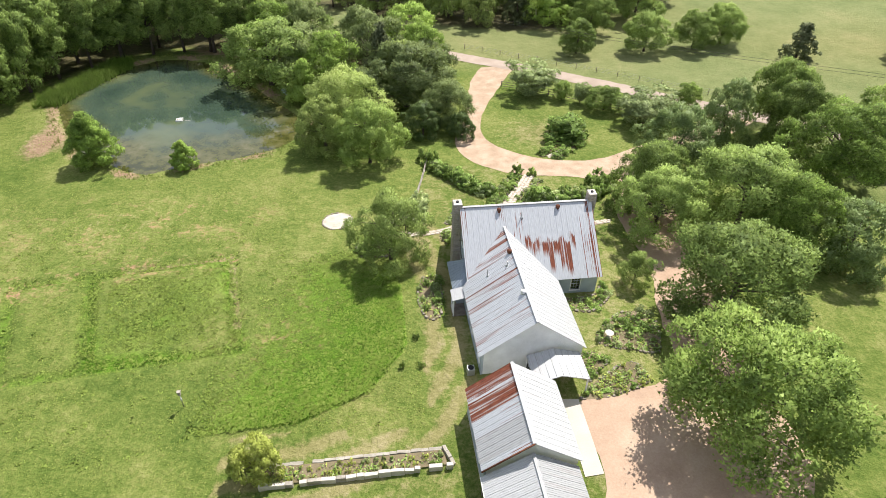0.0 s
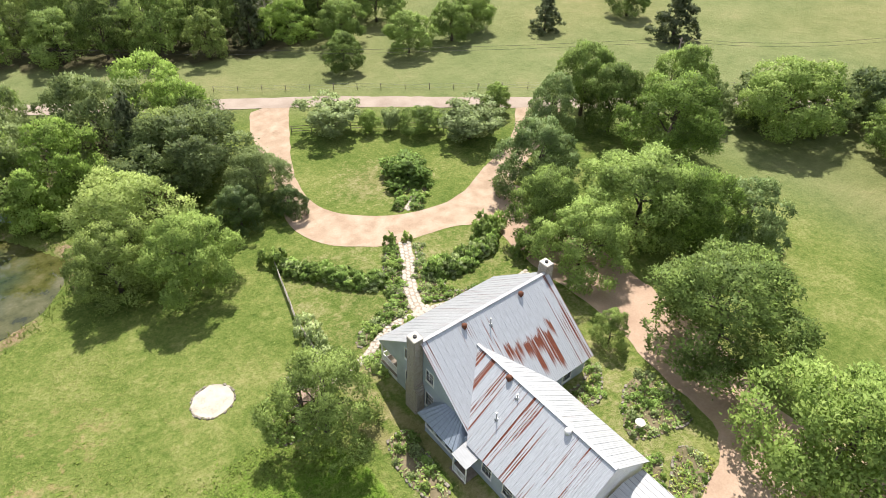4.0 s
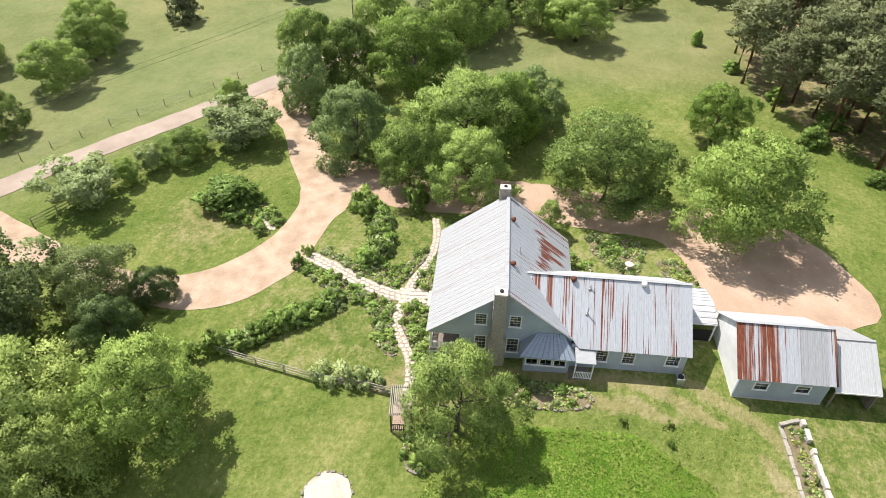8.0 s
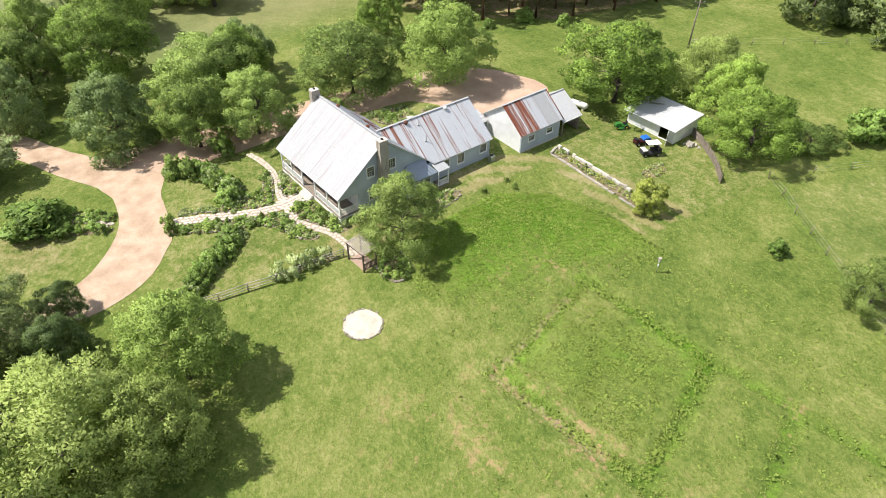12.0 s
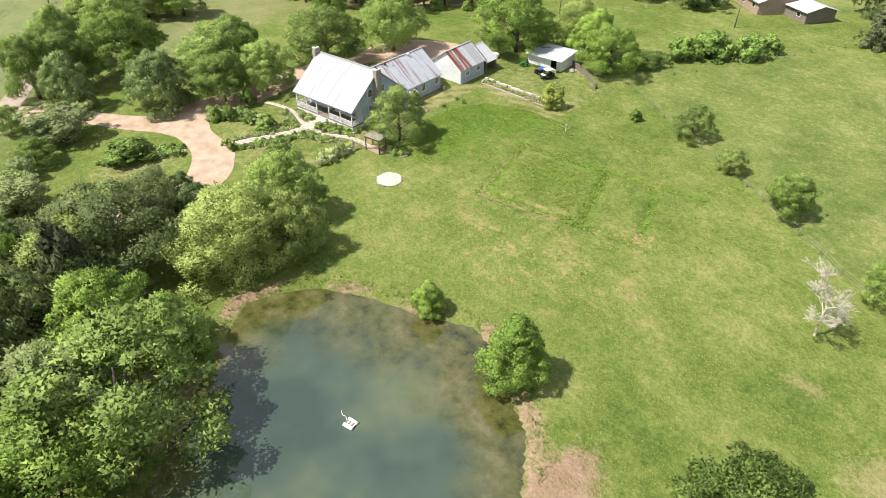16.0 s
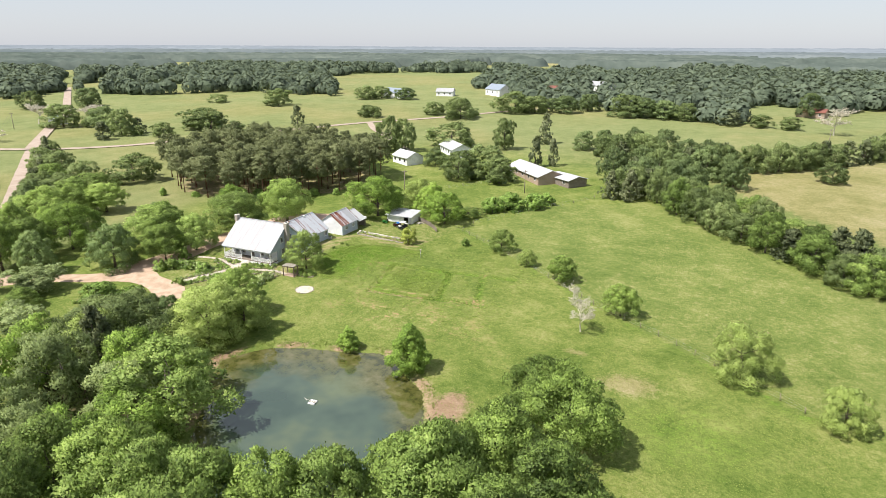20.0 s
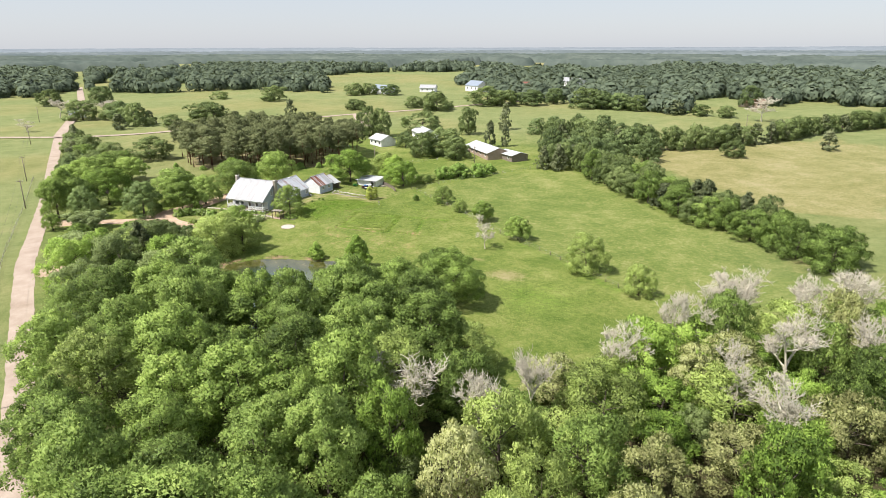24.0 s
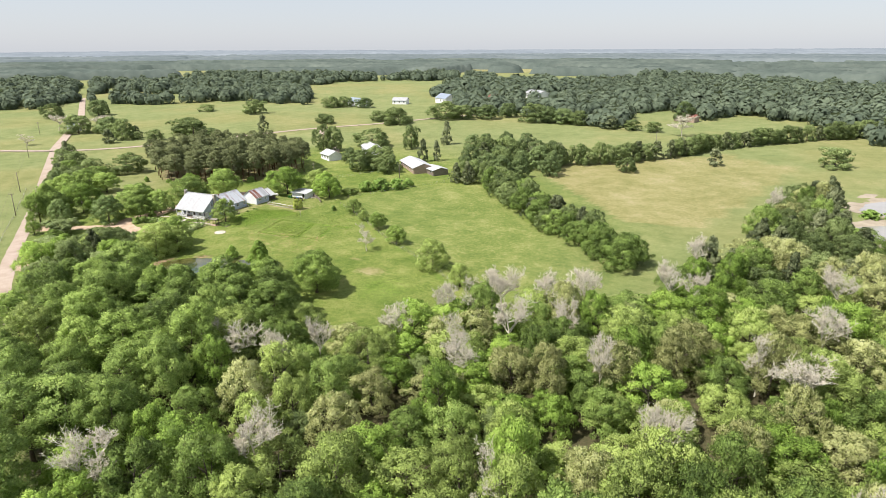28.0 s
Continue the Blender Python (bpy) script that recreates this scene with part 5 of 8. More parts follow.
def roof_slope(parent, start, along, down, count, width, lengths, pick):
    """A slope of sheets: start is its top corner; along and down are unit directions; lengths(u) is the slope's length at u."""
    along, down = Vector(along).normalized(), Vector(down).normalized()
    up = along.cross(-down)
    m3 = Matrix((along, -down, up)).transposed().to_4x4()
    if up.z < 0:
        raise ValueError("slope faces down")
    cache = {}
    for i in range(count):
        l0, l1 = lengths(i * width), lengths((i + 1) * width)
        if max(l0, l1) < 0.05:
            continue
        material = pick(i)
        key = (round(l0, 2), round(l1, 2), material.name)
        if key not in cache:
            cache[key] = sheet_mesh("roof_sheet", width, max(l0, 0.01), max(l1, 0.01))
            cache[key].materials.append(material)
        ob = new("roof_sheet", cache[key])
        hold(ob, parent)
        ob.matrix_basis = Matrix.Translation(Vector(start) + along * (i * width)) @ m3
    return cache


def window_unit(parent, m, u, v, w, h, cols=2, rows=3, casing=0.1):
    """A white window in a wall's plane: casing, panes and glazing bars."""
    bm = bmesh.new()
    for u0, u1, v0, v1 in ((u - w / 2 - casing, u + w / 2 + casing, v + h / 2, v + h / 2 + casing), (u - w / 2 - casing, u + w / 2 + casing, v - h / 2 - casing, v - h / 2), (u - w / 2 - casing, u - w / 2, v - h / 2, v + h / 2), (u + w / 2, u + w / 2 + casing, v - h / 2, v + h / 2)):
        box(bm, u0, u1, v0, v1, -0.12, 0.035, m)
    f = part("window", bm, WHITE, parent, "white-framed sash window")
    part("sill", box(bmesh.new(), u - w / 2 - casing - 0.04, u + w / 2 + casing + 0.04, v - h / 2 - casing - 0.05, v - h / 2 - casing, -0.02, 0.09, m), WHITE, f)
    part("meeting_rail", box(bmesh.new(), u - w / 2, u + w / 2, v - 0.025, v + 0.025, -0.09, -0.03, m), WHITE, f)
    for i in range(1, cols + 1):
        x = u - w / 2 + w * i / (cols + 1)
        part("glazing_bar", box(bmesh.new(), x - 0.012, x + 0.012, v - h / 2, v + h / 2, -0.08, -0.045, m), WHITE, f)
    for i in range(1, rows + 1):
        z = v - h / 2 + h * i / (rows + 1)
        if abs(z - v) > 0.05:
            part("glazing_bar", box(bmesh.new(), u - w / 2, u + w / 2, z - 0.012, z + 0.012, -0.081, -0.046, m), WHITE, f)
    part("pane", box(bmesh.new(), u - w / 2, u + w / 2, v - h / 2, v + h / 2, -0.072, -0.062, m), GLASS, f)
    return f


XW, XE, YF, YB, FLOOR = -6.95, 6.95, 3.2, -6.7, 1.2
W = plane_x(XW)
gable = [(YB, FLOOR), (YF, FLOOR), (YF, 4.35), (5.95, 4.35), (5.95, main_roof(5.95) - 0.12), (RIDGE_Y, RIDGE_Z - 0.15), (YB, main_roof(YB) - 0.12)]
GABLE_WINDOWS = [(1.38, 6.55, 0.9, 1.2), (-1.6, 6.55, 0.9, 1.2), (1.3, 3.6, 0.9, 1.6), (-1.58, 3.5, 0.95, 1.65)]
part("wall", slab(gable, [rect(*g) for g in GABLE_WINDOWS], 0.2, W), SIDING, house, "grey-blue lap siding gable")
for g in GABLE_WINDOWS:
    window_unit(house, W, *g)
E_ = plane_x(XE, 1)
part("wall", slab(gable, [rect(*g) for g in GABLE_WINDOWS[:2]], 0.2, E_), SIDING, house, "grey-blue lap siding gable")
for g in GABLE_WINDOWS[:2]:
    window_unit(house, E_, *g)
FRONT = [(-4.6, 3.4, 0.95, 1.7), (-2.3, 3.4, 0.95, 1.7), (3.2, 3.4, 0.95, 1.7), (5.2, 3.4, 0.95, 1.7)]
DOOR = (0.5, 3.15, 1.0, 2.1)
F_ = plane_y(YF)
part("wall", slab([(XW + 0.2, FLOOR), (XE - 0.2, FLOOR), (XE - 0.2, 4.9), (XW + 0.2, 4.9)], [rect(*g) for g in FRONT + [DOOR]], 0.2, F_), WHITE_SIDING, house, "pale siding behind the front porch")
for g in FRONT:
    window_unit(house, F_, *g)
d = part("door", box(bmesh.new(), DOOR[0] - 0.5, DOOR[0] + 0.5, 2.1, 4.2, -0.12, -0.06, F_), WOOD, house, "brown wooden front door")
part("door_frame", box(box(box(bmesh.new(), -0.1, 0.0, 2.1, 4.3, -0.15, 0.03, F_), 1.0, 1.1, 2.1, 4.3, -0.15, 0.03, F_), 0.0, 1.0, 4.2, 4.3, -0.15, 0.03, F_), WHITE, d)
B_ = plane_y(YB, -1)
BACKW = [(4.6, 3.5, 0.95, 1.5)]
part("wall", slab([(XW + 0.2, FLOOR), (XE - 0.2, FLOOR), (XE - 0.2, 4.9), (XW + 0.2, 4.9)], [rect(*g) for g in BACKW], 0.2, B_), SIDING, house)
for g in BACKW:
    window_unit(house, B_, *g)
part("attic_floor", bx(XW + 0.2, XE - 0.2, YB + 0.2, YF - 0.2, 4.85, 5.0), WOOD, house)
part("floor", bx(XW + 0.2, XE - 0.2, YB + 0.2, YF - 0.2, 1.9, 2.08), WOOD, house)

# roofs
slope_f = math.hypot(EAVE_F - RIDGE_Y, RIDGE_Z - EAVE_Z)
down_f, down_b = (0, EAVE_F - RIDGE_Y, EAVE_Z - RIDGE_Z), (0, EAVE_B - RIDGE_Y, EAVE_Z - RIDGE_Z)
roof = part("roof", bx(-7.25, 7.25, RIDGE_Y - 0.16, RIDGE_Y + 0.16, RIDGE_Z + 0.02, RIDGE_Z + 0.07), ROOF_WHITE, house, "ridge cap of the main roof")
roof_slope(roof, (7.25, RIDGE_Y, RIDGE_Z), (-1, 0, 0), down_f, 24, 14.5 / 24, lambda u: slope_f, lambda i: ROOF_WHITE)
RUSTY = {11: ROOF_RUST_LOW, 12: ROOF_RUST_LOW, 13: ROOF_RUST_LOW, 14: ROOF_RUST_LOW, 15: ROOF_RUST_DEEP, 16: ROOF_RUST_LOW, 17: ROOF_RUST_DEEP, 18: ROOF_RUST_DEEP, 19: ROOF_RUST_LOW}
RUSTY.update({i: ROOF_STREAK for i in (0, 6, 7, 9, 10, 21, 22, 23)})
slope_b = math.hypot(EAVE_B - RIDGE_Y, RIDGE_Z - EAVE_Z)
roof_slope(roof, (-7.25, RIDGE_Y, RIDGE_Z), (1, 0, 0), down_b, 24, 14.5 / 24, lambda u: slope_b, lambda i: RUSTY.get(i, ROOF_PLAIN))
# boards under the sheets close the roof
for y0, y1 in ((RIDGE_Y, EAVE_F - 0.05), (RIDGE_Y, EAVE_B + 0.05)):
    bm = bmesh.new()
    vs = [bm.verts.new((x, y, main_roof(y) - dz)) for dz in (0.015, 0.10) for x, y in ((-7.2, y0), (7.2, y0), (7.2, y1), (-7.2, y1))]
    for q in ((0, 1, 2, 3), (7, 6, 5, 4), (0, 4, 5, 1), (1, 5, 6, 2), (2, 6, 7, 3), (3, 7, 4, 0)):
        bm.faces.new([vs[i] for i in q])
    bmesh.ops.recalc_face_normals(bm, faces=bm.faces)
    part("roof_boards", bm, WHITE, roof)

# wing
WX0, WX1, WRX, WRZ, WN = -7.75, 2.4, -2.65, 8.5, -17.0
wing_z = lambda x: WRZ - (WRZ - 4.65) * abs(x - WRX) / (WRX - WX0 if x < WRX else WX1 - WRX)


def valley(x):
    """How far south the wing's roof reaches at x: where it meets the main roof."""
    return RIDGE_Y - (RIDGE_Z - wing_z(x)) / (RIDGE_Z - EAVE_Z) * (RIDGE_Y - EAVE_B)


wroof = part("roof", bx(WRX - 0.15, WRX + 0.15, WN, valley(WRX), WRZ + 0.03, WRZ + 0.08), ROOF_WHITE, house, "ridge cap of the wing roof")
n_w = 24
wid = (valley(WRX) - WN) / n_w


def wing_len(side):
    run = (WRX - WX0) if side < 0 else (WX1 - WRX)
    full = math.hypot(run, WRZ - 4.65)

    def f(u):
        y = WN + u
        lo = valley(WX0 if side < 0 else WX1)
        return full if y <= lo else max(0.0, full * (valley(WRX) - y) / (valley(WRX) - lo))
    return f


wing_pick = lambda i: (ROOF_STREAK, ROOF_PLAIN, ROOF_STREAK, ROOF_STREAK, ROOF_PLAIN, ROOF_STREAK)[i % 6] if i < 19 else (ROOF_RUST, ROOF_STREAK)[i % 2]
lw, le = wing_len(-1), wing_len(1)
total = valley(WRX) - WN
roof_slope(wroof, (WRX, valley(WRX), WRZ), (0, -1, 0), (WX0 - WRX, 0, 4.65 - WRZ), n_w, wid, lambda u: lw(total - u), lambda i: wing_pick(n_w - 1 - i))
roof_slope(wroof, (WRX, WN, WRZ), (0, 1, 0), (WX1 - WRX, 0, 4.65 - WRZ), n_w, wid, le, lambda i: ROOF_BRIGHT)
for x1 in (WX0 + 0.05, WX1 - 0.05):
    bm = bmesh.new()
    top = [(WRX, WN + 0.05), (WRX, valley(WRX)), (x1, valley(x1)), (x1, WN + 0.05)]
    vs = [bm.verts.new((x, y, wing_z(x) - dz)) for dz in (0.015, 0.10) for x, y in top]
    for q in ((0, 1, 2, 3), (7, 6, 5, 4), (0, 4, 5, 1), (1, 5, 6, 2), (2, 6, 7, 3), (3, 7, 4, 0)):
        bm.faces.new([vs[i] for i in q])
    bmesh.ops.recalc_face_normals(bm, faces=bm.faces)
    part("roof_boards", bm, WHITE, wroof)
WW = plane_x(-7.45)
WINGW = [(-9.45, 3.62, 0.95, 1.3), (-11.8, 3.62, 0.95, 1.3), (-15.6, 3.7, 1.05, 1.1)]
part("wall", slab([(-16.75, 1.4), (YB, 1.4), (YB, 4.72), (-16.75, 4.72)], [rect(*g) for g in WINGW], 0.2, WW), SIDING, house, "grey-blue lap siding of the wing")
for g in WINGW:
    window_unit(house, WW, *g)
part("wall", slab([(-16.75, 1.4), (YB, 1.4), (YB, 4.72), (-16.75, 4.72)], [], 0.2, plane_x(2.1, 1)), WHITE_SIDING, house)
part("wall", slab([(-7.25, 1.4), (1.9, 1.4), (1.9, wing_z(1.9) - 0.12), (WRX, WRZ - 0.14), (-7.25, wing_z(-7.25) - 0.12)], [], 0.2, plane_y(-16.75, -1)), WHITE_SIDING, house, "pale siding of the wing gable")
part("foundation", bx(-7.5, 2.15, -16.8, YB, 0.6, 1.45), CONCRETE, house)
part("foundation", bx(XW - 0.03, XE + 0.03, YB - 0.03, YF, 0.2, 1.25), CONCRETE, house)

# chimneys of laid stone
def chimney(x, y, z0, shoulder, z1, w0, w1, d):
    ch = part("chimney", bx(x - d / 2 + 0.06, x + d / 2 - 0.06, y - w1 / 2 + 0.06, y + w1 / 2 - 0.06, z0, z1 - 0.02), STONE, house, "tall chimney of rough tan stone")
    rnd = random.Random(int(x * 10))
    shapes = []
    for k in range(5):
        bm = box(bmesh.new(), -0.5, 0.5, -0.5, 0.5, -0.5, 0.5, bevel=0.06)
        me = bpy.data.meshes.new("stone")
        bm.to_mesh(me)
        bm.free()
        me.materials.append(STONE)
        shapes.append(me)
    z = z0
    while z < z1 - 0.05:
        hgt = min(rnd.uniform(0.26, 0.36), z1 - z)
        w = w0 if z < shoulder else w0 + (w1 - w0) * min(1, (z - shoulder) / 0.7)
        for face in range(4):
            span = w if face < 2 else d
            u = -span / 2
            while u < span / 2 - 0.02:
                l = min(rnd.uniform(0.3, 0.55), span / 2 - u)
                if span / 2 - u - l < 0.15:
                    l = span / 2 - u
                o = new("stone", rnd.choice(shapes))
                hold(o, ch)
                cx, cy = ((-d / 2, u + l / 2), (d / 2, u + l / 2), (u + l / 2, -w / 2), (u + l / 2, w / 2))[face]
                sx, sy = (0.16, l - 0.02) if face < 2 else (l - 0.02, 0.16)
                push = rnd.uniform(-0.02, 0.03)
                o.matrix_basis = Matrix.LocRotScale((x + cx + (math.copysign(push, cx) if face < 2 else 0), y + cy + (math.copysign(push, cy) if face > 1 else 0), z + hgt / 2), None, (sx, sy, hgt - 0.02))
                u += l
        z += hgt
    part("chimney_cap", bx(x - d / 2 - 0.05, x + d / 2 + 0.05, y - w1 / 2 - 0.05, y + w1 / 2 + 0.05, z1 - 0.02, z1 + 0.07, bevel=0.02), PALE_STONE, ch)
    part("flue", tube(bmesh.new(), [(x, y, z1), (x, y, z1 + 0.2)], [0.17, 0.16], 8), DARK, ch)


chimney(XW - 0.45, -0.12, 0.4, 4.3, 10.35, 1.45, 0.95, 0.8)
chimney(XE + 0.4, -0.2, 0.4, 4.3, 10.75, 1.45, 0.95, 0.75)

# porch along the front
part("porch_floor", bx(-6.95, 6.95, YF + 0.01, 5.9, 1.93, 2.05), WOOD, house, "grey boarded porch floor")
part("porch_skirt", box(box(box(bmesh.new(), -6.95, 6.95, 5.8, 5.88, 0.3, 1.92), -6.95, -6.87, YF, 5.8, 0.3, 1.92), 6.87, 6.95, YF, 5.8, 0.3, 1.92), WHITE, house)
part("porch_beam", bx(-6.9, 6.9, 5.66, 5.84, 4.3, 4.55), WHITE, house)
part("porch_ceiling", bx(-6.7, 6.7, YF + 0.02, 5.64, 4.5, 4.55), WHITE, house)
POSTS = [-6.8, -4.1, -1.35, 1.7, 4.3, 6.8]
for x in POSTS:
    part("porch_post", bx(x - 0.08, x + 0.08, 5.67, 5.83, 2.05, 4.3, bevel=0.015), WHITE, house)


def railing(parent, a, b, z0, z1, gap=0.13):
    a, b = Vector(a), Vector(b)
    m = Matrix.Translation((a.x, a.y, 0)) @ Matrix.Rotation(math.atan2(b.y - a.y, b.x - a.x), 4, "Z")
    L = (b - a).length
    bm = box(box(bmesh.new(), 0, L, -0.04, 0.04, z1 - 0.06, z1, m), 0, L, -0.03, 0.03, z0 + 0.08, z0 + 0.14, m)
    n = int(L / gap)
    for i in range(1, n):
        box(bm, L * i / n - 0.03, L * i / n + 0.03, -0.02, 0.02, z0 + 0.1, z1 - 0.05, m)
    return part("railing", bm, WHITE, parent)


for a, b in zip(POSTS, POSTS[1:]):
    if not (a < 0 < b):
        railing(house, (a + 0.08, 5.75), (b - 0.08, 5.75), 2.05, 3.0)
railing(house, (-6.8, YF + 0.1), (-6.8, 5.67), 2.05, 3.0)
railing(house, (6.8, YF + 0.1), (6.8, 5.67), 2.05, 3.0)
for i in range(4):
    part("porch_step", bx(-0.9, 1.3, 5.9 + 0.3 * i, 6.2 + 0.3 * i, 0.4, 1.9 - 0.2 * i, bevel=0.02), PALE_STONE, house)

# bay room on the west side
BX = -8.25
BAYW = [(-3.35, 3.35, 0.95, 1.25), (-4.58, 3.35, 0.95, 1.25), (-5.8, 3.35, 0.95, 1.25)]
BW = plane_x(BX)
part("wall", slab([(-6.65, 1.2), (-2.65, 1.2), (-2.65, 4.12), (-6.65, 4.12)], [rect(*g) for g in BAYW], 0.18, BW), SIDING, house, "grey-blue bay room wall")
for g in BAYW:
    window_unit(house, BW, *g, cols=1, rows=1)
for y, s in ((-2.65, 1), (-6.65, -1)):
    part("wall", slab([(BX + 0.18, 1.2), (XW, 1.2), (XW, 4.12), (BX + 0.18, 4.12)], [], 0.18, plane_y(y, s)), SIDING, house)
part("foundation", bx(BX - 0.03, XW, -6.7, -2.6, 0.4, 1.25), CONCRETE, house)
bm = bmesh.new()
ev = [(XW - 0.02, -2.2, 4.05), (-8.7, -2.2, 4.05), (-8.7, -7.1, 4.05), (XW - 0.02, -7.1, 4.05), (XW - 0.02, -3.7, 5.45), (XW - 0.02, -5.9, 5.45)]
vs = [bm.verts.new(p) for p in ev] + [bm.verts.new((x, y, z - 0.1)) for x, y, z in ev[:4]]
for q in ((0, 1, 4), (1, 2, 5, 4), (2, 3, 5), (6, 7, 1, 0), (7, 8, 2, 1), (8, 9, 3, 2), (9, 8, 7, 6), (0, 4, 5, 3, 9, 6)):
    bm.faces.new([vs[i] for i in q])
bmesh.ops.recalc_face_normals(bm, faces=bm.faces)
bay_roof = part("roof", bm, ROOF_BLUE, house, "blue-grey hipped roof of the bay")
for y in np.linspace(-2.6, -6.7, 9):
    part("roof_seam", tube(bmesh.new(), [(-8.68, y, 4.075), (XW - 0.04, -3.7 + (y + 2.2) * 0.449, 5.47)], [0.022, 0.022], 4), ROOF_BLUE, bay_roof)

# side entry beside the bay
bm = bmesh.new()
vs = [bm.verts.new(p) for p in ((-7.5, -7.0, 4.55), (-9.0, -7.0, 4.2), (-9.0, -8.75, 4.2), (-7.5, -8.75, 4.55), (-7.5, -7.0, 4.47), (-9.0, -7.0, 4.12), (-9.0, -8.75, 4.12), (-7.5, -8.75, 4.47))]
for q in ((0, 1, 2, 3), (7, 6, 5, 4), (0, 4, 5, 1), (1, 5, 6, 2), (2, 6, 7, 3), (3, 7, 4, 0)):
    bm.faces.new([vs[i] for i in q])
part("entry_roof", bm, ROOF_WHITE, house, "small white roof over the side entry")
part("entry_deck", bx(-8.9, -7.5, -8.6, -6.75, 0.9, 1.95), WOOD, house)
for y in (-7.1, -8.6):
    part("entry_post", bx(-8.88, -8.78, y - 0.05, y + 0.05, 1.95, 4.13), WHITE, house)
railing(house, (-8.83, -8.55), (-8.83, -7.15), 1.95, 2.85)
for i in range(3):
    part("entry_step", bx(-8.85, -7.6, -8.95 - 0.3 * i, -8.62 - 0.3 * i, 0.9, 1.75 - 0.25 * i), CONCRETE, house)

# roof fittings
def vent(x, y, z, r, material, label):
    v = part("roof_vent", tube(bmesh.new(), [(x, y, z - 0.4), (x, y, z + 0.12), (x, y, z + 0.14), (x, y, z + 0.34), (x, y, z + 0.46)], [r * 0.6, r * 0.6, r, r, r * 0.3], 12), material, house, label)
    return v


def pipe(x, y, z, h, lean=0.0):
    p = part("vent_pipe", tube(bmesh.new(), [(x, y, z - 0.3), (x + lean, y, z + h)], [0.06, 0.06], 8), STEEL, house)
    part("flashing", tube(bmesh.new(), [(x, y, z - 0.05), (x, y, z + 0.12)], [0.2, 0.09], 8), STEEL, p)


RUST_IRON = speckled("rusted_iron", [(0.3, (0.09, 0.035, 0.022)), (0.7, (0.24, 0.10, 0.06))], 2, 0.85, 12, 0.3)
vent(3.4, RIDGE_Y - 0.55, main_roof(RIDGE_Y - 0.55), 0.24, RUST_IRON, "rusted round roof vent")
vent(-3.05, RIDGE_Y - 0.55, main_roof(RIDGE_Y - 0.55), 0.24, RUST_IRON, "rusted round roof vent")
pipe(-0.7, -1.75, main_roof(-1.75), 0.75)
vent(WRX - 0.35, -6.6, wing_z(WRX - 0.35), 0.26, RUST_IRON, "rusted round roof vent")
vent(WRX - 0.35, -12.8, wing_z(WRX - 0.35), 0.28, WHITE, "white round roof vent")
pipe(-3.5, -8.1, wing_z(-3.5), 0.5)
pipe(-5.3, -7.9, wing_z(-5.3), 0.9, -0.1)

# roofed passage to the garage
bm = bmesh.new()
ev = [(-3.3, 4.35), (-0.9, 5.05), (1.75, 4.25)]
vs = [bm.verts.new((x, y, z - d)) for d in (0, 0.09) for y in (-16.97, -20.3) for x, z in ev]
for q in ((0, 1, 4, 3), (1, 2, 5, 4), (6, 9, 10, 7), (7, 10, 11, 8), (0, 3, 9, 6), (2, 8, 11, 5), (3, 4, 10, 9), (4, 5, 11, 10), (0, 6, 7, 1), (1, 7, 8, 2)):
    bm.faces.new([vs[i] for i in q])
bmesh.ops.recalc_face_normals(bm, faces=bm.faces)
passage = part("passage_roof", bm, ROOF_BRIGHT, house, "white roof over the passage to the garage")
for x in np.linspace(-3.2, 1.65, 9):
    z = 4.35 + (x + 3.3) * 0.29167 if x < -0.9 else 5.05 - (x + 0.9) * 0.30189
    part("roof_seam", tube(bmesh.new(), [(x, -16.98, z + 0.015), (x, -20.29, z + 0.015)], [0.02, 0.02], 4), ROOF_WHITE, passage)
for x in (-3.2, 1.6):
    part("passage_post", bx(x - 0.06, x + 0.06, -20.2, -20.08, 1.2, 4.25), WHITE, house)
    part("passage_post", bx(x - 0.06, x + 0.06, -17.2, -17.08, 1.2, 4.25), WHITE, house)
part("passage_floor", bx(-3.6, 1.8, -20.6, -16.82, 1.5, 2.0), CONCRETE, house)
part("screen", bx(-3.24, -3.2, -20.0, -17.2, 2.0, 3.6), DARK, house, "dark insect screen of the passage")

ac = thing("air_conditioner", (-8.3, -16.4, gz(-8.3, -16.4)), "grey outdoor air conditioner unit beside the wing", "air conditioner")
az = gz(-8.3, -16.4)
part("cabinet", bx(-8.65, -7.95, -16.75, -16.05, az - 0.05, az + 0.75, bevel=0.03), STEEL, ac)
part("fan_grille", tube(bmesh.new(), [(-8.3, -16.4, az + 0.75), (-8.3, -16.4, az + 0.79)], [0.29, 0.27], 16), DARK, ac)

# ---- garage ----
garage = thing("garage", (-5.7, -24.4, gz(-5.7, -24.4)), "pale wooden garage with a rust-streaked metal roof", "garage")
GX0, GX1, GRX, GRZ, GY0, GY1 = -9.55, -1.5, -5.7, 7.45, -20.35, -28.45
gar_z = lambda x: GRZ - (GRZ - 4.5) * abs(x - GRX) / (GRX - GX0 if x < GRX else GX1 - GRX)
groof = part("roof", bx(GRX - 0.14, GRX + 0.14, GY1, GY0, GRZ + 0.03, GRZ + 0.08), ROOF_WHITE, garage, "ridge cap of the garage roof")
roof_slope(groof, (GRX, GY0, GRZ), (0, -1, 0), (GX0 - GRX, 0, 4.5 - GRZ), 14, 8.1 / 14, lambda u: math.hypot(GRX - GX0, GRZ - 4.5),
           lambda i: ROOF_RUST if i in (0, 1, 3, 4, 5) else ROOF_STREAK if i in (2, 6, 7, 13) else ROOF_PLAIN if i == 8 else ROOF_WHITE)
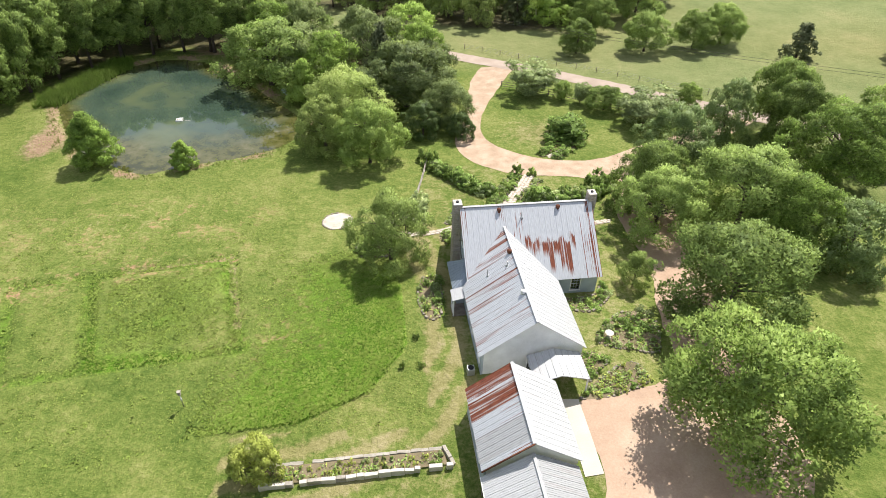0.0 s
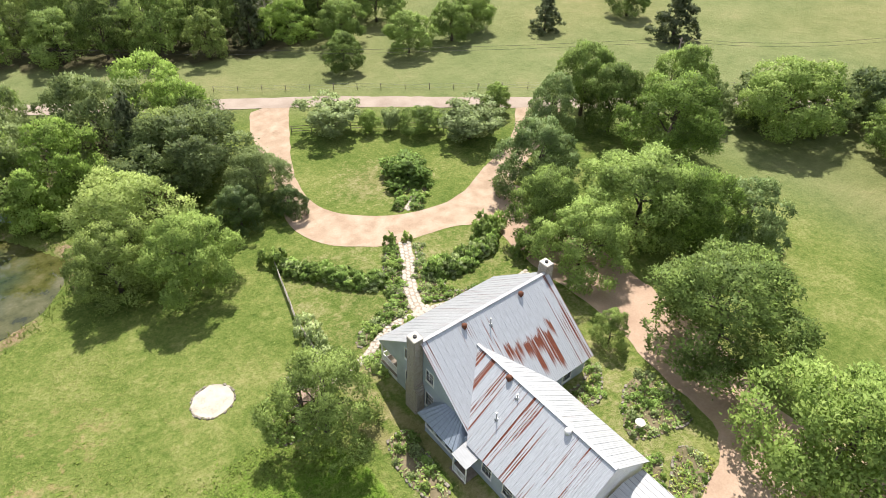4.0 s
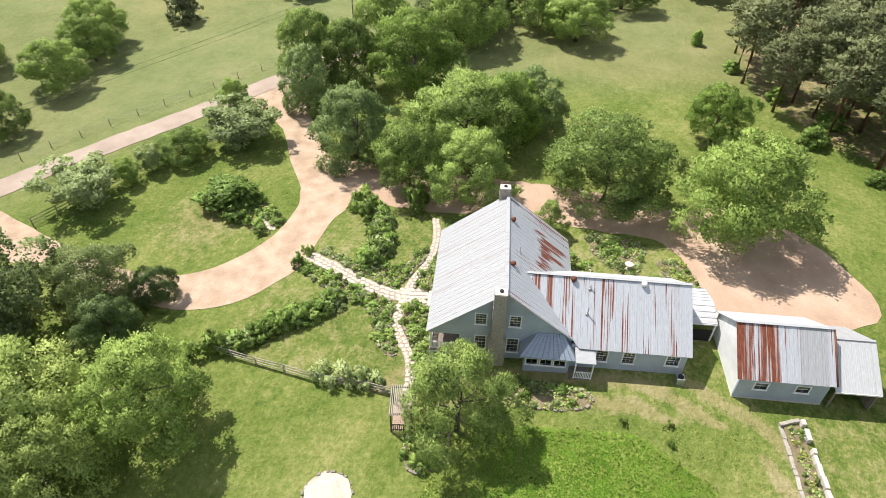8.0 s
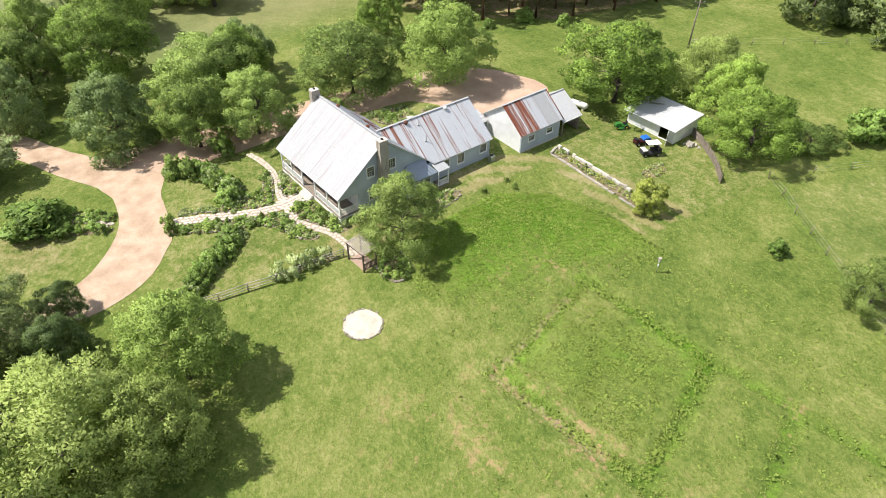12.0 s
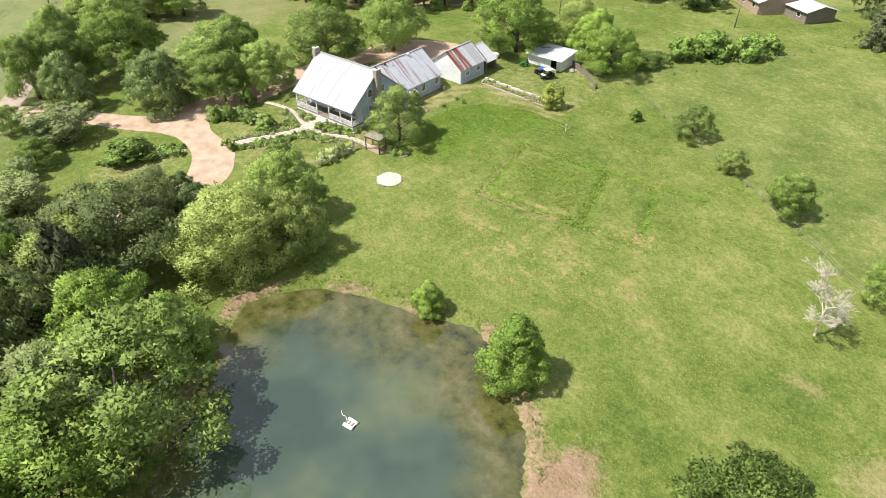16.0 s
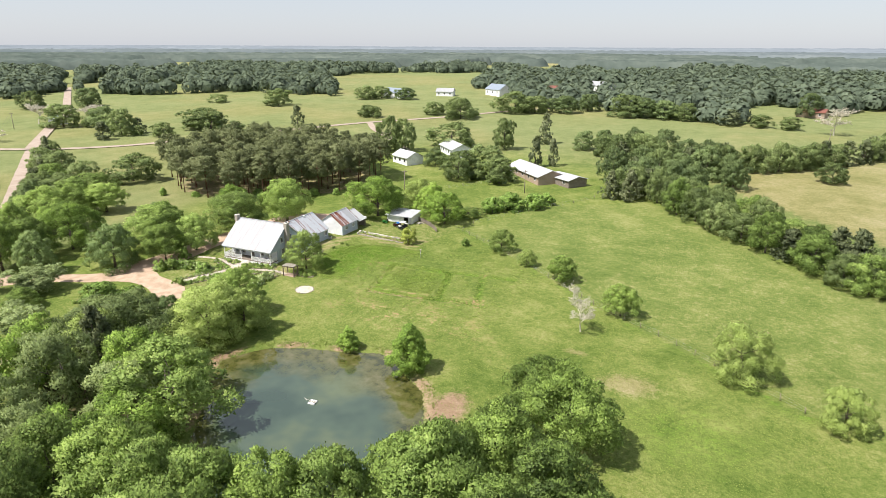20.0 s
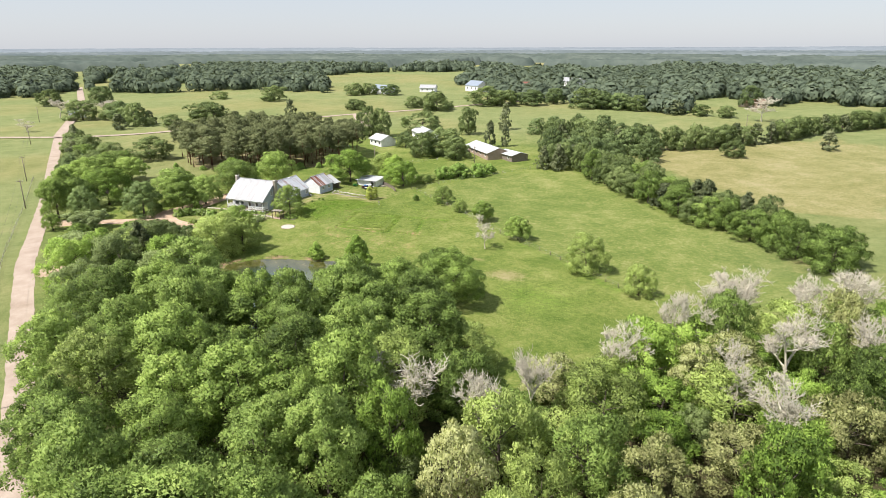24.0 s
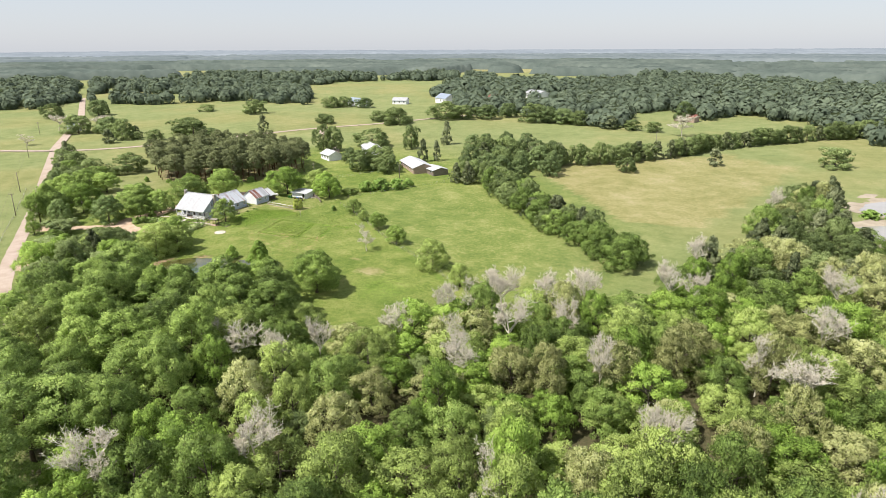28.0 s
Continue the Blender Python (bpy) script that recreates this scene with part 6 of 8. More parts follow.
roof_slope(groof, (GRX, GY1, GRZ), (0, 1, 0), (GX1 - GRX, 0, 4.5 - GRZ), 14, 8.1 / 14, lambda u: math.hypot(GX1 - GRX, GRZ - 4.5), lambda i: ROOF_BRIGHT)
part("barge_board", tube(bmesh.new(), [(GRX, GY1 - 0.03, GRZ + 0.04), (GX0, GY1 - 0.03, 4.54)], [0.09, 0.09], 4), RUST_IRON, groof)
for x1 in (GX0 + 0.05, GX1 - 0.05):
    bm = bmesh.new()
    vs = [bm.verts.new((x, y, gar_z(x) - dz)) for dz in (0.015, 0.09) for x, y in ((GRX, GY0 - 0.05), (x1, GY0 - 0.05), (x1, GY1 + 0.05), (GRX, GY1 + 0.05))]
    for q in ((0, 1, 2, 3), (7, 6, 5, 4), (0, 4, 5, 1), (1, 5, 6, 2), (2, 6, 7, 3), (3, 7, 4, 0)):
        bm.faces.new([vs[i] for i in q])
    bmesh.ops.recalc_face_normals(bm, faces=bm.faces)
    part("roof_boards", bm, WHITE, groof)
GW = plane_x(-9.3)
GARW = [(-22.65, 3.55, 1.05, 0.75), (-26.1, 3.55, 1.05, 0.75)]
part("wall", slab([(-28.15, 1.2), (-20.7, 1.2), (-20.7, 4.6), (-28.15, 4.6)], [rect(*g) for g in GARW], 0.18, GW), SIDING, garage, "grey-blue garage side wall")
for g in GARW:
    window_unit(garage, GW, *g, cols=1, rows=1)
for y, s in ((-20.7, 1), (-28.15, -1)):
    part("wall", slab([(-9.12, 1.2), (-1.98, 1.2), (-1.98, gar_z(-1.98) - 0.1), (GRX, GRZ - 0.13), (-9.12, gar_z(-9.12) - 0.1)], [], 0.18, plane_y(y, s)), WHITE_SIDING, garage, "white garage gable")
EAST_DOORS = [(-22.5, 3.05, 2.6, 2.2), (-26.3, 3.05, 2.6, 2.2)]
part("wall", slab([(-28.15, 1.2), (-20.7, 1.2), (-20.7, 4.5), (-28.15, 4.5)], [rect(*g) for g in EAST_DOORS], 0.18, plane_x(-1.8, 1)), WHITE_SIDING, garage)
for y, z, w, h in EAST_DOORS:
    part("garage_door", bx(-1.93, -1.87, y - w / 2, y + w / 2, 1.95, z + h / 2), WHITE, garage)
part("foundation", bx(-9.33, -1.77, -28.18, -20.67, 0.6, 1.95), CONCRETE, garage)
# lean-to at the north end
lz = lambda x: 6.35 - (6.35 - 3.95) * abs(x - GRX) / (GRX + 9.6 if x < GRX else 3.9)
lroof = part("lean_to_roof", bx(GRX - 0.12, GRX + 0.12, -32.3, GY1 - 0.06, 6.36, 6.41), ROOF_WHITE, garage, "low white metal roof of the open lean-to")
roof_slope(lroof, (GRX, GY1 - 0.06, 6.35), (0, -1, 0), (-9.6 - GRX, 0, 3.95 - 6.35), 7, 3.84 / 7, lambda u: math.hypot(-9.6 - GRX, 2.4), lambda i: ROOF_BRIGHT)
roof_slope(lroof, (GRX, -32.3, 6.35), (0, 1, 0), (3.9, 0, -2.4), 7, 3.84 / 7, lambda u: math.hypot(3.9, 2.4), lambda i: ROOF_WHITE)
part("fascia", bx(-9.66, -9.6, -32.3, -28.5, 3.82, 3.97), WHITE, lroof)
for x, y in ((-9.4, -32.1), (-9.4, -28.7), (-5.7, -32.1), (-2.1, -32.1)):
    part("lean_to_post", bx(x - 0.07, x + 0.07, y - 0.07, y + 0.07, 1.2, lz(x) - 0.03), WOOD, garage)
part("lean_to_wall", bx(-9.2, -2.0, -32.15, -32.05, 1.4, 3.6), WOOD, garage, "weathered board back of the lean-to")

# ---- shed ----
sz = 1.55
shed = thing("shed", (-16.2, -42.2, sz), "low white metal-roofed shed with an open door", "shed")
SX0, SX1, SY0, SY1 = -20.2, -12.3, -45.2, -39.6
S_ = plane_y(SY1)
part("wall", slab([(SX0, 1.0), (SX1, 1.0), (SX1, 3.55), (SX0, 3.55)], [rect(-18.45, 2.5, 1.5, 1.9)], 0.12, S_), WHITE_SIDING, shed, "pale corrugated front")
for x, s in ((SX0, -1), (SX1, 1)):
    part("wall", slab([(SY0, 1.0), (SY1 - 0.12, 1.0), (SY1 - 0.12, 3.6), (SY0, 4.1)], [], 0.12, plane_x(x, s)), WHITE_SIDING, shed)
part("wall", bx(SX0 + 0.12, SX1 - 0.12, SY0, SY0 + 0.12, 1.0, 4.1), WHITE_SIDING, shed)
sroof = part("roof_frame", bx(SX0, SX1, -42.4, -42.25, 3.72, 3.8), WOOD, shed)
roof_slope(sroof, (SX1 + 0.35, SY0 - 0.3, 4.25), (-1, 0, 0), (0, SY1 - SY0 + 1.1, -0.62), 13, 8.6 / 13, lambda u: 6.75, lambda i: ROOF_BRIGHT)
part("roof_flap", tube(bmesh.new(), [(-13.5, -42.6, 4.12), (-15.2, -43.6, 4.25)], [0.07, 0.07], 5), WOOD, shed, "loose board lying on the roof")
part("door", bx(-0.03, 0.03, 0, 1.5, 0, 1.85, m=pose(-19.15, -39.55, 1.55, 0, 0, 28)), WHITE_SIDING, shed, "open pale shed door")


# ---- garden paths of laid stone ----
PATH_STONE = speckled("path_stone", [(0.3, (0.37, 0.325, 0.27)), (0.5, (0.51, 0.46, 0.395)), (0.7, (0.63, 0.58, 0.51))], 1.2, 0.9, 8, 0.5, shift=20)
PATH_GRIT = speckled("path_grit", [(0.3, (0.30, 0.235, 0.175)), (0.7, (0.44, 0.36, 0.285))], 1.5, 0.95, 12, 0.4)
DARK_WOOD = speckled("dark_stained_wood", [(0.3, (0.06, 0.045, 0.035)), (0.7, (0.13, 0.10, 0.08))], 2.0, 0.85, 14, 0.4, shift=20)
def stone_shapes(n, seed, thick=0.07):
    """Irregular flat stones of about one metre across."""
    rnd = random.Random(seed)
    out = []
    for k in range(n):
        bm = bmesh.new()
        c = rnd.randint(5, 7)
        angs = sorted((i + rnd.uniform(-0.3, 0.3)) * 2 * math.pi / c for i in range(c))
        ring = [(0.52 * rnd.uniform(0.85, 1.08) * math.cos(a), 0.52 * rnd.uniform(0.85, 1.08) * math.sin(a)) for a in angs]
        lo = [bm.verts.new((x, y, -thick)) for x, y in ring]
        mid = [bm.verts.new((x, y, thick * 0.6)) for x, y in ring]
        top = [bm.verts.new((x * 0.9, y * 0.9, thick)) for x, y in ring]
        for i in range(c):
            j = (i + 1) % c
            bm.faces.new((lo[i], lo[j], mid[j], mid[i]))
            bm.faces.new((mid[i], mid[j], top[j], top[i]))
        bm.faces.new(top)
        me = bpy.data.meshes.new("stone")
        bm.normal_update()
        bm.to_mesh(me)
        bm.free()
        me.materials.append(PATH_STONE)
        out.append(me)
    return out


SLABS = stone_shapes(8, 5)


def stone_path(line, width, across, size, seed, label):
    line = smooth_line(line, 6)
    base = tagged(drape("stone_path", ribbon(line, width, 0.06, seed), PATH_GRIT, 0.045, 0.6, 0.08, seed=seed), label, "path", kind="structure")
    rnd = random.Random(seed)
    left = 0.0
    for a, b in zip(line, line[1:]):
        a, b = Vector(a), Vector(b)
        L, d = (b - a).length, (b - a).normalized()
        nrm = Vector((-d.y, d.x))
        while left < L:
            for j in range(across):
                p = a + d * (left + rnd.uniform(-0.08, 0.08) + (0.5 * size if j % 2 else 0)) + nrm * ((j + 0.5) / across - 0.5) * width * rnd.uniform(0.92, 1.02)
                o = new("stone", rnd.choice(SLABS))
                o.parent = base
                w = width / across
                o.matrix_basis = Matrix.LocRotScale((p.x, p.y, gz(p.x, p.y) + 0.03), Euler((0, 0, math.atan2(d.y, d.x) + rnd.uniform(-0.3, 0.3))), (size * 0.98, w * 0.98, 0.9))
            left += size
        left -= L
    return base


stone_path([(6.3, 20.5), (4.6, 17.6), (2.4, 14.2), (0.9, 11.2), (0.3, 9.0), (0.3, 7.1)], 1.55, 3, 0.62, 3, "wide path of pale flagstones to the porch")
stone_path([(0.2, 9.6), (0.2, 8.4), (0.2, 7.15)], 2.9, 5, 0.58, 8, "wide landing of pale flagstones before the steps")
stone_path([(-0.5, 9.3), (-3.2, 9.5), (-5.4, 8.7), (-7.3, 7.7), (-9.9, 7.3), (-12.2, 7.5)], 0.95, 2, 0.52, 4, "narrow winding path of pale stones")
stone_path([(0.9, 9.0), (2.7, 8.7), (6.0, 7.3), (9.6, 6.9), (13.6, 7.3)], 0.85, 2, 0.52, 6, "narrow winding path of pale stones")
stone_path([(10.9, 26.4), (12.6, 27.6), (15.0, 29.6)], 0.9, 2, 0.5, 7, "short stone path into the island bed")

# ---- planting ----
kind("bush", 1.0, 1.0, (0.05, 0.5, 0.5, 2), (SHRUB, lambda h: 0.9 * math.sqrt(max(0.05, 1 - h * h)), 0.0, 0.85, 22, 24, 0.27, 0.28), 3)
kind("dark_bush", 1.0, 1.0, (0.05, 0.5, 0.5, 2), (OAK, lambda h: 0.9 * math.sqrt(max(0.05, 1 - h * h)), 0.0, 0.85, 22, 24, 0.27, 0.28), 2)
kind("grey_bush", 1.0, 1.0, (0.05, 0.5, 0.5, 2), (MYRTLE, lambda h: 0.9 * math.sqrt(max(0.05, 1 - h * h)), 0.0, 0.85, 22, 24, 0.25, 0.28), 2)
kind("yellow_bush", 1.0, 1.0, (0.05, 0.5, 0.5, 2), (YELLOW, lambda h: 0.9 * math.sqrt(max(0.05, 1 - h * h)), 0.0, 0.85, 16, 16, 0.25, 0.24), 1)
LABELS.update({"bush": ("rounded bright green garden bush", "bush"), "dark_bush": ("rounded dark green garden bush", "bush"), "grey_bush": ("twiggy grey-green garden bush", "bush"), "yellow_bush": ("low yellow-green garden plant", "garden plant")})
NAMES.update({"bush": "bush", "dark_bush": "bush", "grey_bush": "bush", "yellow_bush": "garden_plant"})
plants = random.Random(17)


EDGE_STONE = speckled("edging_stone", [(0.3, (0.17, 0.145, 0.115)), (0.7, (0.36, 0.32, 0.265))], 2.5, 0.9, 9, 0.5)


def edging(name, loop, gap, size, seed, parent):
    """A rim of small rough stones round a bed."""
    rnd = random.Random(seed)
    bm = bmesh.new()
    line = list(loop) + [loop[0]]
    for a, b in zip(line, line[1:]):
        a, b = Vector(a), Vector(b)
        n = max(1, int((b - a).length / gap))
        for i in range(n):
            p = a.lerp(b, i / n)
            if rnd.random() < 0.25:
                continue
            s = size * rnd.uniform(0.5, 1.4)
            box(bm, -s * 0.6, s * 0.6, -s * 0.4, s * 0.4, -0.1, s * 0.55, Matrix.LocRotScale((p.x, p.y, gz(p.x, p.y)), Euler((rnd.uniform(-0.1, 0.1), rnd.uniform(-0.1, 0.1), math.atan2(b.y - a.y, b.x - a.x) + rnd.uniform(-0.3, 0.3))), None), 0.03)
    return part(name, bm, EDGE_STONE, parent, "rim of rough stones")


BEDS = []


def bed(outline, label, plants_, gap, size, seed, rim=True):
    loop = smooth_line(list(outline) + [outline[0]], 4)[:-1]
    b = tagged(drape("garden_bed", loop, SOIL, 0.04, 0.7, 0.08, seed=seed), label, "garden bed", kind="structure")
    if rim:
        edging("edging", loop, 0.36, 0.26, seed, b)
    gap, size = gap * 0.92, (size[0] * 0.7, size[1] * 0.95)
    BEDS.append(loop)
    for x, y in scatter(loop, gap, seed):
        tree(plants.choice(plants_), x, y, plants.uniform(*size), plants.uniform(size[0], size[1]) * 0.8, "plants of the garden beds")
    return b


MIX = ["bush", "bush", "dark_bush", "grey_bush"]
bed([(4.9, -13.2), (6.5, -11.7), (8.7, -10.3), (11.4, -10.4), (11.6, -13), (10.3, -16.0), (7.6, -15.5), (6.0, -15.1), (4.9, -14.4)], "stone-edged rock garden with low plants", MIX, 0.95, (0.35, 0.7), 3)
bed([(0.9, -20.7), (2.7, -19.3), (6.3, -17.2), (7.7, -17.4), (8.1, -19.0), (7.2, -19.9), (4.1, -20.8), (2.1, -20.95)], "stone-edged bed of yellow-green plants", ["yellow_bush", "yellow_bush", "bush", "grey_bush"], 0.8, (0.3, 0.6), 4)
bed([(2.7, -15.8), (4.0, -15.5), (4.8, -16.8), (3.4, -18.1), (2.3, -19.0), (2.4, -17.5)], "small garden bed at the corner of the wing", MIX, 0.9, (0.4, 0.8), 5)
bed([(3.0, -9.2), (5.3, -9.9), (7.3, -8.7), (8.6, -7.1), (8.1, -5.6), (7.4, -6.5), (6.0, -7.6), (3.0, -7.6)], "garden bed behind the house", MIX, 1.0, (0.35, 0.7), 6)
bed([(-0.5, 13.9), (-2.5, 11.9), (-5.6, 11.0), (-7.2, 9.9), (-6.8, 8.9), (-3.8, 10.1), (-0.8, 10.3), (0.6, 12.2)], "planted bed beside the lawn", MIX, 0.85, (0.45, 0.85), 7)
bed([(-1.0, 8.6), (-3.2, 8.9), (-6.9, 7.2), (-8.3, 6.4), (-7.4, 4.6), (-5.0, 6.3), (-1.2, 6.4)], "planted bed before the porch", MIX, 0.85, (0.45, 0.9), 8)
bed([(1.6, 8.3), (2.6, 8.2), (5.8, 6.9), (6.9, 6.3), (2.0, 6.4)], "planted bed before the porch", ["grey_bush", "dark_bush", "bush"], 0.85, (0.4, 0.75), 9)
bed([(1.6, 10.4), (2.6, 12.6), (4.2, 14.0), (5.6, 13.2), (4.8, 10.0), (7.6, 8.4), (6.8, 7.6), (3.0, 9.4)], "planted bed along the path", MIX, 0.95, (0.45, 0.85), 10)
bed([(7.1, 19.6), (5.5, 16.9), (3.9, 14.9), (3.2, 14.4), (4.3, 13.6), (5.6, 15.4), (6.6, 17.4), (7.9, 19.0)], "flower bed along the flagstone path", ["grey_bush", "bush", "grey_bush"], 0.8, (0.35, 0.65), 11)
bed([(5.1, 20.9), (3.4, 20.2), (1.1, 17.2), (-0.3, 14.4), (0.6, 12.8), (1.9, 15.1), (3.9, 18.2)], "planted bed along the flagstone path", MIX, 0.85, (0.45, 0.8), 12)
bed([(-15.3, 6.7), (-14.6, 3.6), (-17.6, 3.6), (-18.6, 5.0), (-18.3, 6.4), (-16.6, 7.0)], "stone-edged bed beside the arbor", ["bush", "bush", "dark_bush"], 0.95, (0.6, 1.0), 13)
bed([(-9.4, -1.6), (-11.3, -1.6), (-12.2, -5), (-11.6, -8.2), (-10.2, -8.4), (-9.6, -5)], "stone-edged bed below the bay room", ["bush", "grey_bush", "dark_bush"], 1.2, (0.4, 0.8), 14)
bed([(9.6, 26.4), (11.6, 30.2), (17.4, 37.0), (19.4, 34.5), (17.4, 30.6), (13.4, 26.2), (12.2, 26.4), (14.4, 29.8), (12.9, 29.6), (10.8, 26.8)], "shrub bed on the island of the drive", ["bush", "dark_bush", "bush"], 1.25, (0.6, 1.1), 15, False)
oval = [(-22.6 + 1.1 * math.cos(a) + 0.2 * math.sin(a), -32.2 - 2.1 * math.sin(a) + 0.3 * math.cos(a)) for a in np.linspace(0, 6.283, 14)[:-1]]
bed([(float(a), float(b)) for a, b in oval], "oval bed of low plants ringed with dry grass", ["grey_bush", "yellow_bush"], 0.75, (0.2, 0.4), 16, False)
# hedges
for line, size, seed in (([(-7.0, 25.0), (-5.6, 22.6), (-3.6, 20.6), (-2.6, 18.6), (-0.6, 16.0)], (0.7, 1.25), 1), ([(16.6, 16.6), (14.4, 14.4), (11.6, 13.4), (8, 13.0), (5.2, 13.5)], (0.75, 1.4), 2)):
    rnd = random.Random(seed)
    for p in smooth_line(line, 7):
        for _ in range(2):
            tree(rnd.choice(["bush", "bush", "dark_bush", "grey_bush"]), p[0] + rnd.uniform(-0.7, 0.7), p[1] + rnd.uniform(-0.7, 0.7), rnd.uniform(*size), rnd.uniform(*size), "bushes of the garden hedge")
for x, y, r, h in ((16.2, 16.4, 1.8, 2.4), (13.6, 15.2, 1.5, 2.0), (-7.6, 26.6, 1.6, 2.2), (-9.9, 15.4, 1.1, 1.4), (-10.1, 13.6, 1.3, 1.6), (-10.3, 12.0, 1.2, 1.5), (-10.5, 10.4, 1.0, 1.2), (15.5, 9.8, 1.6, 2.6), (6.9, 21.0, 0.7, 1.1), (4.9, 21.5, 0.8, 1.2)):
    tree("grey_bush" if x < -8 else "dark_bush", x, y, r, h, "single garden bushes")
for x, y in ((-12.95, -11.05), (-12.8, -14.85), (-14.55, -14.6)):
    tree("dark_bush", x, y, 0.33, 0.6, "young plants on the lawn", "small dark young plant on the mown lawn")

# ---- sand circle ----
ring = [(-20.95 + 1.95 * math.cos(a), 12.25 + 1.95 * math.sin(a)) for a in np.linspace(0, 6.283, 33)[:-1]]
sand = tagged(drape("sand_circle", ring, SAND, 0.05, 0.4, 0.16), "round patch of white sand rimmed with stones", "sand circle")
edging("edging", ring, 0.33, 0.2, 2, sand)

# ---- raised vegetable bed ----
WALL_STONE = speckled("weathered_wall_stone", [(0.25, (0.20, 0.18, 0.15)), (0.5, (0.36, 0.33, 0.285)), (0.75, (0.52, 0.49, 0.44))], 1.2, 0.9, 7, 0.6, shift=20)
rb = thing("raised_bed", (-19, -24.9, gz(-19, -24.9)), "long raised vegetable bed with pale stone walls", "raised bed")
rr = random.Random(6)
BLOCKS = []
for k in range(4):
    bm = box(bmesh.new(), -0.5, 0.5, -0.5, 0.5, -0.5, 0.5, bevel=0.05)
    me = bpy.data.meshes.new("block")
    bm.to_mesh(me)
    bm.free()
    me.materials.append(WALL_STONE)
    BLOCKS.append(me)


def block_wall(a, b, height, depth, seed, kind_=0):
    rnd = random.Random(seed)
    a, b = Vector(a), Vector(b)
    L, turn = (b - a).length, math.atan2(b.y - a.y, b.x - a.x)
    u = 0.0
    while u < L:
        l = rnd.uniform(0.45, 1.25)
        if rnd.random() < 0.07:
            u += l * 0.6
            continue
        p = a + (b - a) * min(1, (u + l / 2) / L)
        h = height * rnd.uniform(0.75, 1.1)
        o = hold(new("block", PALE_BLOCK if kind_ and rnd.random() < 0.7 else rnd.choice(BLOCKS)), rb)
        o.matrix_basis = Matrix.LocRotScale((p.x, p.y, gz(p.x, p.y) + h / 2 - 0.08), Euler((rnd.uniform(-0.10, 0.10), rnd.uniform(-0.07, 0.07), turn + rnd.uniform(-0.07, 0.07))), (l * 0.97, depth * rnd.uniform(0.85, 1.1), h))
        u += l


PALE_BLOCK = BLOCKS[0].copy()
PALE_BLOCK.materials[0] = PALE_STONE
block_wall((-11.3, -25.95), (-26.6, -25.75), 0.62, 0.34, 1, 1)
block_wall((-11.9, -24.1), (-27.2, -23.7), 0.26, 0.3, 2)
block_wall((-11.2, -25.8), (-11.8, -24.2), 0.4, 0.3, 3)
bed_soil = drape("soil", [(-11.7, -25.7), (-11.9, -24.3), (-27.0, -23.9), (-26.6, -25.6)], SOIL, 0.14, 0.8, 0.03)
hold(bed_soil, rb)
for x, y in scatter([(-12.0, -25.5), (-12.2, -24.5), (-26.6, -24.1), (-26.4, -25.4)], 0.5, 5):
    if plants.random() < 0.75:
        tree(plants.choice(["bush", "grey_bush", "yellow_bush"]), x, y, plants.uniform(0.15, 0.42), plants.uniform(0.25, 0.6), "plants of the raised bed")

# ---- fences ----
def rail_fence(line, name, label, gap=2.6, high=1.15, rails=3, post=0.07, rail=0.045, lean=0.03, material=None, category="fence"):
    material = material or WOOD
    rnd = random.Random(len(line) + int(abs(line[0][0]) * 7))
    f = thing(name, (line[0][0], line[0][1], gz(*line[0])), label, category)
    tops = []
    for a, b in zip(line, line[1:]):
        n = max(1, round(math.dist(a, b) / gap))
        for i in range(n):
            tops.append((a[0] + (b[0] - a[0]) * i / n, a[1] + (b[1] - a[1]) * i / n))
    tops.append(line[-1])
    P = []
    for x, y in tops:
        z = gz(x, y)
        h = high * rnd.uniform(0.94, 1.1)
        t = (x + rnd.uniform(-lean, lean) * h, y + rnd.uniform(-lean, lean) * h, z + h)
        part("post", tube(bmesh.new(), [(x, y, z - 0.2), t], [post, post * 0.9], 6), material, f)
        P.append((Vector((x, y, z)), Vector(t)))
    for (a0, a1), (b0, b1) in zip(P, P[1:]):
        for k in range(rails):
            s = 0.25 + 0.68 * k / max(1, rails - 1)
            part("rail" if rail > 0.02 else "wire", tube(bmesh.new(), [a0.lerp(a1, s), b0.lerp(b1, s)], [rail, rail * 0.85], 5 if rail > 0.02 else 3), material if rail > 0.02 else STEEL, f)
    return f


rail_fence([(-7.6, 27.0), (-8.9, 21.8), (-10.4, 16.0), (-11.0, 11.0), (-11.6, 8.5)], "rail_fence", "weathered grey split-rail fence across the lawn", 2.6, 1.0, 3, 0.07, 0.05, material=SILVER_WOOD)
rail_fence([(9.5, 55.2), (20, 48.8), (33.5, 37.8)], "rail_fence", "dark wooden rail fence behind the crepe myrtles", 3.0, 1.2, 3, 0.07, 0.05)
WIRE = 0.012
rail_fence([(-33, -42.2), (-47.7, -31), (-63.5, -19.3), (-79, -6), (-96, 5.2), (-115, 19.5)], "wire_fence", "wire fence on leaning wooden posts along the meadow", 4.0, 1.2, 3, 0.06, WIRE, 0.12)
rail_fence([(-36, -48), (-47, -66), (-62, -90)], "wire_fence", "wire fence on wooden posts", 5.0, 1.2, 3, 0.06, WIRE, 0.08)
rail_fence([(6, 77.5), (30, 60.6), (47, 47.2), (76, 24.6), (110, -1)], "wire_fence", "wire fence on wooden posts beside the road", 4.5, 1.2, 4, 0.06, WIRE, 0.05)
